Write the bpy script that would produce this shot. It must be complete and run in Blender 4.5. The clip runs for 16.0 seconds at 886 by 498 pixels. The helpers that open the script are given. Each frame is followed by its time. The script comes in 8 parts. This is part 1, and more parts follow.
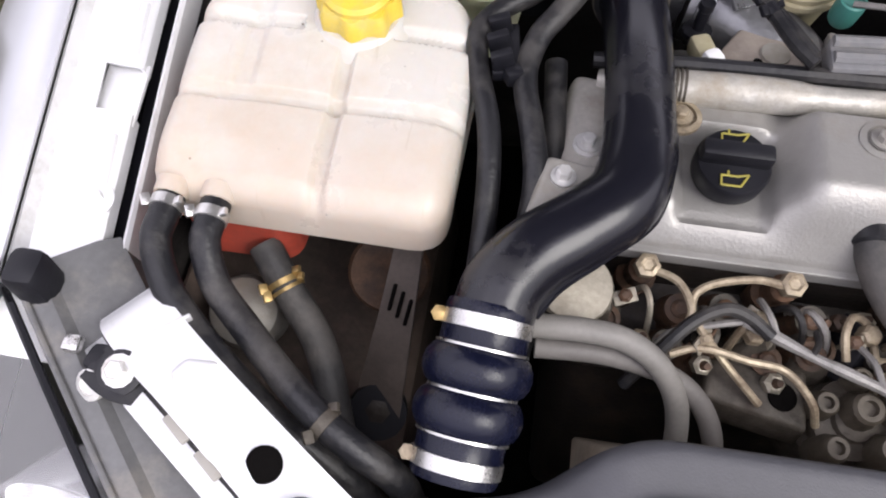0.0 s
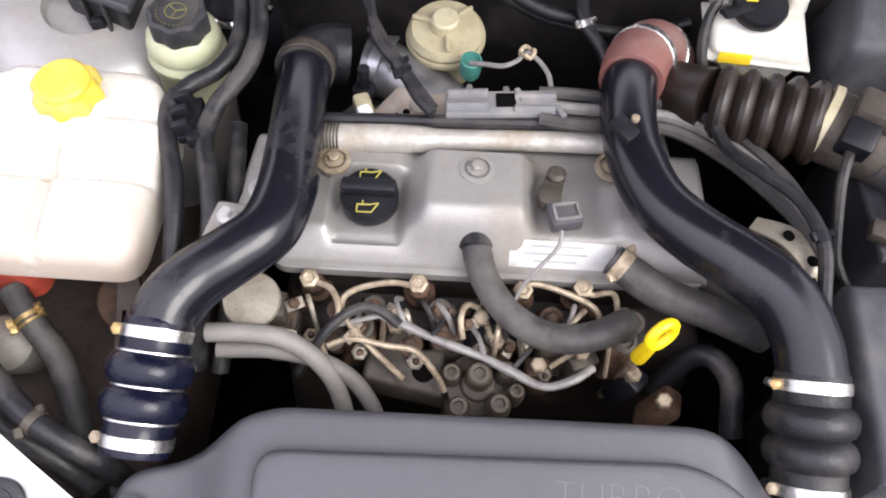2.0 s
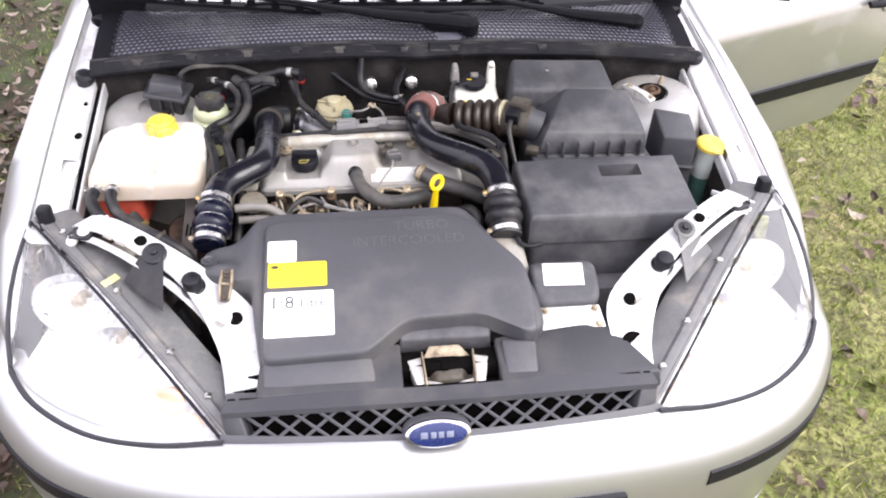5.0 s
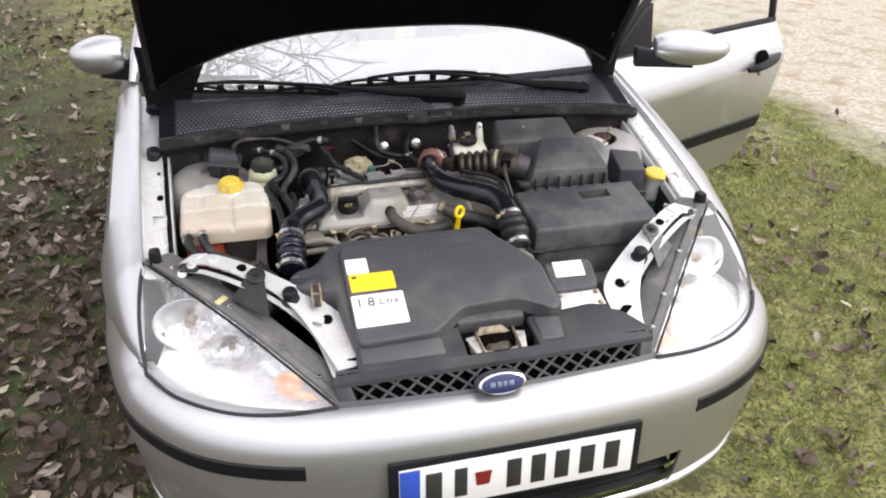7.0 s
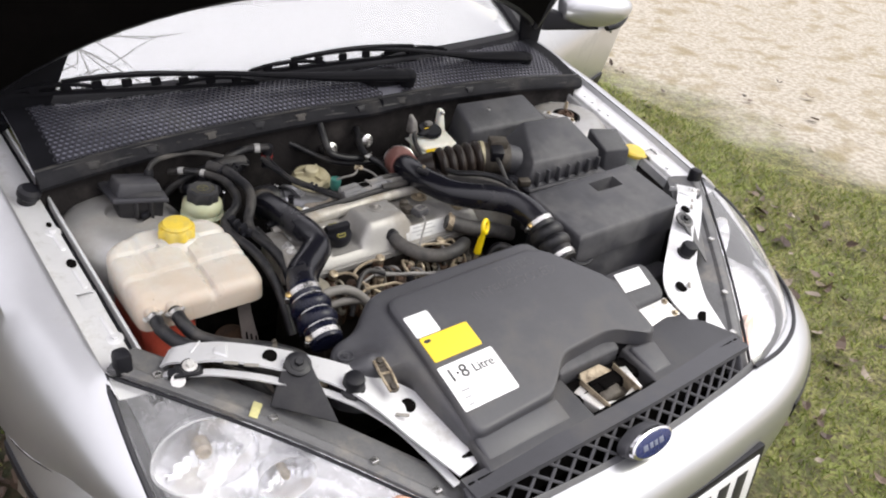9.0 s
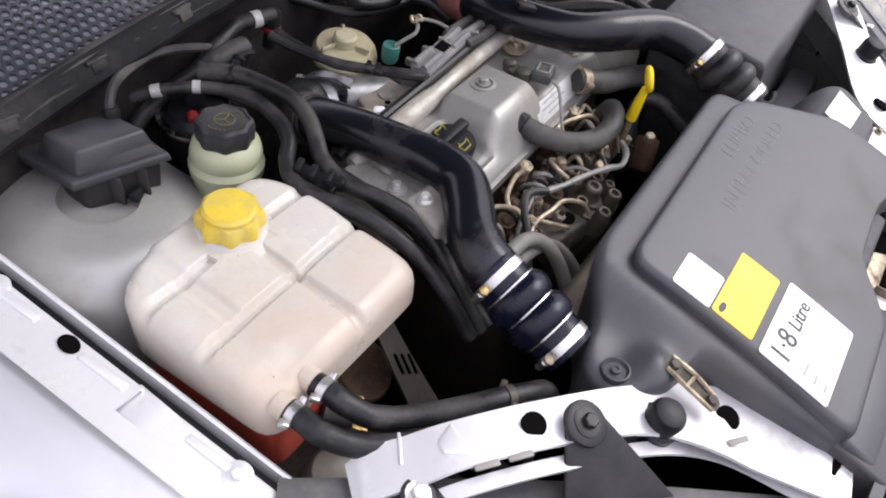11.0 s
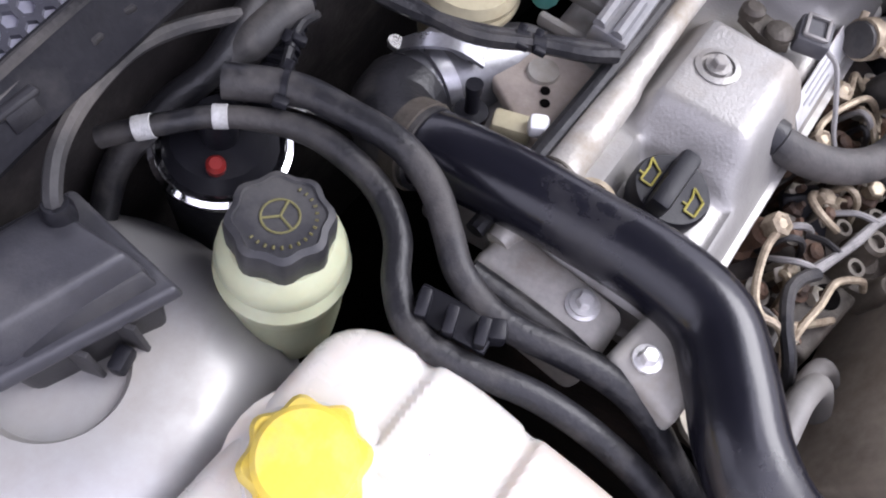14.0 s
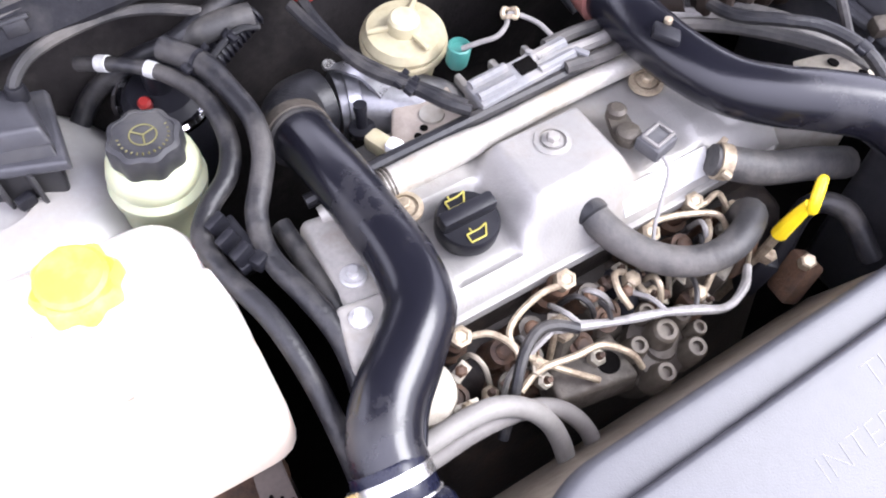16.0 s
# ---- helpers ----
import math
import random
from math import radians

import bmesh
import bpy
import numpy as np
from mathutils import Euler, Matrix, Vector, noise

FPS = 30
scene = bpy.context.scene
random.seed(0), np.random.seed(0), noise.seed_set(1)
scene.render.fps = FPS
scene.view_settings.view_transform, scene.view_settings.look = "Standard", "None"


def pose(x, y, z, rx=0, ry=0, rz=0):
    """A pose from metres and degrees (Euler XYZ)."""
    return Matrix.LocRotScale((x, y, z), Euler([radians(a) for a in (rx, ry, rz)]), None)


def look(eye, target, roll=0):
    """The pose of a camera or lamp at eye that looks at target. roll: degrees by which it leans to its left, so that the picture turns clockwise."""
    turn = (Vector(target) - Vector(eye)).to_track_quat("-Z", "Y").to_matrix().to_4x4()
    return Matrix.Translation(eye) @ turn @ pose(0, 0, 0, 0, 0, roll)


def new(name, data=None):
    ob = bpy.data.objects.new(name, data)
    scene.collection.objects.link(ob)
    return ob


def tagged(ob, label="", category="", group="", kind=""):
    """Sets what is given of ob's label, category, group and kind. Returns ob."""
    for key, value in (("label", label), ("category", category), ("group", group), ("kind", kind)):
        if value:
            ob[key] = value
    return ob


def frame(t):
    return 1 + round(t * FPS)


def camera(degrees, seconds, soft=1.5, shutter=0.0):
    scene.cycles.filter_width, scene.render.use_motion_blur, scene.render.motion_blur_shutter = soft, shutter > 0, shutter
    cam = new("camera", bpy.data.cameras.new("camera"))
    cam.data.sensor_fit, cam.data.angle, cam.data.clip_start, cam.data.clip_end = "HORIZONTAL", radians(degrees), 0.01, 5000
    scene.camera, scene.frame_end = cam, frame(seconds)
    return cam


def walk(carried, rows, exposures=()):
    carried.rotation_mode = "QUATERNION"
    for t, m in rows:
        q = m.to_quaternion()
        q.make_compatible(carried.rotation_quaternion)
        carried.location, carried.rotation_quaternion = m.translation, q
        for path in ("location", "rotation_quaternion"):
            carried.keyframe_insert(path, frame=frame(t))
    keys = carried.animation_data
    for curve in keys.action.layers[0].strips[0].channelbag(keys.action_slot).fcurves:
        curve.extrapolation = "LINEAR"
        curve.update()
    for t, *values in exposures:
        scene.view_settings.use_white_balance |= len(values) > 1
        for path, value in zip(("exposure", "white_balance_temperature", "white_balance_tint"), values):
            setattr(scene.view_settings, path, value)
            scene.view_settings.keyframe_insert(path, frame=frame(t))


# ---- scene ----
cam = camera(59.0, 16.0, soft=2.0)
PATH = [
    (0, (-0.395, 0.347, 1.258), (-0.536, 1.32, -0.484), 0.7),
    (0.5, (-0.411, 0.345, 1.235), (-0.514, 1.29, -0.524), 0.7),
    (1, (-0.385, 0.353, 1.274), (-0.415, 1.238, -0.519), 2.4),
    (1.5, (-0.298, 0.336, 1.35), (-0.315, 1.273, -0.416), 2.8),
    (2, (-0.154, 0.284, 1.401), (-0.166, 1.326, -0.306), 2.5),
    (2.5, (-0.052, 0.218, 1.458), (-0.095, 1.331, -0.204), -0.2),
    (3, (-0.024, 0.095, 1.482), (0.208, 1.412, -0.006), 2.7),
    (3.5, (-0.018, -0.063, 1.53), (0.365, 1.323, 0.139), 4.9),
    (4, (-0.01, -0.261, 1.556), (0.159, 1.19, 0.19), 2.9),
    (4.5, (-0.025, -0.492, 1.604), (0.062, 1.013, 0.291), 1.5),
    (4.7, (-0.069, -0.593, 1.615), (0.071, 0.949, 0.349), 1.9),
    (6.8, (-0.412, -1.162, 1.704), (-0.002, 0.514, 0.692), 1.0),
    (7, (-0.487, -1.124, 1.708), (-0.018, 0.547, 0.714), 1.4),
    (7.5, (-0.627, -0.96, 1.684), (0.007, 0.645, 0.673), 1.9),
    (8, (-0.751, -0.797, 1.685), (-0.016, 0.744, 0.643), 3.5),
    (8.2, (-0.815, -0.724, 1.669), (0.017, 0.755, 0.611), 4.0),
    (10.3, (-0.992, 0.127, 1.451), (0.378, 1.066, 0.337), 8.4),
    (10.5, (-0.989, 0.208, 1.429), (0.391, 1.046, 0.249), 8.0),
    (11, (-0.889, 0.35, 1.358), (0.344, 1.033, -0.061), 6.6),
    (11.5, (-0.752, 0.434, 1.281), (0.278, 0.954, -0.352), 7.8),
    (12, (-0.683, 0.491, 1.223), (0.186, 0.898, -0.532), 8.1),
    (12.5, (-0.646, 0.557, 1.179), (0.196, 0.813, -0.617), 13.6),
    (13, (-0.621, 0.609, 1.175), (0.268, 0.903, -0.593), 12.6),
    (13.5, (-0.594, 0.669, 1.2), (0.284, 1.02, -0.562), 11.4),
    (14, (-0.572, 0.71, 1.226), (0.26, 1.125, -0.545), 10.6),
    (14.5, (-0.546, 0.7, 1.258), (0.318, 1.29, -0.447), 6.4),
    (15, (-0.518, 0.637, 1.291), (0.286, 1.378, -0.383), 4.1),
    (15.5, (-0.487, 0.524, 1.325), (0.221, 1.414, -0.32), 1.6),
    (16, (-0.459, 0.41, 1.326), (0.142, 1.319, -0.352), 2.1),
]
walk(cam, [(t, look(eye, target, roll)) for t, eye, target, roll in PATH],
     exposures=[(0.0, 0.52, 6500, 10), (0.5, 0.5, 6500, 10), (1.0, 0.48, 6500, 10), (1.5, 0.64, 6500, 10), (2.0, 1.0, 6500, 10), (2.5, 1.52, 6500, 10), (3.0, 1.85, 6450, 10), (3.5, 1.92, 6450, 10), (4.0, 1.7, 6480, 10), (4.5, 1.36, 6500, 10),
                (6.8, 0.35, 6800, 4), (8.0, 0.25, 6800, 4), (10.3, 0.2, 6600, 5), (11.0, 0.3, 6400, 10), (11.5, 0.25, 6300, 10), (12.5, -0.05, 6600, 12), (13.0, -0.1, 6500, 13), (13.5, 0.15, 6300, 14), (14.0, 0.88, 6050, 14), (14.5, 1.35, 6000, 16), (15.0, 1.75, 6000, 14), (15.5, 1.95, 5950, 13), (16.0, 1.85, 6050, 13)])

# ---------------------------------------------------------------- world and sun
SUN_TURN, SUN_UP = radians(125), radians(42)
world = bpy.data.worlds.new("overcast_sky")
scene.world = world
world.use_nodes = True
wn = world.node_tree.nodes
wl = world.node_tree.links
wn.clear()
sky = wn.new("ShaderNodeTexSky")
sky.sky_type, sky.sun_disc = "NISHITA", False
sky.sun_elevation, sky.sun_rotation = SUN_UP, SUN_TURN
sky.air_density, sky.dust_density, sky.ozone_density = 1.0, 4.0, 1.0
grey = wn.new("ShaderNodeHueSaturation")
grey.inputs["Saturation"].default_value, grey.inputs["Value"].default_value = 0.25, 0.03
# an even cloud cover, brighter towards the zenith
place = wn.new("ShaderNodeTexCoord")
axes = wn.new("ShaderNodeSeparateXYZ")
dome = wn.new("ShaderNodeMapRange")
dome.inputs[1].default_value, dome.inputs[2].default_value = 0.0, 1.0
dome.inputs[3].default_value, dome.inputs[4].default_value = 0.5, 1.75
cloud = wn.new("ShaderNodeVectorMath")
cloud.operation = "SCALE"
cloud.inputs[0].default_value = (1.02, 0.975, 1.12)
both = wn.new("ShaderNodeVectorMath")
back = wn.new("ShaderNodeBackground")
back.inputs["Strength"].default_value = 1.0
wout = wn.new("ShaderNodeOutputWorld")
wl.new(place.outputs["Generated"], axes.inputs[0])
wl.new(axes.outputs[2], dome.inputs[0])
wl.new(dome.outputs[0], cloud.inputs["Scale"])
wl.new(sky.outputs[0], grey.inputs["Color"])
wl.new(grey.outputs[0], both.inputs[0])
wl.new(cloud.outputs[0], both.inputs[1])
wl.new(both.outputs[0], back.inputs["Color"])
wl.new(back.outputs[0], wout.inputs["Surface"])

sun = new("sun", bpy.data.lights.new("sun", "SUN"))
sun.data.energy, sun.data.angle, sun.data.color = 1.5, radians(35), (1.0, 0.97, 0.92)
sun.matrix_world = look((0, 0, 0), (-math.cos(SUN_UP) * math.sin(SUN_TURN), -math.cos(SUN_UP) * math.cos(SUN_TURN), -math.sin(SUN_UP)))
sun.location = (3, -4, 8)


# ---------------------------------------------------------------- materials
def M(name, col, rough=0.5, metal=0.0, var=0.15, scale=25.0, bump=0.0, bscale=300.0, dirt=None, amount=0.0, dscale=9.0, coat=0.0, sub=0.0, spec=0.5, rvar=0.12, rand=0.0):
    """A surface of base colour col with variation at two scales, fine relief and, where dirt is given, patches of dust."""
    m = bpy.data.materials.new(name)
    m.use_nodes = True
    n, l = m.node_tree.nodes, m.node_tree.links
    b = n["Principled BSDF"]
    co = n.new("ShaderNodeTexCoord")
    big = n.new("ShaderNodeTexNoise")
    big.inputs["Scale"].default_value, big.inputs["Detail"].default_value = scale, 4
    fine = n.new("ShaderNodeTexNoise")
    fine.inputs["Scale"].default_value, fine.inputs["Detail"].default_value = scale * 9, 3
    for k in (big, fine):
        l.new(co.outputs["Object"], k.inputs["Vector"])
    add = n.new("ShaderNodeMath")
    add.operation = "MULTIPLY_ADD"
    l.new(fine.outputs[0], add.inputs[0])
    add.inputs[1].default_value = 0.5
    l.new(big.outputs[0], add.inputs[2])
    ramp = n.new("ShaderNodeMapRange")
    ramp.inputs[1].default_value, ramp.inputs[2].default_value = 0.45, 1.05
    ramp.inputs[3].default_value, ramp.inputs[4].default_value = 1 - var, 1 + var
    l.new(add.outputs[0], ramp.inputs[0])
    mul = n.new("ShaderNodeVectorMath")
    mul.operation = "SCALE"
    mul.inputs[0].default_value = col[:3]
    l.new(ramp.outputs[0], mul.inputs["Scale"])
    colour = mul.outputs[0]
    if rand:
        info = n.new("ShaderNodeObjectInfo")
        rr = n.new("ShaderNodeMapRange")
        rr.inputs[3].default_value, rr.inputs[4].default_value = 1 - rand, 1 + rand
        l.new(info.outputs["Random"], rr.inputs[0])
        m2 = n.new("ShaderNodeVectorMath")
        m2.operation = "SCALE"
        l.new(colour, m2.inputs[0])
        l.new(rr.outputs[0], m2.inputs["Scale"])
        colour = m2.outputs[0]
    if dirt:
        dn = n.new("ShaderNodeTexNoise")
        dn.inputs["Scale"].default_value, dn.inputs["Detail"].default_value, dn.inputs["Roughness"].default_value = dscale, 7, 0.65
        l.new(co.outputs["Object"], dn.inputs["Vector"])
        dr = n.new("ShaderNodeMapRange")
        dr.inputs[1].default_value, dr.inputs[2].default_value = 0.62 - 0.35 * amount, 0.85 - 0.3 * amount
        l.new(dn.outputs[0], dr.inputs[0])
        mix = n.new("ShaderNodeMix")
        mix.data_type = "RGBA"
        l.new(dr.outputs[0], mix.inputs[0])
        l.new(colour, mix.inputs[6])
        mix.inputs[7].default_value = (*dirt, 1)
        colour = mix.outputs[2]
        rm = n.new("ShaderNodeMath")
        rm.operation, rm.use_clamp = "MULTIPLY_ADD", True
        l.new(dr.outputs[0], rm.inputs[0])
        rm.inputs[1].default_value, rm.inputs[2].default_value = 0.75 - rough, rough
        l.new(rm.outputs[0], b.inputs["Roughness"])
        if metal:
            mm = n.new("ShaderNodeMath")
            mm.operation = "MULTIPLY_ADD"
            l.new(dr.outputs[0], mm.inputs[0])
            mm.inputs[1].default_value, mm.inputs[2].default_value = -metal, metal
            l.new(mm.outputs[0], b.inputs["Metallic"])
    else:
        rr2 = n.new("ShaderNodeMapRange")
        rr2.inputs[1].default_value, rr2.inputs[2].default_value = 0.4, 1.1
        rr2.inputs[3].default_value, rr2.inputs[4].default_value = max(0.02, rough - rvar), min(1, rough + rvar)
        l.new(add.outputs[0], rr2.inputs[0])
        l.new(rr2.outputs[0], b.inputs["Roughness"])
        b.inputs["Metallic"].default_value = metal
    l.new(colour, b.inputs["Base Color"])
    b.inputs["Coat Weight"].default_value = coat
    b.inputs["Coat Roughness"].default_value = 0.08
    b.inputs["Specular IOR Level"].default_value = spec
    if sub:
        b.inputs["Subsurface Weight"].default_value = sub
        b.inputs["Subsurface Radius"].default_value = (0.02, 0.012, 0.008)
        b.inputs["Subsurface Scale"].default_value = 0.5
    if bump:
        bn = n.new("ShaderNodeTexNoise")
        bn.inputs["Scale"].default_value, bn.inputs["Detail"].default_value = bscale, 3
        l.new(co.outputs["Object"], bn.inputs["Vector"])
        bp = n.new("ShaderNodeBump")
        bp.inputs["Strength"].default_value, bp.inputs["Distance"].default_value = bump, 0.002
        l.new(bn.outputs[0], bp.inputs["Height"])
        l.new(bp.outputs[0], b.inputs["Normal"])
    return m


def glass(name, col=(1, 1, 1), rough=0.02, ior=1.5, clear=1.0, coat=0.0):
    """Clear glass, or hazy where clear is below 1."""
    m = bpy.data.materials.new(name)
    m.use_nodes = True
    b = m.node_tree.nodes["Principled BSDF"]
    b.inputs["Base Color"].default_value = (*col, 1)
    b.inputs["Roughness"].default_value = rough
    b.inputs["Transmission Weight"].default_value = clear
    b.inputs["Coat Weight"].default_value, b.inputs["Coat IOR"].default_value, b.inputs["Coat Roughness"].default_value = coat, 3.5, 0.0
    b.inputs["IOR"].default_value = ior
    return m


def tank_material():
    """Aged milky plastic: cream, browner towards the hose end, with scuffs, streaks and small dark specks."""
    m = M("milky_plastic", (0.565, 0.54, 0.495), 0.24, 0, 0.06, 14, 0.05, 160, dirt=(0.47, 0.395, 0.31), amount=0.45, dscale=7, sub=0.25)
    n, l = m.node_tree.nodes, m.node_tree.links
    b = n["Principled BSDF"]
    colour = b.inputs["Base Color"].links[0].from_socket
    co = n.new("ShaderNodeTexCoord")

    def blend(fac, tint):
        nonlocal colour
        k = n.new("ShaderNodeMix")
        k.data_type = "RGBA"
        l.new(fac, k.inputs[0])
        l.new(colour, k.inputs[6])
        k.inputs[7].default_value = (*tint, 1)
        colour = k.outputs[2]

    def span(src, a, c, lo, hi):
        k = n.new("ShaderNodeMapRange")
        for i, v in enumerate((a, c, lo, hi)):
            k.inputs[i + 1].default_value = v
        l.new(src, k.inputs[0])
        return k.outputs[0]

    place = n.new("ShaderNodeSeparateXYZ")
    l.new(co.outputs["Object"], place.inputs[0])
    rough = n.new("ShaderNodeTexNoise")
    rough.inputs["Scale"].default_value, rough.inputs["Detail"].default_value = 22, 6
    l.new(co.outputs["Object"], rough.inputs["Vector"])
    wander = n.new("ShaderNodeMath")
    wander.operation = "MULTIPLY_ADD"
    l.new(rough.outputs[0], wander.inputs[0])
    wander.inputs[1].default_value = 0.09
    l.new(place.outputs[1], wander.inputs[2])
    blend(span(wander.outputs[0], 0.75, 0.675, 0.0, 0.55), (0.5, 0.4, 0.315))
    specks = n.new("ShaderNodeTexVoronoi")
    specks.inputs["Scale"].default_value = 38
    l.new(co.outputs["Object"], specks.inputs["Vector"])
    blend(span(specks.outputs["Distance"], 0.045, 0.03, 0.0, 0.7), (0.12, 0.09, 0.06))
    stretch = n.new("ShaderNodeMapping")
    stretch.inputs["Scale"].default_value = (160, 18, 30)
    stretch.inputs["Rotation"].default_value = (0, 0, 0.5)
    l.new(co.outputs["Object"], stretch.inputs["Vector"])
    streak = n.new("ShaderNodeTexNoise")
    streak.inputs["Scale"].default_value, streak.inputs["Detail"].default_value = 1.0, 3
    l.new(stretch.outputs[0], streak.inputs["Vector"])
    blend(span(streak.outputs[0], 0.68, 0.78, 0.0, 0.4), (0.36, 0.29, 0.2))
    l.new(colour, b.inputs["Base Color"])
    return m


silver = M("silver_paint", (0.57, 0.575, 0.59), 0.3, 0.8, 0.03, 4, coat=0.5, dirt=(0.36, 0.35, 0.34), amount=0.12, dscale=3)
bay_paint = M("dusty_silver_paint", (0.72, 0.72, 0.73), 0.38, 0.35, 0.04, 12, 0.04, 160, coat=0.2, dirt=(0.42, 0.4, 0.37), amount=0.22, dscale=17)
black_plastic = M("black_plastic", (0.011, 0.011, 0.014), 0.4, 0, 0.25, 18, 0.12, 500, dirt=(0.05, 0.048, 0.047), amount=0.3, dscale=7, spec=0.4)
box_plastic = M("grained_black_plastic", (0.042, 0.042, 0.048), 0.5, 0, 0.25, 20, 0.3, 900, dirt=(0.13, 0.127, 0.128), amount=0.42, dscale=6, spec=0.5)
cover_plastic = M("dark_grey_plastic", (0.055, 0.055, 0.062), 0.42, 0, 0.12, 12, 0.15, 700, dirt=(0.1, 0.095, 0.09), amount=0.33, dscale=6)
trim_black = M("trim_black", (0.008, 0.008, 0.011), 0.46, 0, 0.2, 20, 0.1, 600, spec=0.3)
matt_black = M("matt_black_plastic", (0.006, 0.006, 0.008), 0.65, 0, 0.3, 20, 0.1, 600, spec=0.12)
rubber = M("rubber_hose", (0.01, 0.01, 0.012), 0.42, 0, 0.3, 30, 0.3, 260, dirt=(0.08, 0.074, 0.068), amount=0.38, dscale=14, spec=0.4)
pipe_black = M("glossy_black_pipe", (0.008, 0.008, 0.012), 0.22, 0, 0.2, 14, 0.05, 300, dirt=(0.045, 0.043, 0.044), amount=0.2, dscale=10, spec=0.45)
bellow_rubber = M("glossy_blue_black_rubber", (0.005, 0.006, 0.016), 0.26, 0, 0.2, 40, 0.08, 400, spec=0.32)
# Near-black for the lining, and for shade in holes, recesses and the bay floor.
dark = M("shade_and_lining_black", (0.004, 0.0036, 0.0034), 0.95, 0, 0.3, 20, 0.3, 200, spec=0.03)
firewall_mat = M("dark_felt", (0.018, 0.016, 0.016), 0.85, 0, 0.4, 14, 0.4, 250, dirt=(0.06, 0.054, 0.05), amount=0.3, dscale=8, spec=0.12)
alu = M("cast_aluminium", (0.32, 0.31, 0.293), 0.42, 0.45, 0.1, 12, 0.22, 420, dirt=(0.23, 0.195, 0.15), amount=0.36, dscale=8)
grimy = M("grimy_cast_metal", (0.075, 0.065, 0.052), 0.55, 0.3, 0.45, 45, 0.4, 260, dirt=(0.035, 0.025, 0.018), amount=0.5, dscale=34)
foil = M("bright_foil", (0.62, 0.61, 0.59), 0.34, 0.9, 0.15, 60, 0.5, 160)
steel = M("bright_steel", (0.62, 0.61, 0.59), 0.28, 0.95, 0.15, 80)
dull_steel = M("dull_zinc_steel", (0.4, 0.335, 0.24), 0.46, 0.5, 0.3, 60, 0.25, 240, dirt=(0.11, 0.075, 0.045), amount=0.55, dscale=45)
dusty_rubber = M("dusty_hose_rubber", (0.035, 0.034, 0.034), 0.55, 0, 0.3, 30, 0.3, 260, dirt=(0.12, 0.11, 0.1), amount=0.5, dscale=14, spec=0.4)
pale_zinc = M("pale_galvanised_sheet", (0.72, 0.71, 0.69), 0.4, 0.55, 0.12, 60, 0.1, 300, dirt=(0.35, 0.31, 0.26), amount=0.3, dscale=30)
rust = M("rusty_iron", (0.095, 0.052, 0.03), 0.7, 0.15, 0.5, 60, 0.5, 260, dirt=(0.035, 0.024, 0.018), amount=0.5, dscale=40)
brass = M("dull_brass", (0.42, 0.3, 0.13), 0.4, 0.8, 0.25, 60)
tank_plastic = tank_material()
tank_red = M("red_coolant_plastic", (0.42, 0.07, 0.045), 0.4, 0, 0.25, 20, sub=0.2)
ps_plastic = M("greenish_milky_plastic", (0.43, 0.45, 0.3), 0.32, 0, 0.1, 20, dirt=(0.33, 0.33, 0.24), amount=0.35, dscale=16, sub=0.25)
cap_yellow = M("yellow_cap_plastic", (0.68, 0.5, 0.055), 0.42, 0, 0.12, 30, 0.2, 300, dirt=(0.52, 0.43, 0.15), amount=0.4, dscale=24)
yellow_gloss = M("yellow_handle", (0.85, 0.62, 0.01), 0.35, 0, 0.06, 30)
tan_plastic = M("tan_plastic", (0.42, 0.38, 0.25), 0.45, 0.1, 0.12, 20, 0.1, 300, dirt=(0.3, 0.25, 0.15), amount=0.4, dscale=18)
white_label = M("white_label", (0.82, 0.82, 0.82), 0.45, 0, 0.03, 20)
yellow_label = M("yellow_label", (0.85, 0.6, 0.03), 0.45, 0, 0.04, 20)
ink = M("black_ink", (0.03, 0.03, 0.03), 0.5, 0, 0.1, 20)
grey_ink = M("grey_ink", (0.35, 0.35, 0.36), 0.5, 0, 0.1, 20)
yellow_ink = M("yellow_ink", (0.33, 0.29, 0.06), 0.5, 0, 0.2, 60)
pale_plastic = M("pale_grey_plastic", (0.31, 0.295, 0.265), 0.5, 0, 0.15, 18, 0.1, 400, dirt=(0.19, 0.16, 0.12), amount=0.45, dscale=14)
loom = M("grey_loom_tape", (0.2, 0.19, 0.18), 0.5, 0.2, 0.3, 90, 0.4, 120)
marker_white = M("worn_white_marker", (0.45, 0.45, 0.44), 0.45, 0.1, 0.2, 60, 0.4, 500, dirt=(0.25, 0.24, 0.22), amount=0.35, dscale=60)
brake_white = M("white_reservoir_plastic", (0.7, 0.69, 0.62), 0.4, 0, 0.08, 20, dirt=(0.45, 0.4, 0.3), amount=0.25, dscale=20, sub=0.15)
green_plastic = M("green_plug", (0.05, 0.2, 0.17), 0.5, 0, 0.15, 30)
red_plastic = M("red_clip", (0.2, 0.016, 0.014), 0.4, 0, 0.15, 30)
pink_hose = M("pink_brown_silicone_hose", (0.2, 0.085, 0.072), 0.4, 0, 0.25, 20, 0.1, 200, dirt=(0.24, 0.16, 0.14), amount=0.4, dscale=14)
brown_rubber = M("brown_dusty_rubber", (0.018, 0.012, 0.009), 0.42, 0, 0.4, 25, 0.15, 300, dirt=(0.042, 0.031, 0.022), amount=0.25, dscale=18)
blue_enamel = M("blue_enamel", (0.01, 0.02, 0.1), 0.25, 0, 0.08, 20, coat=0.5)
chrome = M("chrome", (0.8, 0.8, 0.82), 0.08, 1.0, 0.03, 20, rvar=0.03)
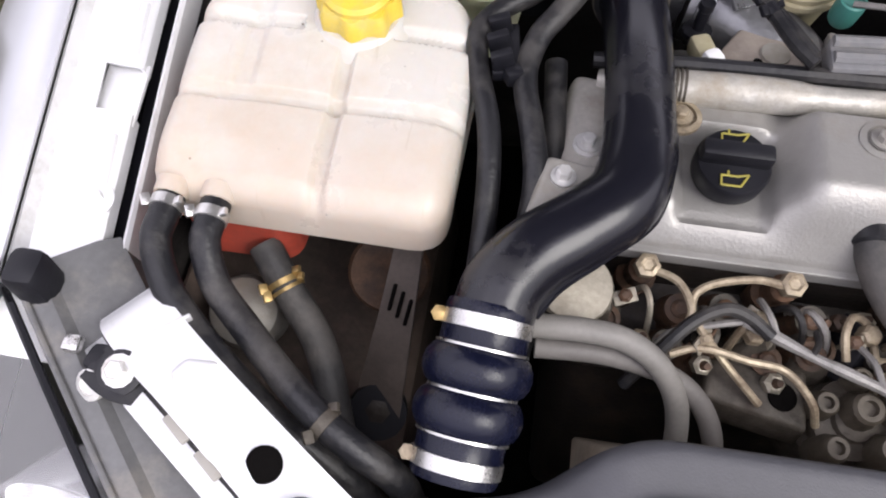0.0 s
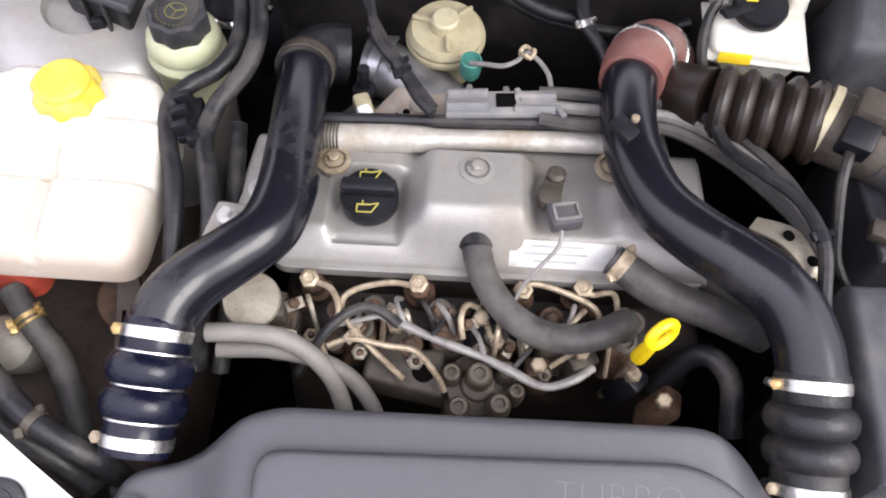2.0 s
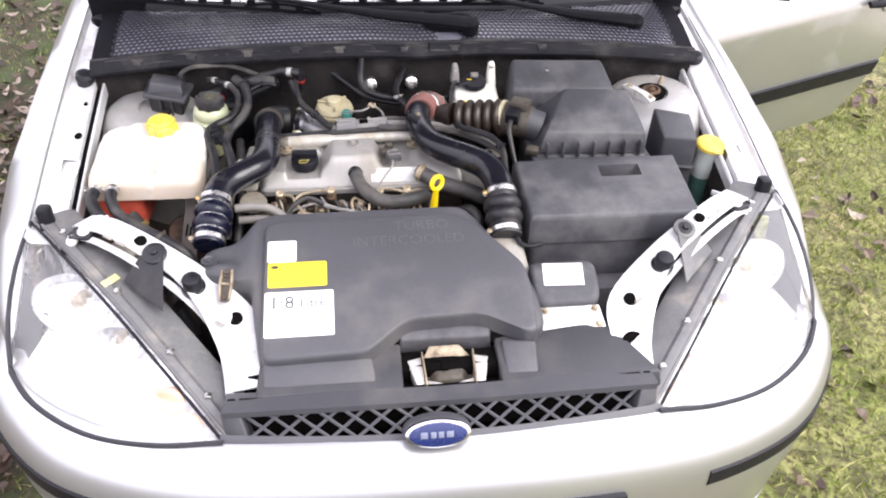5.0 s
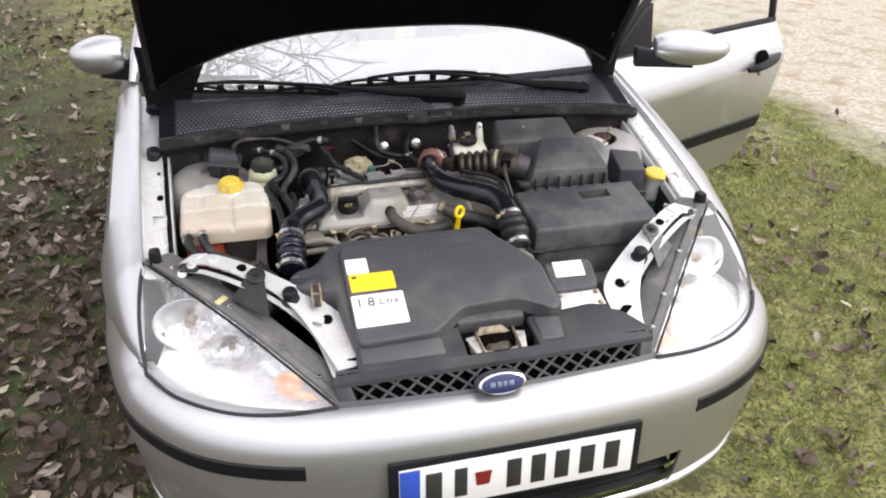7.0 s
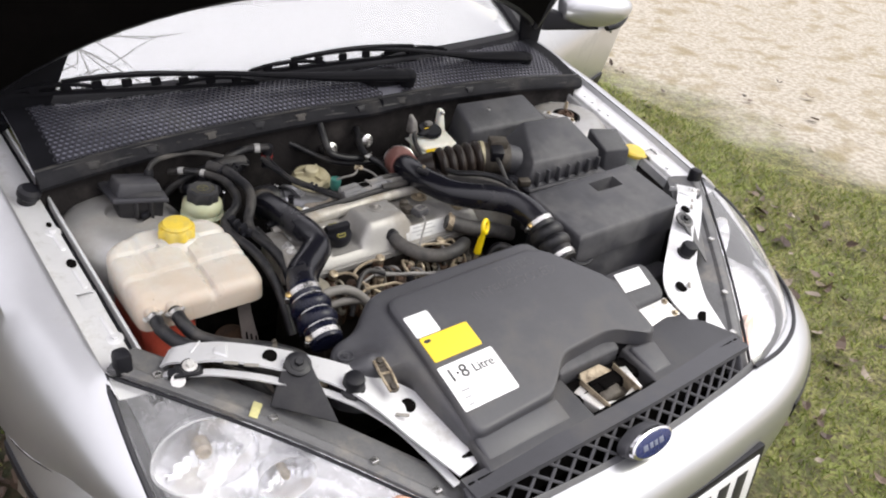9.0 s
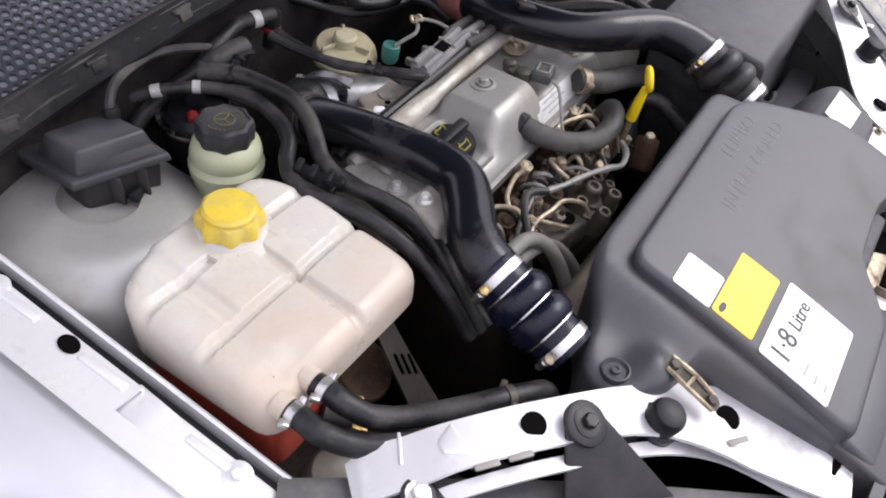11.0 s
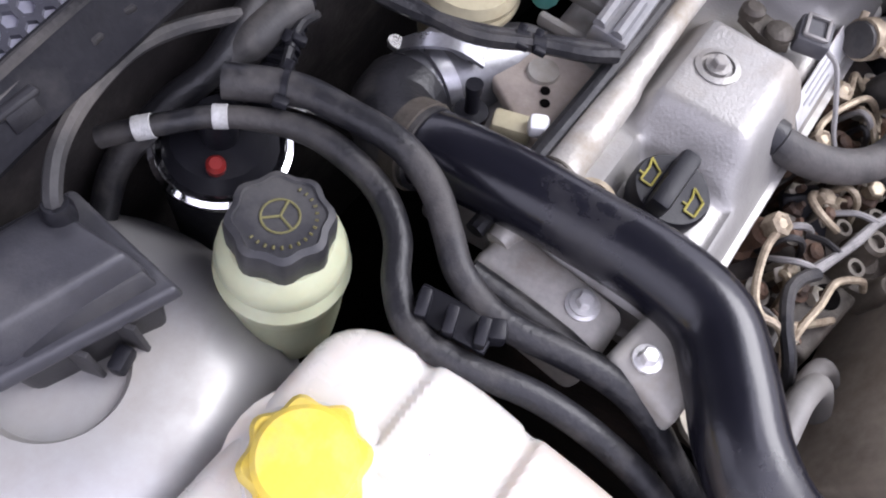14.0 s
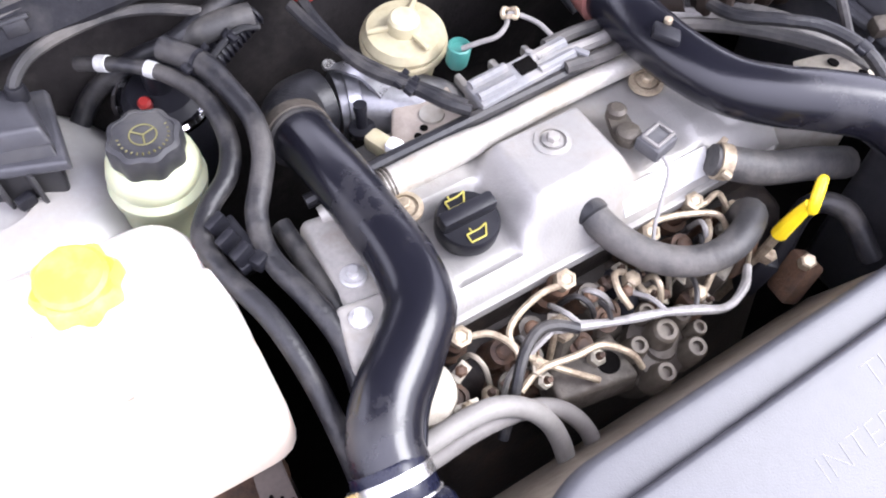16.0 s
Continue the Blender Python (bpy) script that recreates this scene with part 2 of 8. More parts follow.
amber = M("peach_indicator", (0.72, 0.38, 0.26), 0.3, 0, 0.15, 40, sub=0.1)
tyre_rubber = M("tyre_rubber", (0.02, 0.02, 0.02), 0.8, 0, 0.2, 30)
cabin_dark = M("dark_cabin_trim", (0.035, 0.036, 0.04), 0.6, 0, 0.2, 8)
lens_glass = glass("headlamp_lens", (0.98, 0.98, 0.99), 0.02, 1.35, 0.96)
# Haze and a raised IOR put the bright sky's reflection into the glass.
screen_glass = glass("windscreen_glass", (0.92, 0.93, 0.95), 0.0, 2.2, 0.86)
side_glass = glass("side_glass", (0.92, 0.95, 0.94), 0.0, 1.6)
blue_plate = M("plate_blue", (0.03, 0.08, 0.45), 0.4, 0, 0.05, 20)


# ---------------------------------------------------------------- mesh helpers
def crom(pts, n=6):
    """Smooth points through pts."""
    p = [Vector(q) for q in pts]
    if len(p) == 2:
        return [p[0].lerp(p[1], i / n) for i in range(n + 1)]
    p = [p[0] * 2 - p[1]] + p + [p[-1] * 2 - p[-2]]
    out = []
    for i in range(1, len(p) - 2):
        a, b, c, d = p[i - 1:i + 3]
        for k in range(n):
            t = k / n
            out.append(0.5 * (2 * b + (c - a) * t + (2 * a - 5 * b + 4 * c - d) * t * t + (3 * b - a - 3 * c + d) * t ** 3))
    out.append(p[-2])
    return out


def tube(bm, pts, r, seg=12, n=6, flat=1.0, caps=True):
    """A tube along pts; r is one radius, or one for each point; flat squashes it upwards."""
    path = crom(pts, n) if n > 1 else [Vector(q) for q in pts]
    if isinstance(r, (int, float)):
        rad = [r] * len(path)
    else:
        rad = [v.x for v in crom([(q, 0, 0) for q in r], n)] if n > 1 else list(r)
    up = Vector((0, 0, 1))
    rings = []
    last = None
    for i, p in enumerate(path):
        d = (path[min(i + 1, len(path) - 1)] - path[max(i - 1, 0)]).normalized()
        if last is None:
            s = d.cross(up)
            if s.length < 0.05:
                s = d.cross(Vector((1, 0, 0)))
        else:
            s = last - d * last.dot(d)
        s.normalize()
        last = s
        u = s.cross(d)
        rings.append([bm.verts.new(p + (s * math.cos(a) + u * math.sin(a) * flat) * rad[i]) for a in (2 * math.pi * k / seg for k in range(seg))])
    for a, b in zip(rings, rings[1:]):
        for k in range(seg):
            bm.faces.new((a[k], a[(k + 1) % seg], b[(k + 1) % seg], b[k]))
    if caps:
        bm.faces.new(rings[0][::-1])
        bm.faces.new(rings[-1])
    return bm


def lathe(bm, prof, at=(0, 0, 0), axis=(0, 0, 1), seg=20, lobes=0, depth=0.0):
    """Turns a profile of (radius, height) round an axis; lobes give a scalloped grip."""
    q = Vector((0, 0, 1)).rotation_difference(Vector(axis).normalized())
    o = Vector(at)
    rings = []
    for r, h in prof:
        ring = []
        for k in range(seg):
            a = 2 * math.pi * k / seg
            f = 1 - depth * (0.5 - 0.5 * math.cos(lobes * a)) if lobes and r > 0 else 1
            ring.append(bm.verts.new(o + q @ Vector((r * f * math.cos(a), r * f * math.sin(a), h))))
        rings.append(ring)
    for a, b in zip(rings, rings[1:]):
        for k in range(seg):
            bm.faces.new((a[k], a[(k + 1) % seg], b[(k + 1) % seg], b[k]))
    bm.faces.new(rings[0][::-1])
    bm.faces.new(rings[-1])
    return bm


def box(bm, c, s, bev=0.004, turn=(0, 0, 0), seg=2):
    """A bevelled box of size s round c."""
    t = bmesh.ops.create_cube(bm, size=1, matrix=pose(*c, *turn) @ Matrix.Diagonal((*s, 1)))
    if bev:
        es = list({e for v in t["verts"] for e in v.link_edges})
        bmesh.ops.bevel(bm, geom=es, offset=bev, segments=seg, affect="EDGES", profile=0.5)
    return bm


def hexa(bm, low, high, bev=0.006, seg=3):
    """A six-sided block from four lower and four upper corners, with rounded edges."""
    v = [bm.verts.new(p) for p in (*low, *high)]
    fs = [bm.faces.new([v[i] for i in q]) for q in ((3, 2, 1, 0), (4, 5, 6, 7), (0, 1, 5, 4), (1, 2, 6, 5), (2, 3, 7, 6), (3, 0, 4, 7))]
    if bev:
        bmesh.ops.bevel(bm, geom=list({e for f in fs for e in f.edges}), offset=bev, segments=seg, affect="EDGES", profile=0.5)
    return bm


def rounded(pts, r=0.02, n=5):
    """A closed outline with its corners rounded."""
    out = []
    m = len(pts)
    for i in range(m):
        a, b, c = (Vector(pts[(i + k) % m]) for k in (-1, 0, 1))
        d = min(r, 0.45 * (a - b).length, 0.45 * (c - b).length)
        p, q = b + (a - b).normalized() * d, b + (c - b).normalized() * d
        for k in range(n + 1):
            t = k / n
            out.append(p * (1 - t) ** 2 + b * 2 * t * (1 - t) + q * t * t)
    return out


def dense(out, step=0.008):
    """The outline with points at even steps."""
    res = []
    m = len(out)
    for i in range(m):
        a, b = out[i], out[(i + 1) % m]
        k = max(1, int((b - a).length / step))
        res += [a.lerp(b, j / k) for j in range(k)]
    return res


def pillow(bm, outline, top, bottom, edge=0.015, rings=20, drop=None):
    """A moulded body: the outline, rising from bottom to a rounded edge and a top of height top(x, y)."""
    c = sum(outline, Vector((0, 0))) / len(outline)
    size = sum((p - c).length for p in outline) / len(outline)
    e = edge / size
    rows = []
    low = bottom if callable(bottom) else (lambda x, y: bottom)
    rows.append([Vector((p.x, p.y, low(p.x, p.y))) for p in outline])
    for k in range(6):
        a = k / 5 * math.pi / 2
        s = 1 - e * (1 - math.cos(a))
        h = edge * (1 - math.sin(a))
        rows.append([Vector((*(c + (p - c) * s), top(*(c + (p - c) * s)) - h)) for p in outline])
    for k in range(1, rings):
        s = (1 - e) * (1 - k / rings)
        rows.append([Vector((*(c + (p - c) * s), top(*(c + (p - c) * s)))) for p in outline])
    vs = [[bm.verts.new(p) for p in r] for r in rows]
    m = len(outline)
    for a, b in zip(vs, vs[1:]):
        for k in range(m):
            bm.faces.new((a[k], a[(k + 1) % m], b[(k + 1) % m], b[k]))
    mid = bm.verts.new((c.x, c.y, top(c.x, c.y)))
    for k in range(m):
        bm.faces.new((vs[-1][k], vs[-1][(k + 1) % m], mid))
    bm.faces.new(vs[0][::-1])
    return bm


def sheet(bm, rows, thick=0.0, skip=None):
    """A skin through rows of points, with a thickness."""
    vs = [[bm.verts.new(p) for p in r] for r in rows]
    fs = []
    for i, (a, b) in enumerate(zip(vs, vs[1:])):
        for k in range(len(a) - 1):
            mid = (a[k].co + a[k + 1].co + b[k].co + b[k + 1].co) / 4
            if skip and skip(mid):
                continue
            fs.append(bm.faces.new((a[k], a[k + 1], b[k + 1], b[k])))
    if thick:
        bm.normal_update()
        bmesh.ops.solidify(bm, geom=fs, thickness=thick)
    return bm


def ribbon(bm, mids, widths, thick, side=None, n=5):
    """A flat strap along mids that lies in the plane given by side vectors (or level)."""
    path = crom(mids, n)
    wid = [v.x for v in crom([(w, 0, 0) for w in widths], n)]
    rows = []
    for i, p in enumerate(path):
        d = (path[min(i + 1, len(path) - 1)] - path[max(i - 1, 0)]).normalized()
        s = Vector(side) if side else d.cross(Vector((0, 0, 1))).normalized()
        u = s.cross(d).normalized()
        w = wid[i] / 2
        rows.append([bm.verts.new(p + s * a * w + u * b * thick / 2) for a, b in ((-1, -1), (1, -1), (1, 1), (-1, 1))])
    for a, b in zip(rows, rows[1:]):
        for k in range(4):
            bm.faces.new((a[k], a[(k + 1) % 4], b[(k + 1) % 4], b[k]))
    bm.faces.new(rows[0][::-1])
    bm.faces.new(rows[-1])
    return bm


def link(name, bm, mat, smooth=True):
    bm.normal_update()
    bmesh.ops.recalc_face_normals(bm, faces=bm.faces)
    me = bpy.data.meshes.new(name)
    if smooth:
        for f in bm.faces:
            f.smooth = True
        for e in bm.edges:
            if len(e.link_faces) == 2 and e.calc_face_angle(0) > 0.62:
                e.smooth = False
    bm.to_mesh(me)
    bm.free()
    me.materials.append(mat)
    return new(name, me)


def thing(name, at, label, category, group="", kind=""):
    """The root of a thing, at its base."""
    ob = new(name)
    ob.empty_display_size = 0.02
    ob.location = at
    return tagged(ob, label, category, group, kind)


def part(name, bm, mat, parent, label="", smooth=True):
    ob = link(name, bm, mat, smooth)
    ob.parent = parent
    if parent.type == "EMPTY":
        ob.matrix_parent_inverse = Matrix.Translation(-parent.location)
    return tagged(ob, label)


def solo(name, bm, mat, label, category="", group="", kind="", smooth=True):
    return tagged(link(name, bm, mat, smooth), label, category, group, kind)


def B():
    return bmesh.new()


def words(name, text, size, m, mat, parent, label="", depth=0.0004, align="CENTER", thin=0.0):
    """Lettering laid flat on the plane of m."""
    cu = bpy.data.curves.new(name, "FONT")
    cu.body, cu.size, cu.extrude, cu.align_x, cu.align_y = text, size, depth, align, "CENTER"
    cu.resolution_u, cu.offset = 3, thin
    tmp = bpy.data.objects.new(name, cu)
    me = bpy.data.meshes.new_from_object(tmp)
    bpy.data.objects.remove(tmp)
    me.transform(m)
    me.materials.clear()
    me.materials.append(mat)
    ob = new(name, me)
    ob.parent = parent
    if parent.type == "EMPTY":
        ob.matrix_parent_inverse = Matrix.Translation(-parent.location)
    return tagged(ob, label)


def smooth01(a, b, x):
    t = min(1, max(0, (x - a) / (b - a)))
    return t * t * (3 - 2 * t)


def bolt(bm, at, axis=(0, 0, 1), r=0.007, h=0.006):
    """A flanged hexagon bolt head."""
    lathe(bm, [(r * 1.5, 0), (r * 1.5, h * 0.25), (r * 0.95, h * 0.3)], at, axis, 12)
    lathe(bm, [(r * 0.9, h * 0.28), (r * 0.9, h), (r * 0.75, h * 1.12)], at, axis, 6)
    return bm


def bellows(parent, a, b, r=0.036, ribs=2, label="", mat=None, rings=True):
    """A ribbed coupling hose between a and b with a screw clamp at each end."""
    a, b = Vector(a), Vector(b)
    d = (b - a)
    L = d.length
    prof = [(r * 0.93, 0), (r * 0.97, 0.004), (r * 0.97, L * 0.24)]
    for k in range(ribs):
        s = L * (0.25 + 0.5 * k / ribs)
        w = L * 0.5 / ribs
        prof += [(r * 0.95, s), (r * 1.1, s + w * 0.12), (r * 1.19, s + w * 0.3), (r * 1.22, s + w * 0.5), (r * 1.19, s + w * 0.7), (r * 1.1, s + w * 0.88), (r * 0.95, s + w)]
    prof += [(r * 0.97, L * 0.76), (r * 0.97, L - 0.004), (r * 0.93, L)]
    sleeve = part("coupling_hose", lathe(B(), prof, a, d, 32), mat or bellow_rubber, parent, label)
    for k in range(ribs + 1):
        if not rings:
            continue
        at = a + d * (0.25 + 0.5 * k / ribs)
        q = 1.03 if k in (0, ribs) else 1.0
        part("wire_ring", lathe(B(), [(r * 0.93, -0.0012), (r * q, -0.0008), (r * q, 0.0008), (r * 0.93, 0.0012)], at, d, 28), steel, sleeve, "thin bright steel ring")
    u = d.normalized()
    side = Vector((-1, 0.3, 0.0))
    side = (side - u * side.dot(u)).normalized()
    for s in (0.11, 0.9):
        at = a + d * s
        cl = part("hose_clamp", lathe(B(), [(r * 0.965, -0.0052), (r * 1.01, -0.0048), (r * 1.01, 0.0048), (r * 0.965, 0.0052)], at, u, 28), steel, parent, "bright steel worm-drive clamp")
        w = side.cross(u)
        for q in range(9):
            turn = Matrix.Rotation(0.35 + 0.085 * q, 3, u)
            o = turn @ side
            # Thin near-black block on the band, coloured as a slot's shade.
            bm = hexa(B(), *[[at + o * r * e + (turn @ w) * a * 0.0007 + u * b * 0.003 for a, b in ((-1, -1), (1, -1), (1, 1), (-1, 1))] for e in (1.0, 1.014)], 0)
            part("clamp_slot_shade", bm, dark, cl, "raised near-black block for the shade of a band slot", smooth=False)
        bm = B()
        lathe(bm, [(0.003, -0.013), (0.0042, -0.012), (0.0042, 0.004), (0.003, 0.005)], at + side * r * 1.02, w, 10)
        part("clamp_worm", bm, steel, cl, "ribbed worm housing")
        bm = lathe(B(), [(0.0025, 0.004), (0.0025, 0.009), (0.0055, 0.0095), (0.0055, 0.013), (0.003, 0.0145)], at + side * r * 1.02, w, 6)
        part("clamp_screw", bm, dull_steel if s > 0.5 else brass, cl, "hexagon clamp screw")

# ---------------------------------------------------------------- ground
def ground_material():
    m = bpy.data.materials.new("autumn_turf")
    m.use_nodes = True
    n, l = m.node_tree.nodes, m.node_tree.links
    b = n["Principled BSDF"]
    co = n.new("ShaderNodeTexCoord")

    def noise_at(scale, detail=6):
        k = n.new("ShaderNodeTexNoise")
        k.inputs["Scale"].default_value, k.inputs["Detail"].default_value = scale, detail
        l.new(co.outputs["Object"], k.inputs["Vector"])
        return k

    def mix(fac, a, c):
        k = n.new("ShaderNodeMix")
        k.data_type = "RGBA"
        l.new(fac, k.inputs[0])
        for i, v in ((6, a), (7, c)):
            if isinstance(v, tuple):
                k.inputs[i].default_value = (*v, 1)
            else:
                l.new(v, k.inputs[i])
        return k.outputs[2]

    def span(src, a, c):
        k = n.new("ShaderNodeMapRange")
        k.inputs[1].default_value, k.inputs[2].default_value = a, c
        l.new(src, k.inputs[0])
        return k.outputs[0]

    turf = mix(span(noise_at(2.2).outputs[0], 0.38, 0.66), (0.2, 0.235, 0.055), (0.29, 0.25, 0.12))
    turf = mix(span(noise_at(13).outputs[0], 0.4, 0.66), turf, (0.075, 0.085, 0.028))
    turf = mix(span(noise_at(70).outputs[0], 0.45, 0.62), turf, (0.07, 0.06, 0.03))
    sand = mix(span(noise_at(30).outputs[0], 0.4, 0.62), (0.5, 0.455, 0.38), (0.33, 0.29, 0.23))
    sand = mix(span(noise_at(5).outputs[0], 0.5, 0.68), sand, (0.3, 0.25, 0.16))
    xyz = n.new("ShaderNodeSeparateXYZ")
    l.new(co.outputs["Object"], xyz.inputs[0])
    shade = n.new("ShaderNodeMath")
    shade.operation = "MULTIPLY_ADD"
    l.new(noise_at(2.5).outputs[0], shade.inputs[0])
    shade.inputs[1].default_value = -0.9
    l.new(xyz.outputs[0], shade.inputs[2])
    litter = mix(span(noise_at(24).outputs[0], 0.4, 0.6), (0.026, 0.031, 0.011), (0.06, 0.042, 0.022))
    litter = mix(span(noise_at(3.2).outputs[0], 0.5, 0.62), litter, (0.05, 0.068, 0.02))
    far = n.new("ShaderNodeMath")
    far.operation = "MULTIPLY_ADD"
    l.new(xyz.outputs[1], far.inputs[0])
    far.inputs[1].default_value = 0.3
    l.new(shade.outputs[0], far.inputs[2])
    turf = mix(span(far.outputs[0], -0.9, -0.1), litter, turf)
    edge = n.new("ShaderNodeMath")
    edge.operation = "MULTIPLY_ADD"
    l.new(noise_at(1.6).outputs[0], edge.inputs[0])
    edge.inputs[1].default_value = 1.1
    l.new(xyz.outputs[0], edge.inputs[2])
    l.new(mix(span(edge.outputs[0], 3.5, 3.95), turf, sand), b.inputs["Base Color"])
    b.inputs["Roughness"].default_value = 0.9
    bp = n.new("ShaderNodeBump")
    bp.inputs["Strength"].default_value, bp.inputs["Distance"].default_value = 0.8, 0.02
    l.new(noise_at(45).outputs[0], bp.inputs["Height"])
    l.new(bp.outputs[0], b.inputs["Normal"])
    return m


bm = B()
bmesh.ops.create_grid(bm, x_segments=90, y_segments=90, size=1)
for v in bm.verts:
    r = max(abs(v.co.x), abs(v.co.y))
    k = 6 * r + 400 * r ** 7
    v.co = Vector((v.co.x * k, v.co.y * k, 0))
    v.co.z = 0.03 * (noise.noise(v.co * 0.7) if r < 0.7 else 0)
solo("ground", bm, ground_material(), "patchy autumn grass with a pale gravel track", "ground", kind="structure")


def scatter(name, mat, count, shape, place, label, category, seed):
    """Many small leaves or blades as one object."""
    rnd = random.Random(seed)
    vs, fs = [], []
    for _ in range(count):
        spot = place(rnd)
        if spot is None:
            continue
        pts, faces = shape(rnd, *spot)
        base = len(vs)
        vs += pts
        fs += [tuple(base + i for i in f) for f in faces]
    me = bpy.data.meshes.new(name)
    me.from_pydata(vs, [], fs)
    me.materials.append(mat)
    return tagged(new(name, me), label, category, "", "stuff")


def height(x, y):
    return 0.03 * noise.noise(Vector((x, y, 0)) * 0.7)


def under_car(x, y):
    return abs(x) < 0.8 and 0.1 < y < 4.1


def blade(rnd, x, y):
    h = rnd.uniform(0.01, 0.032)
    a, w = rnd.uniform(0, 6.3), rnd.uniform(0.0015, 0.0032)
    lx, ly = rnd.gauss(0, 0.5) * h, rnd.gauss(0, 0.5) * h
    z = height(x, y) - 0.003
    c, s = math.cos(a) * w, math.sin(a) * w
    return [(x - c, y - s, z), (x + c, y + s, z), (x + lx * 0.5 + c * 0.6, y + ly * 0.5 + s * 0.6, z + h * 0.7), (x + lx, y + ly, z + h * 0.9)], [(0, 1, 2), (0, 2, 3)]


def leaf(rnd, x, y):
    """A curled leaf with a folded midrib and a stalk end."""
    s = rnd.uniform(0.014, 0.03) * (1.5 if rnd.random() < 0.3 else 1.0)
    m = pose(x, y, height(x, y) + 0.012 + 0.014 * rnd.random(), rnd.gauss(0, 22), rnd.gauss(0, 22), rnd.uniform(0, 360))
    w, fold, curl = rnd.uniform(0.45, 0.75), rnd.uniform(-0.1, 0.7), rnd.gauss(0.25, 0.35)
    pts = []
    for u, h in ((-1, 0.06), (-0.6, 0.75), (0.0, 1.0), (0.5, 0.7), (1.1, 0.05)):
        for side in (-1, 0, 1):
            f = side * w * h * rnd.uniform(0.8, 1.15)
            pts.append((u * s, f * s, s * (fold * abs(f) + curl * u * u)))
    faces = [(3 * i + k, 3 * i + 3 + k, 3 * i + 4 + k, 3 * i + 1 + k) for i in range(4) for k in range(2)]
    return [tuple(m @ Vector(p)) for p in pts], faces


def by_island(name, ramp, rough):
    m = bpy.data.materials.new(name)
    m.use_nodes = True
    n, l = m.node_tree.nodes, m.node_tree.links
    g = n.new("ShaderNodeNewGeometry")
    r = n.new("ShaderNodeValToRGB")
    while len(r.color_ramp.elements) < len(ramp):
        r.color_ramp.elements.new(0.5)
    for e, (p, c) in zip(r.color_ramp.elements, ramp):
        e.position, e.color = p, (*c, 1)
    l.new(g.outputs["Random Per Island"], r.inputs[0])
    l.new(r.outputs[0], n["Principled BSDF"].inputs["Base Color"])
    n["Principled BSDF"].inputs["Roughness"].default_value = rough
    return m


grass_mat = by_island("grass_blades", [(0, (0.13, 0.17, 0.03)), (0.5, (0.25, 0.3, 0.07)), (0.8, (0.38, 0.39, 0.13)), (1, (0.5, 0.44, 0.23))], 0.6)
leaf_mat = by_island("dead_leaves", [(0, (0.03, 0.018, 0.012)), (0.45, (0.075, 0.045, 0.03)), (0.75, (0.16, 0.115, 0.085)), (0.92, (0.3, 0.25, 0.2)), (1, (0.5, 0.43, 0.34))], 0.55)


def grass_spot(rnd):
    x, y = rnd.uniform(-3.2, 3.6), rnd.uniform(-0.9, 6.0)
    if rnd.random() < 0.25:
        x, y = rnd.gauss(0, 4.0), rnd.gauss(2.0, 4.0)
    if x < -0.5 and rnd.random() < 0.8:
        return None
    if under_car(x, y) or noise.noise(Vector((x, y, 3)) * 1.3) < -0.32 - 0.2 * (x > 0) or x > 2.9 + 0.6 * noise.noise(Vector((x, y, 5))):
        return None
    return x, y


def leaf_spot(rnd):
    x, y = rnd.uniform(-3.6, 4.2), rnd.uniform(-1.2, 6.5)
    if rnd.random() < 0.55:
        x, y = rnd.gauss(-1.8, 2.6), rnd.gauss(2.0, 3.2)
    keep = 1.0 if x < -0.5 else 0.22 if x < 2.5 else 0.02
    if noise.noise(Vector((x, y, 8)) * 0.9) < -0.05:
        keep *= 0.5
    if under_car(x, y) or rnd.random() > keep * (1.0 if y < 2.8 else 0.45):
        return None
    return x, y


scatter("grass", grass_mat, 300000, blade, grass_spot, "short worn autumn grass", "grass", 4)
scatter("fallen_leaves", leaf_mat, 30000, leaf, leaf_spot, "dry brown fallen leaves on the grass", "leaves", 5)


# ---------------------------------------------------------------- the car's body
car = thing("car", (0, 1.8, 0), "silver hatchback with its bonnet propped open and one door ajar", "car")

HALF = [(0, 0), (0.2, 0.004), (0.4, 0.022), (0.55, 0.066), (0.66, 0.13), (0.75, 0.23), (0.8, 0.33), (0.832, 0.46), (0.848, 0.56), (0.857, 0.64), (0.86, 0.71)]


def plan(inset, n=5):
    """The bumper's line in plan, moved inwards."""
    line = [Vector((-x, y, 0)) for x, y in HALF[:0:-1]] + [Vector((x, y, 0)) for x, y in HALF]
    line = crom(line, n)
    out = []
    for i, p in enumerate(line):
        d = (line[min(i + 1, len(line) - 1)] - line[max(i - 1, 0)]).normalized()
        out.append(p + Vector((-d.y, d.x, 0)) * inset)
    return out


def cut(inset, test):
    """The part of the line whose half-width passes the test."""
    return [q for p, q in zip(plan(0), plan(inset)) if test(p.x)]


def skip_bumper(m):
    low = 0.285 < m.z < 0.395 and abs(m.x) < 0.44
    fog = 0.24 < m.z < 0.3 and 0.56 < abs(m.x) < 0.66
    return low or fog


LEVELS = [(0.634, 0.078), (0.63, 0.05), (0.617, 0.026), (0.6, 0.012), (0.575, 0.003), (0.545, 0), (0.5, 0.003), (0.45, 0.008), (0.4, 0.016), (0.36, 0.02), (0.32, 0.024), (0.285, 0.032), (0.24, 0.06), (0.2, 0.11)]


def between(table, v):
    """Straight lines through a table of pairs that rises in its first column."""
    for (a, fa), (b, fb) in zip(table, table[1:]):
        if v <= b:
            return fa + (fb - fa) * max(0.0, (v - a) / (b - a))
    return table[-1][1]


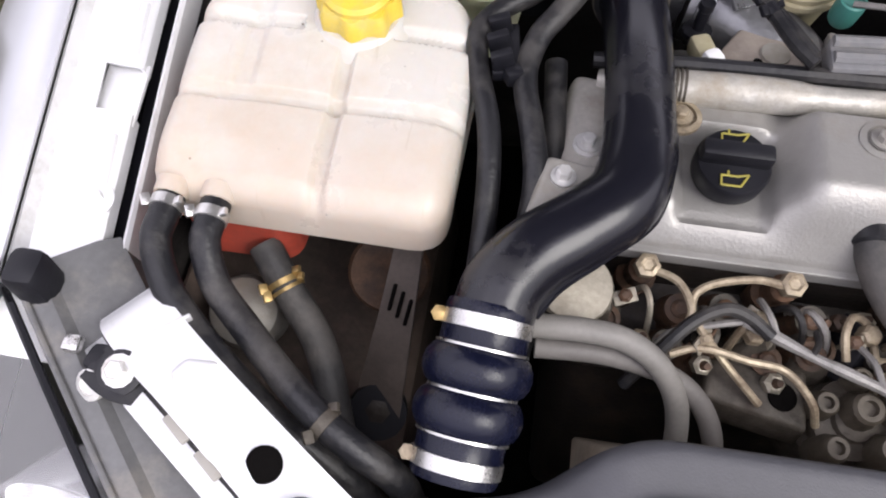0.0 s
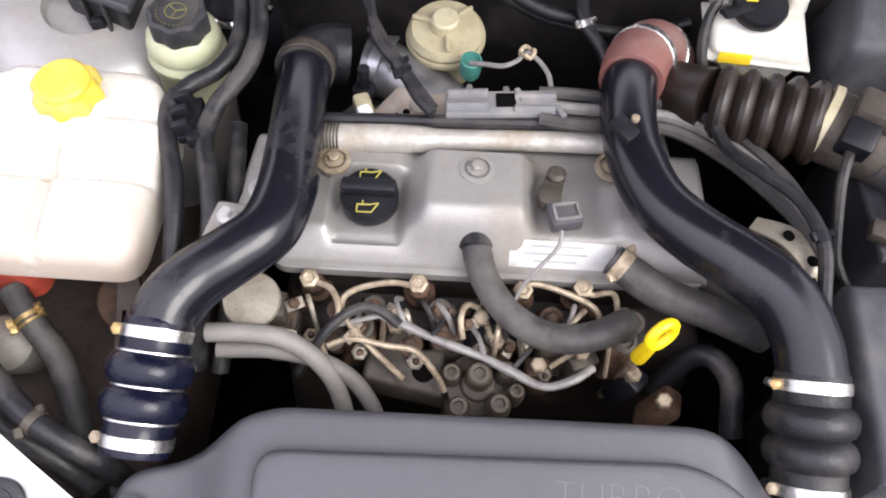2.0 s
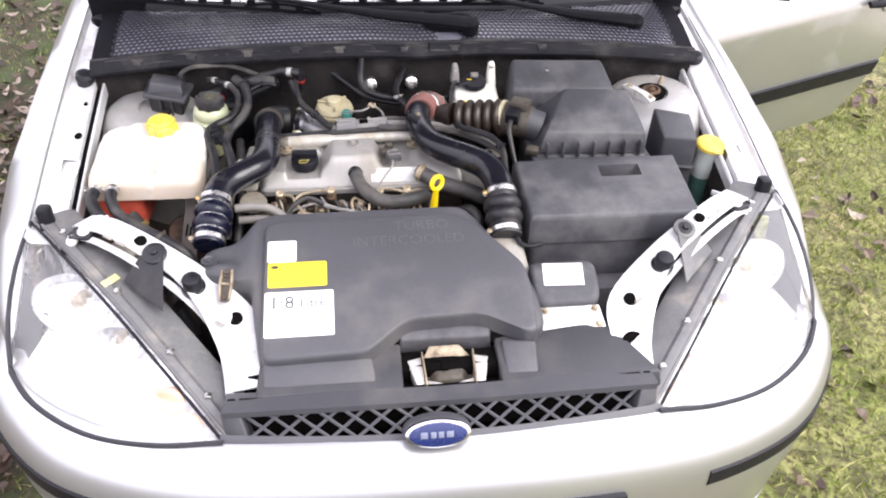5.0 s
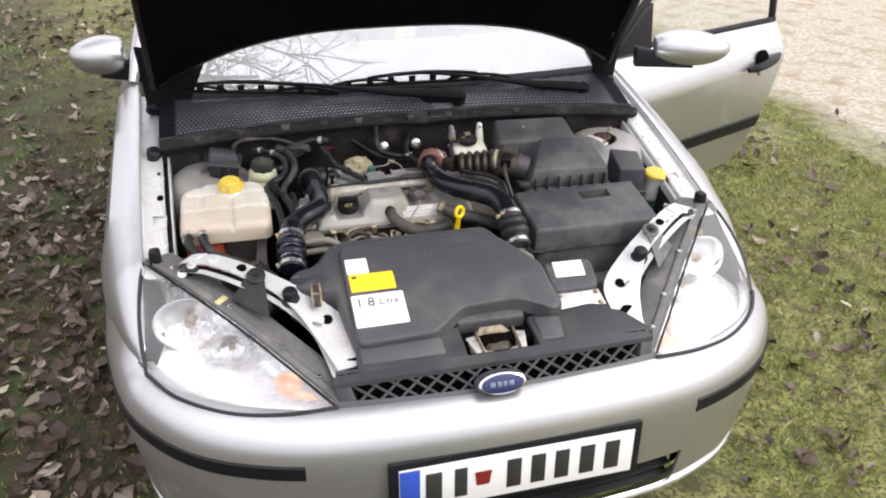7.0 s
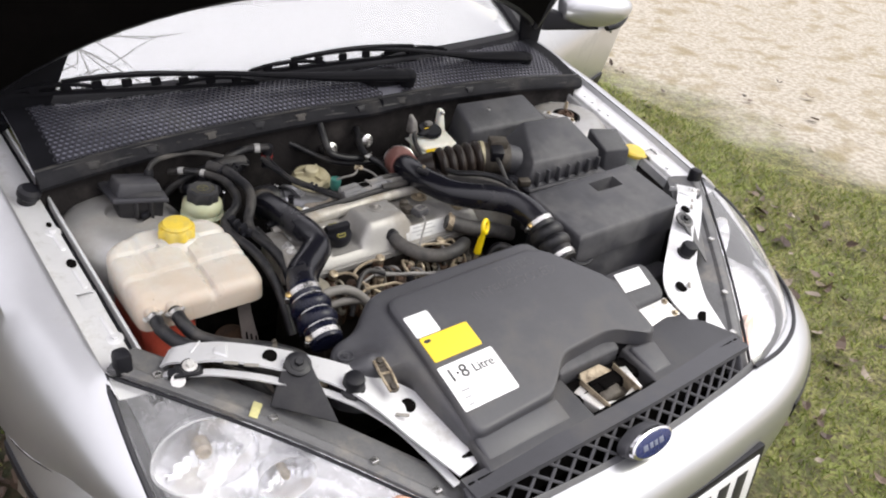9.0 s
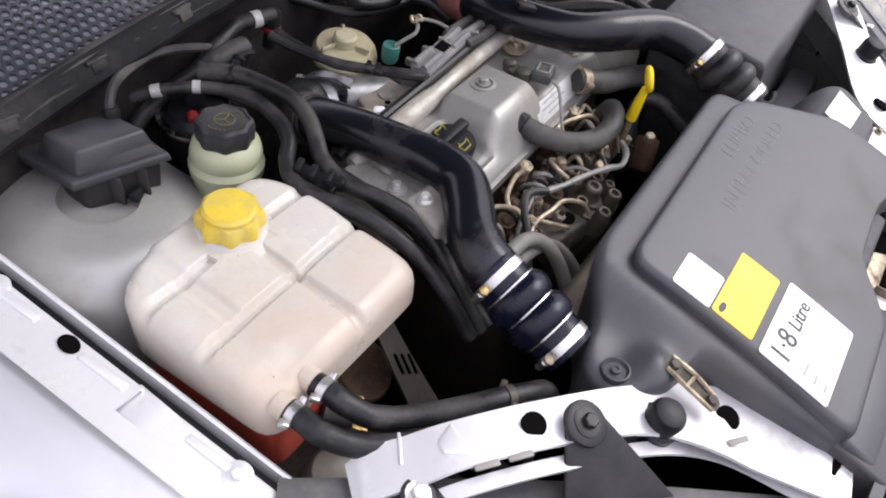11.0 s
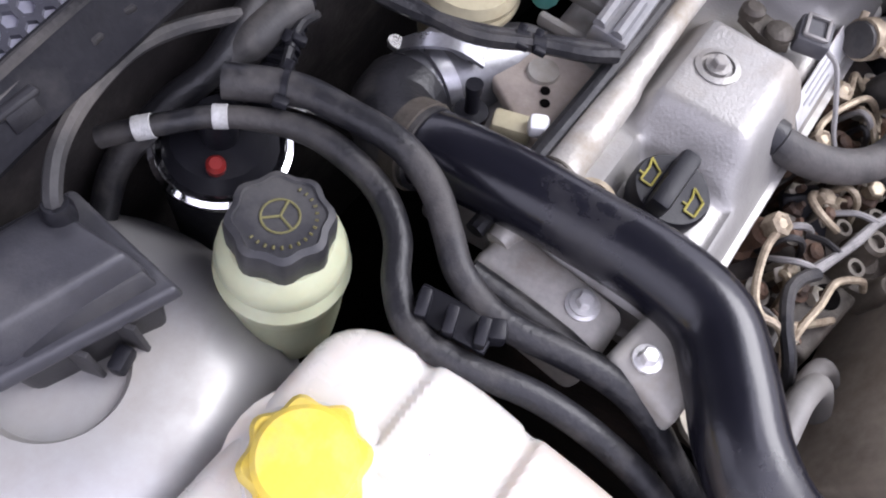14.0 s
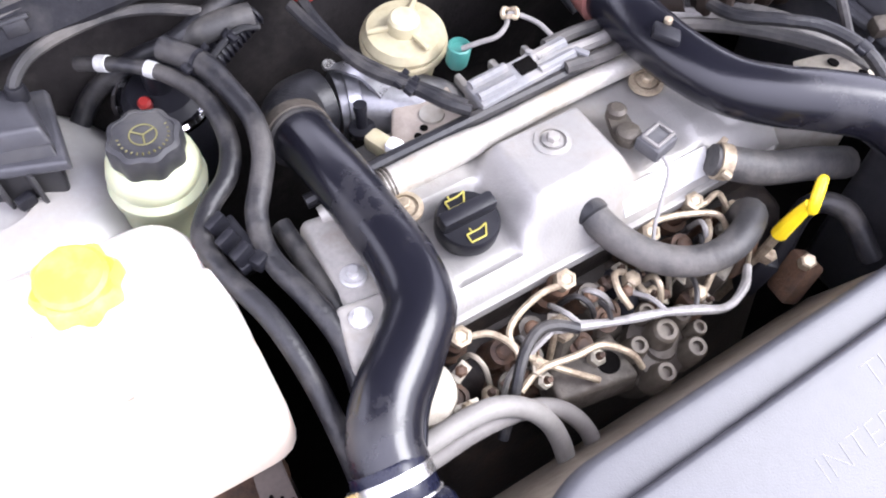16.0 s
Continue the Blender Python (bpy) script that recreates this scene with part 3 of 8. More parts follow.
def shut(y):
    """Height and inset of the joint between bumper and wing behind the lamp."""
    return between([(0.3, 0.634), (0.4, 0.643), (0.5, 0.636), (0.6, 0.611), (0.7, 0.585)], y), between([(0.3, 0.07), (0.4, 0.042), (0.5, 0.03), (0.6, 0.012), (0.7, 0.004)], y)


rows = []
for k, (z, inset) in enumerate(LEVELS):
    row = []
    for p, q in zip(plan(0), plan(inset)):
        zs, si = shut(p.y)
        share = k / (len(LEVELS) - 1)
        if p.y > 0.3:
            # behind the lamp the edge runs along the joint
            w = smooth01(0.3, 0.36, p.y) * (1 - smooth01(0.25, 0.5, share))
            d = Vector((-1 if p.x > 0 else 1, 0, 0))
            q = q.lerp(p + d * (si + (0.0 - si) * min(1, share * 3)), w)
            z1 = z + (min(z, zs - 0.16 * share) - z) * w
            z1 = z1 + (zs - z1) * (1 - smooth01(0.0, 0.06, share)) * w
        else:
            z1 = z
        row.append(q + Vector((0, 0, z1)))
    rows.append(row)
bumper = part("front_bumper", sheet(B(), rows, 0.006, skip_bumper), silver, car)
# Added near-black sheets put the shade behind the bumper openings into colour.
part("intake_shade", sheet(B(), [[p + Vector((0, 0, z)) for p in cut(0.085, lambda x: abs(x) < 0.47)] for z in (0.42, 0.34, 0.26)], 0.004), dark, bumper, "near-black sheet for the shade behind the bumper openings")
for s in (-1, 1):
    part("fog_shade", sheet(B(), [[p + Vector((0, 0, z)) for p in cut(0.1, lambda x: 0.52 < s * x < 0.68)] for z in (0.32, 0.28, 0.24)], 0.004), dark, bumper, "near-black sheet for the shade in the fog lamp opening")
for k in range(3):
    z = 0.305 + 0.032 * k
    part("intake_slat", sheet(B(), [[p + Vector((0, 0, z + dz)) for p in cut(i, lambda x: abs(x) < 0.44)] for dz, i in ((0, 0.035), (0.008, 0.055))], 0.005), trim_black, bumper, "black slat")
part("chin_lip", tube(B(), [p + Vector((0, -0.004, 0.278)) for p in plan(0.03)[8:-8:2]], 0.007, 8, 1), silver, bumper, "bright lower lip")
for sgn in (-1, 1):
    bm = sheet(B(), [[p + Vector((0, 0, z)) for p in cut(inset, lambda x: x * sgn > 0.43)] for z, inset in ((0.564, 0.001), (0.559, -0.004), (0.531, -0.004), (0.524, 0.002))], 0.004)
    part("rub_strip", bm, trim_black, bumper, "black rubbing strip")

# number plate: blank bars in place of the characters
holder = part("plate_holder", box(B(), (0.005, -0.006, 0.487), (0.56, 0.014, 0.142), 0.005, (-4, 0, 0)), trim_black, bumper, "black number plate holder")
part("number_plate", box(B(), (0.005, -0.0145, 0.487), (0.52, 0.003, 0.112), 0.0012, (-4, 0, 0)), white_label, holder, "white number plate")
part("plate_band", box(B(), (-0.233, -0.0165, 0.487), (0.042, 0.0015, 0.106), 0.0005, (-4, 0, 0)), blue_plate, holder, "blue country band")
bar = [(-0.186, 0.043), (-0.128, 0.034), (-0.012, 0.04), (0.042, 0.04), (0.096, 0.04), (0.154, 0.042), (0.212, 0.042)]
for x, w in bar:
    part("plate_bar", box(B(), (x + 0.003, -0.0165, 0.487), (w * 0.8, 0.0015, 0.074), 0.0005, (-4, 0, 0)), ink, holder, "plain black bar")
bm = B()
hexa(bm, [(-0.091, -0.0175, 0.47), (-0.063, -0.0175, 0.47), (-0.063, -0.016, 0.47), (-0.091, -0.016, 0.47)], [(-0.095, -0.0175, 0.507), (-0.059, -0.0175, 0.507), (-0.059, -0.016, 0.507), (-0.095, -0.016, 0.507)], 0)
part("plate_shield", bm, red_plastic, holder, "small red shield")

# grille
# Backing box coloured near-black for the shade behind the lattice.
grille = part("grille", box(B(), (0, 0.138, 0.645), (0.7, 0.012, 0.075), 0.003, (-18, 0, 0)), dark, car, "lattice grille on a backing coloured near-black for shade")
bm = B()
ribbon(bm, [(-0.352, 0.14, 0.675), (0, 0.128, 0.678), (0.352, 0.14, 0.675)], [0.042, 0.032, 0.042], 0.012)
part("grille_bar", bm, cover_plastic, grille, "black plastic top bar")
for sgn in (-1, 1):
    for k in range(-9, 10):
        x0 = k * 0.042
        a, c = Vector((x0 - sgn * 0.042, 0.116, 0.673)), Vector((x0 + sgn * 0.042, 0.07, 0.629))
        if max(abs(a.x), abs(c.x)) > 0.375:
            continue
        bend = Vector((0, 0.10 * x0 * x0 * 2, 0))
        part("grille_rod", tube(B(), [a + bend, c + bend], 0.003, 6, 1), cover_plastic, grille)
for s in (-1, 1):
    part("grille_end", hexa(B(), [(s * 0.31, 0.085, 0.622), (s * 0.352, 0.1, 0.622), (s * 0.35, 0.14, 0.622), (s * 0.31, 0.14, 0.622)], [(s * 0.33, 0.125, 0.68), (s * 0.36, 0.13, 0.672), (s * 0.356, 0.15, 0.676), (s * 0.33, 0.15, 0.684)], 0.003), cover_plastic, grille, "dark grey end piece")
bm = sheet(B(), [[Vector((x, y + 0.2 * x * x, z)) for x in [-0.36 + 0.04 * i for i in range(19)]] for y, z in ((0.084, 0.642), (0.072, 0.634), (0.064, 0.622))], 0.004)
part("grille_sill", bm, cover_plastic, grille, "black plastic lower edge")
logo_m = pose(-0.021, 0.06, 0.668, 62, 0, 0) @ Matrix.Scale(0.92, 4)
bm = lathe(B(), [(0.0585, -0.03), (0.0585, -0.01), (0.055, -0.006), (0.01, -0.006)], (0, 0, 0), (0, 0, 1), 32)
bmesh.ops.transform(bm, matrix=logo_m @ Matrix.Diagonal((1, 0.46, 1, 1)), verts=bm.verts)
part("badge_mount", bm, cover_plastic, grille, "black plastic badge mount")
bm = B()
lathe(bm, [(0.056, -0.004), (0.056, 0.004), (0.051, 0.006)], (0, 0, 0), (0, 0, 1), 36)
bmesh.ops.transform(bm, matrix=logo_m @ Matrix.Diagonal((1, 0.44, 1, 1)), verts=bm.verts)
badge = part("badge", bm, chrome, grille, "chrome oval rim")
bm = B()
lathe(bm, [(0.05, 0.005), (0.05, 0.0072), (0.047, 0.0078)], (0, 0, 0), (0, 0, 1), 36)
bmesh.ops.transform(bm, matrix=logo_m @ Matrix.Diagonal((1, 0.42, 1, 1)), verts=bm.verts)
part("badge_face", bm, blue_enamel, badge, "plain blue oval")
bm = B()
for x, w in ((-0.024, 0.012), (-0.008, 0.009), (0.005, 0.009), (0.02, 0.012)):
    box(bm, (x, 0, 0.0083), (w, 0.011, 0.001), 0.0003)
bmesh.ops.transform(bm, matrix=logo_m, verts=bm.verts)
part("badge_mark", bm, M("faded_silver_print", (0.2, 0.22, 0.3), 0.4, 0.3, 0.1, 40), badge, "plain silver bars")


# headlamps
satin_chrome = M("satin_reflector_chrome", (0.88, 0.88, 0.9), 0.24, 0.85, 0.04, 30, rvar=0.05)
lamp_silver = M("lamp_silver", (0.88, 0.88, 0.89), 0.25, 0.45, 0.06, 60, 0.25, 45)


def headlamp(s):
    lamp = "headlamp"
    A, T, Bc = Vector((-0.733, 0.3, 0.634)), Vector((-0.353, 0.1, 0.632)), Vector((-0.734, 0.547, 0.768))
    bot = crom([A, (-0.67, 0.215, 0.628), (-0.57, 0.142, 0.626), (-0.46, 0.107, 0.629), T], 6)
    top = crom([Bc, (-0.66, 0.46, 0.752), (-0.55, 0.331, 0.72), (-0.45, 0.212, 0.68), T], 6)
    out = Vector((-0.35, -0.75, 0.55)).normalized()

    def surf(u, v, off):
        i = min(u, len(bot) - 1)
        p = bot[i].lerp(top[i], v)
        w = (top[i] - bot[i]).length
        return p + out * (off + 0.35 * w * v * (1 - v))

    def flip(p):
        return Vector((p.x * s, p.y, p.z))
    k = len(bot)
    rows = [[flip(surf(i, j / 8, 0)) for i in range(k - 1)] for j in range(9)]
    root = part(lamp, sheet(B(), [[flip(surf(i, j / 8, -0.03 - 0.1 * math.sin(j / 8 * 3.14) * min(1, (k - 1 - i) / 9))) for i in range(k - 1)] for j in range(9)], 0.003), lamp_silver, car, "bright headlamp reflector housing")
    lens = part("headlamp_lens", sheet(B(), rows, 0.003), lens_glass, root, "clear plastic lens")
    lens.visible_shadow = False
    ahead = flip(Vector((-0.16, -0.95, 0.22)))
    for c, r in (((-0.641, 0.425, 0.672), 0.075), ((-0.553, 0.335, 0.655), 0.043)):
        c = flip(Vector(c))
        squash = Matrix.Translation(c) @ Matrix.Diagonal((1, 1, 0.78, 1)) @ Matrix.Translation(-c)
        bm = lathe(B(), [(r * 0.14, -0.034), (r * 0.5, -0.026), (r * 0.8, -0.006), (r, 0.022), (r * 1.06, 0.022), (r * 0.86, -0.012), (r * 0.5, -0.034), (r * 0.14, -0.042)], c, ahead, 32)
        bmesh.ops.transform(bm, matrix=squash, verts=bm.verts)
        bowl = part("reflector_bowl", bm, satin_chrome, root, "round chrome reflector")
        for q in range(9):
            side = (q - 4) / 4.6
            e = c + ahead.normalized() * (0.0 + 0.03 * side * side - 0.008) + Vector((side * r * 0.84, 0, -r * 0.3))
            part("reflector_flute", box(B(), e, (r * 0.17, 0.006, r * 0.7 * (1 - side * side) ** 0.5), 0.002, (12, 0, 9 * (q % 3 - 1))), lamp_silver if q % 2 else chrome, bowl, "fluted chrome strip")
        part("bulb_shield", lathe(B(), [(r * 0.17, -0.02), (r * 0.17, 0.012), (r * 0.12, 0.017), (r * 0.02, 0.018)], c, ahead, 16), dull_steel, bowl, "grey bulb cap")
    c = flip(Vector((-0.448, 0.176, 0.652)))
    # The right indicator is paler: glare on its lens is put into the colour.
    part("indicator", lathe(B(), [(0.002, -0.02), (0.022, -0.014), (0.0285, 0.0), (0.024, 0.007), (0.004, 0.011)], c, flip(Vector((-0.25, -0.9, 0.25))), 24), amber if s > 0 else M("glare_pale_indicator", (0.8, 0.62, 0.52), 0.3, 0, 0.1, 40, sub=0.1), root, "orange indicator")
    part("indicator_tail", hexa(B(), [flip(Vector(p)) for p in ((-0.446, 0.158, 0.626), (-0.39, 0.136, 0.63), (-0.39, 0.146, 0.63), (-0.446, 0.168, 0.626))], [flip(Vector(p)) for p in ((-0.44, 0.168, 0.642), (-0.4, 0.148, 0.64), (-0.4, 0.156, 0.64), (-0.44, 0.176, 0.642))], 0.002), amber, root, "orange lower edge of the indicator")
    rim = [flip(p) for p in (*[surf(i, 0, 0.002) for i in range(k)], *[surf(i, 1, 0.002) for i in range(k - 2, -1, -1)])]
    part("lamp_seal", tube(B(), rim + [rim[0]], 0.003, 6, 1), trim_black, root, "black seal")
    out_edge = [flip(surf(0, q / 6, 0.003)) for q in range(6, -1, -1)] + [flip(surf(i, 0, 0.008) + Vector((0, 0, 0.006))) for i in range(1, k)]
    part("lamp_gap", tube(B(), out_edge, 0.0045, 6, 1), M("dark_gap", (0.02, 0.02, 0.025), 0.6, 0, 0.2, 20) if s > 0 else bpy.data.materials["dark_gap"], root, "dark gap round the lamp")
    # grey housing flange behind the upper edge
    back = [[flip(top[i] + d) for i in range(k)] for d in (Vector((0.004, 0.004, 0.0)), Vector((0.01, 0.01, 0.006)), Vector((0.017, 0.017, 0.006)), Vector((0.022, 0.021, 0.0)), Vector((0.05, 0.043, -0.004)), Vector((0.062, 0.052, -0.01)), Vector((0.066, 0.056, -0.05)))]
    fl = part("lamp_flange", sheet(B(), back, 0.003), M("grey_lamp_housing", (0.12, 0.12, 0.122), 0.5, 0, 0.2, 20, 0.1, 300, dirt=(0.25, 0.23, 0.2), amount=0.3, dscale=14), root, "dusty grey housing edge")
    for i in (4, 11, 17, 21):
        part("clip", box(B(), flip(top[i] + Vector((0.018, 0.018, 0.008))), (0.012, 0.012, 0.008), 0.002), steel, fl, "small bright clip")
    if s > 0:
        part("lamp_sticker", box(B(), flip(top[10] + Vector((0.02, 0.021, 0.006))), (0.032, 0.014, 0.002), 0.0005, (20, 0, 50)), M("faded_yellow_sticker", (0.5, 0.47, 0.22), 0.5, 0, 0.2, 90, dirt=(0.3, 0.27, 0.2), amount=0.4, dscale=60), fl, "small faded yellow sticker")
    bm = tube(B(), [flip(p + Vector((0.006, 0.006, 0.005))) for p in top], 0.0025, 8, 1)
    part("rubber_seal", bm, bpy.data.materials["grey_lamp_housing"], root, "black rubber sealing strip")


headlamp(1)
headlamp(-1)

# wings
INNER = [(0.535, 0.735, 0.77), (0.75, 0.745, 0.82), (1.0, 0.755, 0.872), (1.2, 0.762, 0.906), (1.36, 0.77, 0.93)]


def rail(y):
    """Half width and height of the wing's inner edge at y."""
    for (a, xa, za), (b, xb, zb) in zip(INNER, INNER[1:]):
        if y <= b:
            t = (y - a) / (b - a)
            return xa + (xb - xa) * t, za + (zb - za) * t
    return INNER[-1][1:]


for s in (-1, 1):
    rows = []
    outer = [(y, x) for x, y in HALF[4:]]
    for i in range(9):
        y = 0.302 + 0.029 * i
        t = (y - 0.3) / 0.235
        x0, z0 = 0.733 + 0.002 * t, 0.634 + 0.136 * t
        zs, si = shut(y)
        o = between(outer, y) - si + 0.002
        pts = [(x0, z0), (x0 + 0.1 * (o - x0), z0 - 0.02 * (z0 - zs))]
        for a in (0.3, 0.55, 0.75, 0.9, 1.0):
            pts.append((x0 + (o - x0) * math.sin(a * math.pi / 2) ** 1.15, zs + (z0 - zs) * math.cos(a * math.pi / 2) ** 0.8))
        rows.append([Vector((s * x, y, z)) for x, z in pts])
    for i in range(20):
        y = 0.551 + i * 0.0426
        x0, z0 = rail(y)
        if y < 0.71:
            zs, si = shut(y)
            o = between(outer, y) - si + 0.002
        else:
            zs, o = 0.585 - 0.6 * min(0.14, y - 0.71), 0.86
        k = smooth01(0.551, 0.72, y)
        pts = [(x0, z0), (x0 + 0.008, z0 + 0.001)]
        for a, e in ((0.3, 0.035), (0.55, 0.07), (0.75, 0.094), (0.9, 0.104), (1.0, 0.108)):
            xa, za = x0 + (o - x0) * math.sin(a * math.pi / 2) ** 1.15, zs + (z0 - zs) * math.cos(a * math.pi / 2) ** 0.8
            xb, zb = x0 + e * (o - x0) / 0.108, between([(0, z0), (0.035, z0 - 0.008), (0.07, z0 - 0.032), (0.094, z0 - 0.1), (0.104, 0.68), (0.108, zs)], e)
            pts.append((xa + (xb - xa) * k, za + (zb - za) * k))
        rows.append([Vector((s * x, y, z)) for x, z in pts])
    wing = part("wing", sheet(B(), rows, 0.004), silver, car)
    part("shut_line", tube(B(), [r[-1] + Vector((s * 0.003, -0.002, -0.001)) for r in rows[:13]], 0.002, 6, 2), trim_black, wing, "dark shut line")
    low = [[Vector((s * (0.853 - 0.03 * k), y, 0.5 - 0.1 * k)) for k in range(4)] for y in [0.72 + 0.043 * j for j in range(16)]]
    part("wing_skirt", sheet(B(), low, 0.004, lambda m: (m.y - 0.86) ** 2 + (m.z - 0.3) ** 2 < 0.11), silver, wing)
    # bonnet rail: a flange with beads, slots and a notch, a dark channel and an upright lip
    notch = (0.692, 0.73) if s < 0 else (0.675, 0.7)
    ys = sorted({0.5 + i * 0.055 for i in range(16)} | {notch[0], notch[0] + 0.004, notch[1] - 0.004, notch[1]})
    rows = []
    for y in ys:
        x0, z0 = rail(max(y, 0.536))
        rows.append([Vector((s * x, y, z)) for x, z in ((x0 - 0.002, z0 - 0.003), (x0 - 0.006, z0 - 0.016), (x0 - 0.014, z0 - 0.019), (x0 - 0.026, z0 - 0.02), (x0 - 0.036, z0 - 0.021), (x0 - 0.052, z0 - 0.022), (x0 - 0.055, z0 - 0.024), (x0 - 0.056, z0 - 0.036))])
    rl = part("bonnet_rail", sheet(B(), rows, 0.0025, lambda m: notch[0] < m.y < notch[1] and abs(m.x) < rail(m.y)[0] - 0.03), bay_paint, car, "pale silver-painted inner rail")
    x0, z0 = rail(0.71)
    part("notch_floor", box(B(), (s * (x0 - 0.04), sum(notch) / 2, z0 - 0.029), (0.034, notch[1] - notch[0] + 0.016, 0.004), 0.001, (11, 0, 0)), bay_paint, rl, "lower step in the notch")
    # The gap's shade is put into the channel's black colour.
    rows = [[Vector((s * (rail(max(y, 0.536))[0] - dx), y, rail(max(y, 0.536))[1] - dz)) for dx, dz in ((0.05, 0.05), (0.058, 0.046), (0.068, 0.046), (0.07, 0.05))] for y in ys]
    part("rail_channel", sheet(B(), rows, 0.002), trim_black, rl, "channel beside the flange, its shade coloured black")
    rows = [[Vector((s * (rail(max(y, 0.536))[0] - dx), y, rail(max(y, 0.536))[1] - dz)) for dx, dz in ((0.0675, 0.05), (0.0685, 0.027), (0.071, 0.0255), (0.0735, 0.028), (0.0745, 0.055))] for y in ys]
    part("rail_lip", sheet(B(), rows, 0.0015), bay_paint, rl, "bright upright lip")
    # Inner wing, darker than the rail above it.
    rows = [[Vector((s * (rail(max(y, 0.536))[0] - dx), y, rail(max(y, 0.536))[1] - dz)) for dx, dz in ((0.073, 0.05), (0.0745, 0.1), (0.076, 0.4))] for y in ys]
    part("inner_wing", sheet(B(), rows, 0.003), firewall_mat, rl, "dark inner wing below the rail")
    holes = ((0.8, 0.0105), (0.905, 0.006)) if s < 0 else ((0.771, 0.006),)
    # The flange is uncut: flat near-black discs colour in each hole's shade.
    for y, r in holes:
        x0, z0 = rail(y)
        bm = lathe(B(), [(r, -0.002), (r, 0.0012), (r * 0.9, 0.0015)], (0, 0, 0), (0, 0, 1), 18)
        bmesh.ops.transform(bm, matrix=Matrix.Translation((s * (x0 - 0.045), y, z0 - 0.0207)) @ pose(0, 0, 0, 11, 0, 0) @ Matrix.Diagonal((0.75, 1, 1, 1)), verts=bm.verts)
        part("rail_hole_shade", bm, dark, rl, "near-black oval disc for the shade of a hole")
    for y, w in (((0.86, 0.05), (0.762, 0.05), (0.652, 0.045)) if s < 0 else ((0.6, 0.06),)):
        x0, z0 = rail(y)
        part("rail_bead", box(B(), (s * (x0 - 0.045), y, z0 - 0.022), (0.009, w, 0.006), 0.0028, (12, 0, s * -3), 3), bay_paint, rl, "pressed bead")
    if s > 0:
        # Blocks in near-black put the shade of a long slot on the flange.
        for k in range(4):
            y = 0.87 + 0.032 * k
            x0, z0 = rail(y)
            part("rail_slot_shade", box(B(), (x0 - 0.036, y, z0 - 0.0205), (0.013, 0.034, 0.003), 0.0008, (10, 0, 0)), dark, rl, "near-black block for the shade of a long slot")
    for y in (0.622, 0.885):
        x0, z0 = rail(y)
        bm = bolt(B(), (s * (x0 - 0.045), y, z0 - 0.0215), (0, -0.2, 1), 0.0065, 0.006)
        lathe(bm, [(0.013, -0.001), (0.013, 0.0012), (0.011, 0.002)], (s * (x0 - 0.045), y, z0 - 0.0215), (0, -0.2, 1), 20)
        part("rail_bolt", bm, bay_paint, rl, "painted bolt")
    x0, z0 = rail(0.97)
    part("bump_stop", lathe(B(), [(0.016, -0.03), (0.016, 0.0), (0.02, 0.004), (0.02, 0.016), (0.014, 0.022)], (s * (x0 - 0.035), 0.975 + (0.03 if s > 0 else 0), z0 - 0.01), (-s * 0.3, -0.3, 1), 16), trim_black, rl, "black rubber stop")
    x0, z0 = rail(0.54)
    part("rail_stop", box(B(), (s * (x0 - 0.028), 0.548, z0 + 0.004), (0.026, 0.03, 0.05), 0.008), trim_black, rl, "black rubber stop")

V2 = lambda *p: [Vector(q) for q in p]

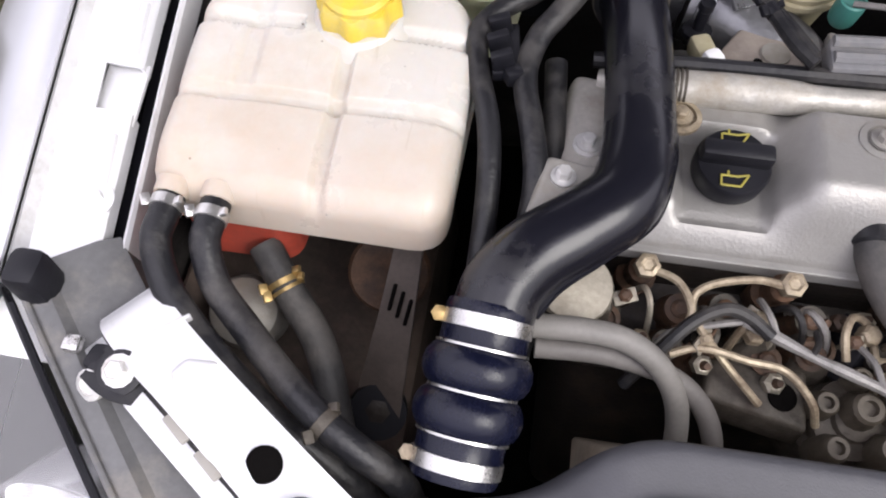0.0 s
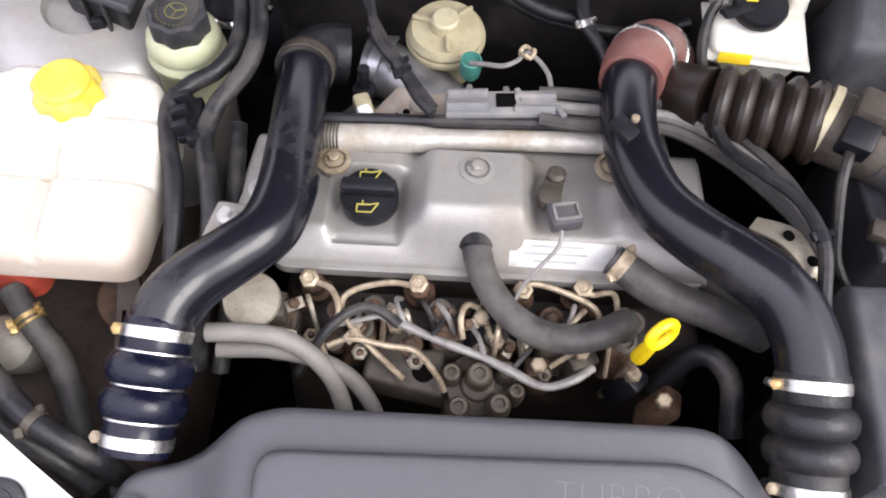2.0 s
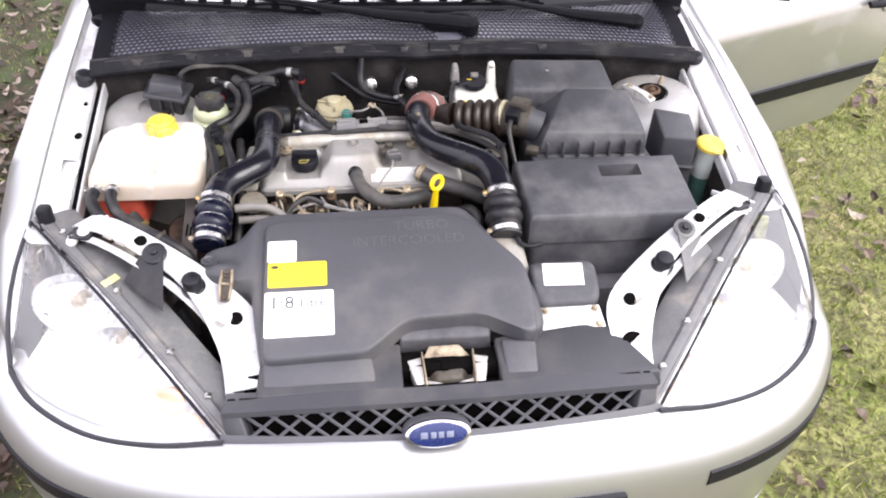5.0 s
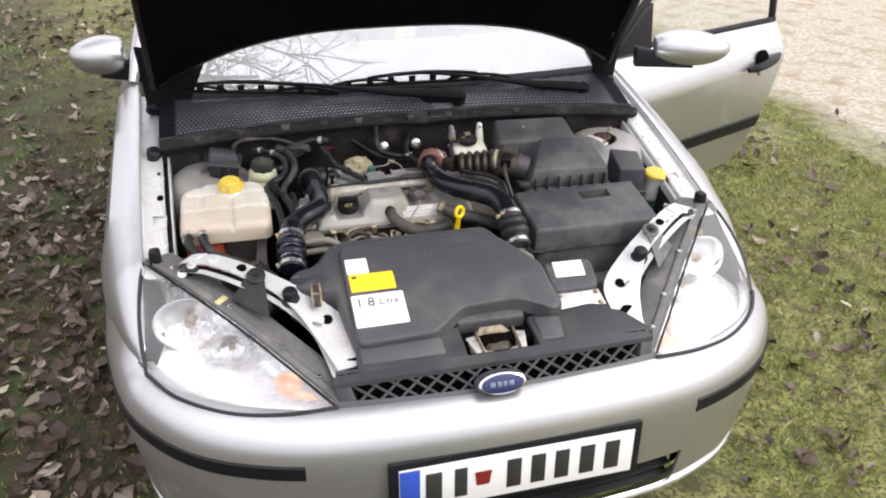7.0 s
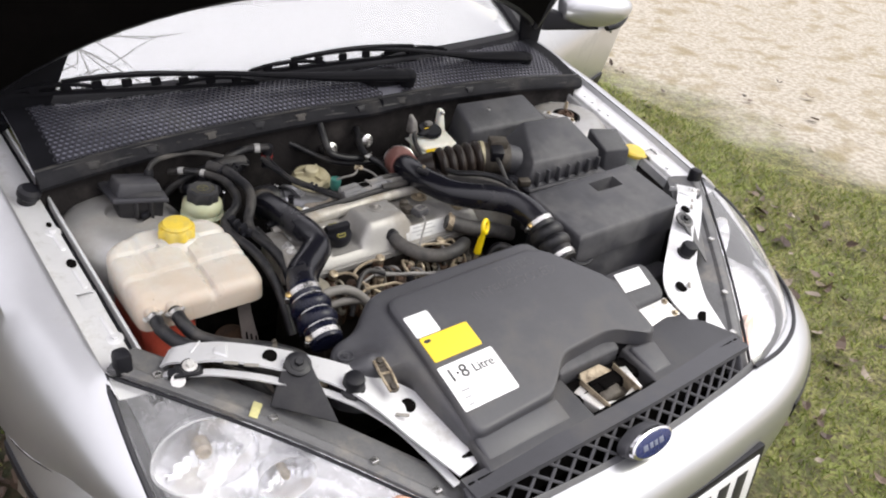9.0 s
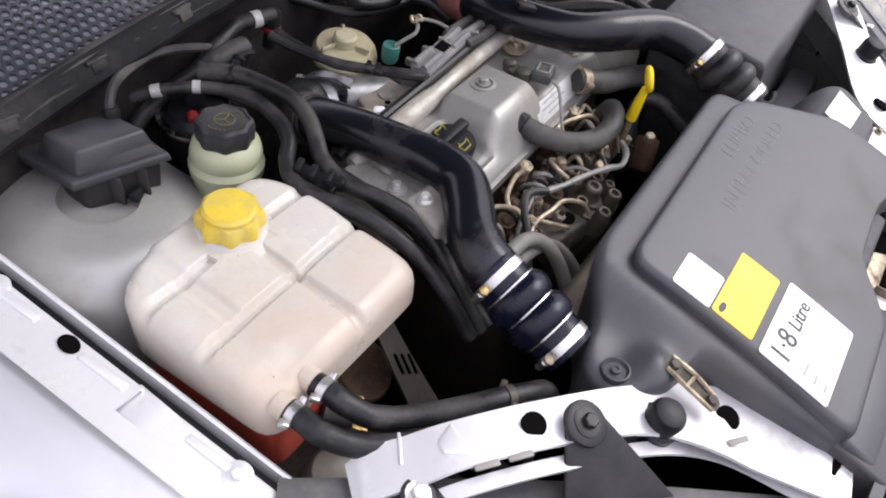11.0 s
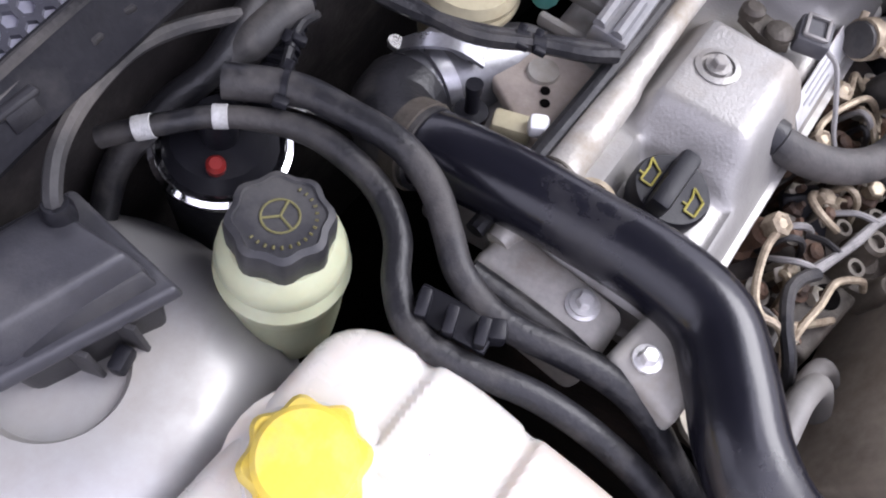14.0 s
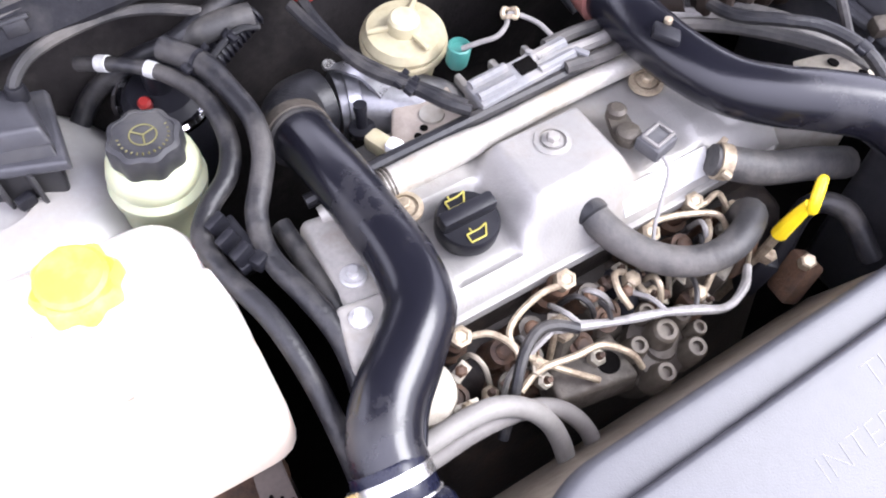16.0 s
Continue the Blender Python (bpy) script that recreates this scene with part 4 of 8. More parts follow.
# front panel wings that carry the lamps
for s in (-1, 1):
    ox, oy = (0.011, -0.007) if s > 0 else (0.0, 0.0)
    mids = [(-0.318, 0.175, 0.673), (-0.328, 0.23, 0.686), (-0.35, 0.303, 0.707), (-0.421, 0.379, 0.75), (-0.508, 0.442, 0.778), (-0.572, 0.488, 0.786), (-0.605, 0.512, 0.781), (-0.632, 0.534, 0.775), (-0.645, 0.545, 0.762)]
    mids = [(x - ox, y + oy, z) for x, y, z in mids]
    bm = ribbon(B(), [(x * -s, y, z) for x, y, z in mids], [0.05, 0.07, 0.085, 0.054, 0.046, 0.044, 0.046, 0.046, 0.04], 0.004)
    fp = part("front_panel", bm, bay_paint, car, "pale silver-painted front panel arm")
    bm = ribbon(B(), [(x * -s + s * (0.022 if i > 2 else 0.03), y - (0.024 if i > 2 else 0.006), z - 0.014) for i, (x, y, z) in enumerate(mids)], [0.014] * 9, 0.003)
    part("panel_lip", bm, bay_paint, fp)
    # Near-black discs laid on the panel stand for the shade of open holes.
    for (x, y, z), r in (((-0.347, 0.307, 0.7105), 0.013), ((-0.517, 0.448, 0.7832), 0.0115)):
        part("panel_hole_shade", lathe(B(), [(r, -0.002), (r, 0.0015), (r * 0.9, 0.0018)], (-s * x + ox, y + oy, z), (-s * -0.12, -0.3, 0.95), 20), dark, fp, "near-black disc for the shade of a round hole")
    part("panel_fold", box(B(), (s * 0.603, 0.527, 0.7775), (0.03, 0.003, 0.012), 0.001, (0, 0, s * -40)), bay_paint, fp, "pressed fold")
    part("panel_step", hexa(B(), [(s * p[0] + ox, p[1] + oy, p[2]) for p in ((0.574, 0.468, 0.779), (0.592, 0.494, 0.779), (0.584, 0.508, 0.779), (0.558, 0.508, 0.781))][::int(s)], [(s * p[0] + ox, p[1] + oy, p[2]) for p in ((0.575, 0.472, 0.791), (0.589, 0.494, 0.79), (0.582, 0.504, 0.79), (0.562, 0.504, 0.792))][::int(s)], 0.003), bay_paint, fp, "pressed step")
    bm = ribbon(B(), [(s * 0.608, 0.488, 0.77), (s * 0.628, 0.492, 0.774), (s * 0.648, 0.5, 0.77)], [0.03, 0.034, 0.028], 0.003)
    lathe(bm, [(0.015, -0.001), (0.015, 0.003), (0.0125, 0.004)], (s * 0.626, 0.493, 0.775), (0, -0.3, 1), 24)
    part("end_bracket", bm, black_plastic, fp, "dark steel bracket with a washer")
    part("end_bolt", bolt(B(), (s * 0.626, 0.493, 0.778), (0, -0.3, 1), 0.0075, 0.009), pale_zinc, fp, "zinc hexagon bolt")
    part("adjuster_block", box(B(), (s * 0.64, 0.501, 0.762), (0.034, 0.02, 0.02), 0.006, (0, 0, s * 14)), trim_black, fp, "black rubber block")
    part("adjuster_bolt", lathe(B(), [(0.011, 0), (0.011, 0.005), (0.007, 0.006), (0.007, 0.004), (0.003, 0.004)], (s * 0.647, 0.487, 0.762), (s * 0.3, -0.6, 0.75), 16), pale_zinc, fp, "zinc adjuster bolt")
    part("rubber_buffer", lathe(B(), [(0.021, -0.01), (0.021, 0.002), (0.017, 0.004), (0.0175, 0.02), (0.015, 0.025), (0.01, 0.027)], (s * 0.419 + ox, 0.361 + oy, 0.742), (0, -0.25, 1), 20), trim_black, fp, "black rubber bonnet buffer")
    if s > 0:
        # One more raised disc, coloured near-black as a hole's shade.
        part("panel_hole_shade", lathe(B(), [(0.022, -0.002), (0.022, 0.002), (0.019, 0.0025)], (0.343, 0.215, 0.6835), (0, -0.3, 0.95), 20), dark, fp, "large near-black disc for the shade of a hole")
    bm = hexa(B(), [(s * 0.468, 0.318, 0.725), (s * 0.545, 0.392, 0.738), (s * 0.545, 0.396, 0.735), (s * 0.468, 0.322, 0.722)], [(s * 0.47, 0.408, 0.785), (s * 0.503, 0.424, 0.787), (s * 0.503, 0.426, 0.783), (s * 0.47, 0.41, 0.781)], 0.0018)
    lathe(bm, [(0.021, -0.004), (0.021, 0.001), (0.018, 0.0025), (0.003, 0.003)], (s * 0.487, 0.412, 0.7815), (0, -0.45, 1), 24)
    br = part("lamp_bracket", bm, black_plastic if s < 0 else M("dusty_grey_bracket", (0.1, 0.1, 0.102), 0.5, 0, 0.2, 20, 0.1, 300, dirt=(0.2, 0.19, 0.18), amount=0.4, dscale=14), fp, "dark grey triangular bracket")
    bm = bolt(B(), (s * 0.487, 0.411, 0.784), (0, -0.45, 1), 0.008, 0.007)
    lathe(bm, [(0.014, 0), (0.014, 0.002), (0.009, 0.003)], (s * 0.487, 0.411, 0.783), (0, -0.45, 1), 20)
    part("bracket_bolt", bm, black_plastic, br, "dark flange bolt")
    for x, y, z in ((-0.37, 0.29, 0.716), (-0.55, 0.442, 0.784), (-0.575, 0.46, 0.786)):
        part("panel_slot", box(B(), (-s * x, y, z), (0.022, 0.006, 0.003), 0.001, (0, 0, s * 38)), pale_plastic, fp, "pressed slot")

# scuttle panel with honeycomb
def scuttle_edge(x):
    """Front edge (y, z) and rear edge (y, z) of the scuttle panel at x."""
    k = min(1, abs(x) / 0.7)
    front = 1.034 - 0.05 * k ** 3 - 0.012 * math.exp(-((x - 0.03) / 0.07) ** 2)
    return (front, 0.9 - 0.012 * k ** 2), (1.16 + 0.06 * k ** 2, 0.93 + 0.004 * k)


def scuttle(x, v, lift=0.0):
    (y0, z0), (y1, z1) = scuttle_edge(x)
    return Vector((x, y0 + (y1 - y0) * v, z0 + (z1 - z0) * v + 0.012 * math.sin(math.pi * v) + lift))


XS = [-0.7 + 1.4 * i / 56 for i in range(57)]
# The sky mirrored in the black pan is put into a pale metallic colour.
panel = part("scuttle_panel", sheet(B(), [[scuttle(x, v, 0.0036) for x in XS] for v in (0, 0.1, 0.2, 0.4, 0.6, 0.8, 1)], 0.004), M("sky_sheen_plastic", (0.42, 0.42, 0.5), 0.36, 0.7, 0.2, 30, rvar=0.05), car, "scuttle panel with honeycomb, sky sheen put into its pale colour")
bm = B()
pitch = 0.0118
for i in range(-56, 57):
    for j in range(18):
        x = i * pitch + (0.5 * pitch if j % 2 else 0)
        depth = scuttle_edge(x)[1][0] - scuttle_edge(x)[0][0]
        v = 0.028 + j * 0.866 * pitch / depth
        if abs(x) > 0.66 or v > 0.85 or (abs(x - 0.11) < 0.03):
            continue
        o = [scuttle(x + 0.577 * pitch * math.cos(a), v + 0.577 * pitch * math.sin(a) / depth, 0.0065) for a in (math.pi / 6 + k * math.pi / 3 for k in range(6))]
        q = [scuttle(x + 0.4 * pitch * math.cos(a), v + 0.4 * pitch * math.sin(a) / depth, 0.0065) for a in (math.pi / 6 + k * math.pi / 3 for k in range(6))]
        w = [p - Vector((0, 0, 0.0027)) for p in q]
        ov, qv, wv = ([bm.verts.new(p) for p in g] for g in (o, q, w))
        for k in range(6):
            n1 = (k + 1) % 6
            bm.faces.new((ov[k], ov[n1], qv[n1], qv[k]))
            bm.faces.new((qv[k], qv[n1], wv[n1], wv[k]))
hc = part("honeycomb", bm, M("dusty_black_lattice", (0.038, 0.038, 0.048), 0.36, 0, 0.2, 30, 0.1, 400, dirt=(0.07, 0.069, 0.072), amount=0.25, dscale=8, spec=0.6), panel, "moulded honeycomb lattice", smooth=False)
hc["kind"] = "stuff"
for lo, hi in ((-0.05, 0.008), (0.87, 1.02)):
    part("scuttle_band", sheet(B(), [[scuttle(x, lo + (hi - lo) * k / 3, 0.0062) for x in XS] for k in range(4)], 0.004), matt_black, panel, "smooth black edge")
for xa, xb in ((-0.7, -0.655), (0.655, 0.7)):
    part("scuttle_band", sheet(B(), [[scuttle(xa + (xb - xa) * k / 3, v / 6, 0.0062) for k in range(4)] for v in range(7)], 0.004), matt_black, panel, "smooth black edge")
part("scuttle_hump", pillow(B(), dense(rounded([Vector(p) for p in ((0.05, 1.06), (0.17, 1.06), (0.18, 1.13), (0.04, 1.13))], 0.03)), lambda x, y: 0.942, 0.915, 0.012, 6), matt_black, panel, "smooth black hump")
bm = sheet(B(), [[scuttle(x, 0.0) + Vector((0, dy, dz)) for x in XS] for dy, dz in ((0.004, 0.005), (-0.006, 0.006), (-0.016, -0.001), (-0.021, -0.014), (-0.018, -0.02))], 0.004)
seal = part("scuttle_seal", bm, M("dusty_rubber_channel", (0.018, 0.018, 0.021), 0.5, 0, 0.3, 20, 0.3, 260, dirt=(0.065, 0.062, 0.06), amount=0.3, dscale=9, spec=0.06), car, "dusty black rubber channel along the bulkhead")
part("seal_bead", tube(B(), [scuttle(x, 0) + Vector((0, -0.003, 0.009)) for x in XS[::4]], 0.0042, 8, 3), rubber, seal)
part("seal_bead", tube(B(), [scuttle(x, 0) + Vector((0, -0.0185, -0.005 + 0.0015 * math.sin(31 * x))) for x in XS[::3]], 0.0032, 6, 3), rubber, seal)
part("seal_joint", box(B(), scuttle(0.06, 0) + Vector((0, -0.008, 0.003)), (0.003, 0.03, 0.016), 0.001), trim_black, seal, "panel joint")
for x, w in ((-0.53, 0.013), (-0.43, 0.009), (-0.405, 0.009), (-0.29, 0.012), (-0.07, 0.01), (0.2, 0.014), (0.47, 0.01)):
    part("seal_clip", box(B(), scuttle(x, 0) + Vector((0, -0.016, 0.0)), (w, 0.009, 0.005), 0.002, (0, 0, 200 * (x + 0.5) % 17 - 8)), rubber, seal, "black clip")

# dust-lined ridges and clips on the rubber channel
part("seal_ridge", tube(B(), [scuttle(x, 0) + Vector((0, -0.0105, 0.0055 + 0.0012 * math.sin(47 * x))) for x in XS[::2]], 0.0017, 6, 2), dusty_rubber, seal, "dusty rubber ridge")
part("seal_ridge", tube(B(), [scuttle(x, 0) + Vector((0, -0.0215, -0.012 + 0.0018 * math.sin(23 * x + 1))) for x in XS[::2]], 0.0015, 6, 2), dusty_rubber, seal, "dusty rubber ridge")
for k, x in enumerate((-0.6, -0.485, -0.36, -0.25, -0.15, 0.0, 0.12, 0.33)):
    bm = box(B(), (0, 0, 0), (0.026, 0.011, 0.005), 0.0018)
    box(bm, (0, -0.004, -0.006), (0.018, 0.003, 0.012), 0.001)
    bmesh.ops.transform(bm, matrix=Matrix.Translation(scuttle(x, 0) + Vector((0, -0.0155, 0.0035))) @ pose(0, 0, 0, -18, 0, 9 * (k % 3 - 1)), verts=bm.verts)
    part("edge_clip", bm, black_plastic if k % 2 else dusty_rubber, seal, "black edge clip")

# bay: bulkhead, inner sides and floor
bm = sheet(B(), [[Vector((x, scuttle_edge(x)[0][0] + 0.004 + 0.006 * math.sin(9 * x) + (0.03 if z < 0.7 else 0), z)) for x in [-0.7 + 0.05 * i for i in range(29)]] for z in (0.89, 0.84, 0.78, 0.7, 0.6, 0.45, 0.3)], 0.006)
bulk = part("bulkhead", bm, firewall_mat, car, "dark dusty bulkhead")
for x, z in ((0.016, 0.82), (-0.081, 0.817), (0.627, 0.812)):
    bm = lathe(B(), [(0.015, -0.03), (0.015, 0.004), (0.011, 0.006), (0.009, 0.004), (0.006, 0.005), (0.006, 0.009)], (x, min(0.997, scuttle_edge(x)[0][0] - 0.004), z), (0, -1, 0.25), 18)
    part("bulkhead_nut", bm, steel, bulk, "bright round fixing")
# Added floor and radiator block, near-black for the shade deep in the bay.
part("bay_shade_floor", sheet(B(), [[Vector((x, y, 0.33 + 0.02 * noise.noise(Vector((x * 5, y * 5, 0))))) for x in [-0.7 + 0.0933 * i for i in range(16)]] for y in [0.2 + 0.1 * j for j in range(11)]], 0.006), dark, car, "unseen near-black sheet added for the shade under the engine bay")
part("radiator", box(B(), (0, 0.21, 0.5), (0.66, 0.05, 0.36), 0.01), dark, car, "near-black block added for the shaded radiator")

part("chassis_rail", sheet(B(), [[Vector((x, y, z + 0.006 * noise.noise(Vector((x, y, 0)) * 14))) for x, z in ((-0.655, 0.66), (-0.62, 0.6), (-0.56, 0.57), (-0.5, 0.56), (-0.46, 0.52), (-0.45, 0.4))] for y in [0.47 + 0.03 * q for q in range(14)]], 0.004), M("oily_brown_metal", (0.085, 0.062, 0.05), 0.6, 0.2, 0.45, 18, 0.3, 200, dirt=(0.03, 0.024, 0.02), amount=0.5, dscale=11), car, "oily brown chassis rail under the tank")

# strut towers
for s, (cx, cy) in ((-1, (-0.565, 0.93)), (1, (0.572, 0.888))):
    bm = lathe(B(), [(0.15, -0.3), (0.145, -0.1), (0.125, -0.04), (0.1, -0.012), (0.075, 0), (0.04, 0.002), (0.036, -0.008)], (cx, cy, 0.805 if s < 0 else 0.83), (-s * 0.12, -0.1, 1), 40)
    tw = part("strut_tower", bm, M("dull_silver_paint", (0.37, 0.365, 0.36), 0.4, 0.5, 0.06, 10, dirt=(0.25, 0.23, 0.2), amount=0.45, dscale=7), car, "silver-painted suspension tower")
    if s > 0:
        c = Vector((cx, cy, 0.833))
        # Disc coloured near-black as the shade inside the tower's opening.
        part("strut_hole_shade", lathe(B(), [(0.034, -0.004), (0.034, 0.003), (0.031, 0.0035)], c, (-0.1, -0.1, 1), 28), dark, tw, "near-black disc for the shade of the opening over the damper")
        part("strut_ring", lathe(B(), [(0.021, -0.004), (0.022, 0.006), (0.016, 0.008), (0.014, 0.004)], c, (-0.1, -0.1, 1), 24), rust, tw, "rusty damper top")
        part("strut_nut", lathe(B(), [(0.009, 0), (0.009, 0.009), (0.005, 0.011), (0.005, 0.018)], c, (-0.1, -0.1, 1), 6), rust, tw)
        bar = part("strut_bracket", ribbon(B(), [(0.516, 0.916, 0.838), (0.53, 0.892, 0.84), (0.547, 0.862, 0.839), (0.56, 0.842, 0.832)], [0.02, 0.018, 0.018, 0.022], 0.006), pale_zinc, tw, "pale steel bracket with a flange")
        part("bracket_flange", hexa(B(), [(0.514, 0.899, 0.818), (0.549, 0.842, 0.818), (0.552, 0.844, 0.818), (0.517, 0.901, 0.818)], [(0.508, 0.905, 0.84), (0.549, 0.84, 0.834), (0.552, 0.842, 0.834), (0.511, 0.907, 0.84)], 0.001), pale_zinc, bar)
        for p in ((0.523, 0.904, 0.8418), (0.556, 0.849, 0.838)):
            part("bracket_bolt", bolt(B(), p, (0, -0.1, 1), 0.0045, 0.006), dull_steel, bar)
        part("tower_stud", lathe(B(), [(0.005, 0), (0.005, 0.02), (0.003, 0.022)], (0.603, 0.918, 0.835), (0.2, 0.2, 1), 10), dull_steel, tw)

# bonnet, raised on its rear hinges
hinge = pose(0, 1.2, 0.98, -62, 0, 0)


def hood(x, t, dz=0.0):
    """A point of the bonnet at half width share x and share t from its rear to its front edge."""
    rear = -0.185 * (1 - abs(x) ** 3)
    front = -1.12 + 0.13 * abs(x) ** 2.5
    half = 0.715 - 0.03 * t - 0.22 * smooth01(0.55, 1, t)
    return hinge @ Vector((x * half, rear + (front - rear) * t, -0.2 * t ** 1.7 + 0.02 * (1 - x * x) + dz))


US = [-1 + i / 12 for i in range(25)]
bm = sheet(B(), [[hood(x, t / 14) for x in US] for t in range(15)], 0.003)
bonnet = part("bonnet", bm, silver, car, "raised silver bonnet")
bm = sheet(B(), [[hood(x * 0.985, 0.01 + 0.97 * t / 14, -0.03 + 0.012 * math.sin(9 * x) * math.sin(7 * t / 14)) for x in US] for t in range(15)], 0.004)
part("bonnet_lining", bm, dark, bonnet, "black bonnet lining")
edge = [hood(x, 0, -0.012) for x in US]
part("bonnet_edge", tube(B(), edge, 0.012, 8, 1), black_plastic, bonnet, "black rear edge")
for s in (-1, 1):
    part("bonnet_frame", tube(B(), [hood(s * 0.985, t / 8, -0.012) for t in range(9)], 0.018, 8, 1), trim_black, bonnet, "dark inner edge")
    part("bonnet_hinge", tube(B(), [(s * 0.69, 1.24, 0.88), (s * 0.695, 1.22, 0.95), hood(s * 0.95, 0.12, -0.02)], 0.009, 8, 3), trim_black, bonnet, "black hinge arm")

# black corners between the bonnet, the pillars and the screen
for s, w in ((-1, 0.15), (1, 0.07)):
    low = [(s * 0.735, 1.19, 0.895), (s * (0.7 - w * 0.55), 1.185, 0.925), (s * (0.7 - w * 0.55), 1.195, 0.925), (s * 0.735, 1.2, 0.895)]
    high = [(s * 0.745, 1.17, 1.1), (s * (0.7 - w), 1.175, 1.07), (s * (0.7 - w), 1.185, 1.07), (s * 0.745, 1.18, 1.1)]
    part("hinge_cover", hexa(B(), low[::-s], high[::-s], 0.004), matt_black, bonnet, "black corner cover over the hinge")

# windscreen and cabin
def screen(u, v):
    k = abs(u)
    a = Vector((0.7 * u, 1.16 + 0.06 * k ** 2, 0.93))
    c = Vector((0.56 * u, 1.98 + 0.07 * k ** 2.2, 1.4 - 0.02 * k * k))
    return a.lerp(c, v) + Vector((0, -0.03 * math.sin(math.pi * v), 0.03 * math.sin(math.pi * v)))


ws = part("windscreen", sheet(B(), [[screen(-1 + i / 12, v / 8) for i in range(25)] for v in range(9)], 0.005), screen_glass, car, "windscreen reflecting bare branches, with sky glare put into its hazy glass")
ws.visible_shadow = False
bm = sheet(B(), [[screen(-1 + i / 12, 0.0) + Vector((0, 0.02 + 0.5 * k, -0.02 + 0.06 * math.sin(2.5 * k))) for i in range(25)] for k in (0, 0.2, 0.5, 0.8, 1.0, 1.3)], 0.004)
part("dashboard", bm, M("grey_dashboard", (0.2, 0.2, 0.21), 0.6, 0, 0.1, 8), car, "grey dashboard below the windscreen")
part("screen_band", sheet(B(), [[screen(-1 + i / 12, v) + Vector((0, -0.002, 0.003)) for i in range(25)] for v in (-0.02, 0.03)], 0.002), trim_black, ws, "black edge band")
for s in (-1, 1):
    pil = [screen(s, v) + Vector((s * 0.012, 0.012, 0)) for v in (-0.05, 0.2, 0.5, 0.8, 1.0)]
    part("pillar", tube(B(), pil, 0.026, 10, 3), trim_black, car, "black windscreen pillar")
prof = [(1.362, 0.925, 0.772), (1.7, 0.95, 0.785), (2.4, 0.97, 0.79), (3.2, 0.99, 0.77), (3.8, 1.0, 0.7), (4.1, 0.85, 0.62)]
for s, run in ((-1, prof), (1, prof[2:])):
    rows = [[Vector((s * x, y, z * f + (1 - f) * 0.25)) for f, x in ((1, hw), (0.97, hw + 0.02), (0.85, hw + 0.07), (0.55, hw + 0.09), (0.15, hw + 0.06), (0, hw))] for y, z, hw in run]
    part("body_side", sheet(B(), rows, 0.005), silver, car)
part("pillar_skin", tube(B(), [(-0.785, 1.372, 0.935), (-0.755, 1.5, 1.04), (-0.7, 1.7, 1.19), (-0.62, 1.95, 1.36)], [0.014, 0.024, 0.026, 0.026], 12, 4), silver, car, "silver outer windscreen pillar")
bm_roof = sheet(B(), [[Vector((u * hw, y + 0.07 * abs(u) ** 2, z - 0.02 * u * u)) for u in (-1, -0.6, -0.2, 0.2, 0.6, 1)] for y, z, hw in ((1.99, 1.41, 0.56), (2.4, 1.445, 0.57), (3.1, 1.43, 0.56), (3.7, 1.34, 0.52), (4.08, 0.98, 0.6), (4.13, 0.6, 0.62), (4.05, 0.25, 0.6))], 0.006)
part("roof", bm_roof, silver, car)
for s in (-1, 1):
    part("side_window", sheet(B(), [[Vector((s * a, y, z0)), Vector((s * b, y + 0.0, z1))] for y, a, z0, b, z1 in ((1.42, 0.755, 0.95, 0.74, 0.97), (2.05, 0.78, 0.96, 0.565, 1.39), (2.9, 0.78, 0.98, 0.57, 1.41), (3.6, 0.74, 0.99, 0.52, 1.33), (4.0, 0.66, 0.95, 0.58, 1.02))], 0.004), cabin_dark, car, "dark side glass")
    for y in (0.86, 3.46):
        wl_ = part("wheel", lathe(B(), [(0.14, -0.09), (0.24, -0.095), (0.3, -0.08), (0.31, 0), (0.3, 0.08), (0.24, 0.095), (0.14, 0.09)], (s * 0.735, y, 0.312), (1, 0, 0), 32), tyre_rubber, car, "black tyre")
        part("rim", lathe(B(), [(0.235, 0.0), (0.235, 0.09), (0.19, 0.085), (0.06, 0.07), (0.05, 0.08)], (s * 0.735, y, 0.312), (s, 0, 0), 32), bay_paint, wl_, "silver wheel trim")


# wipers
def wiper(foot, a, b):
    """An arm from its foot to the middle of a blade between a and b."""
    foot, a, b = Vector(foot), Vector(a), Vector(b)
    up = Vector((0, -0.3, 0.95))
    mid = a.lerp(b, 0.5)
    arm = part("wiper_arm", tube(B(), [foot + Vector((0.008, 0, 0)), foot.lerp(mid, 0.08) + up * 0.006, foot.lerp(mid, 0.3) + up * 0.01, foot.lerp(mid, 0.5) + up * 0.02, foot.lerp(mid, 0.75) + up * 0.034, mid + up * 0.038], [0.022, 0.023, 0.018, 0.011, 0.008, 0.007], 10, 4, 0.62), matt_black, car, "black wiper arm")
    part("arm_cap", lathe(B(), [(0.02, -0.02), (0.021, 0.008), (0.016, 0.014), (0.003, 0.016)], foot, (0, -0.2, 1), 20), matt_black, arm, "black pivot cap")
    blade_ = part("wiper_blade", ribbon(B(), [a + up * 0.004, mid + up * 0.004, b + up * 0.004], [0.01, 0.012, 0.01], 0.008), matt_black, arm, "black rubber wiper blade")
    arch = [a.lerp(b, k / 10) + up * (0.014 + 0.026 * math.sin(math.pi * k / 10)) for k in range(2, 9)]
    part("blade_bridge", ribbon(B(), arch, [0.008, 0.012, 0.016, 0.018, 0.016, 0.012, 0.008], 0.007), matt_black, blade_, "slotted main bridge")
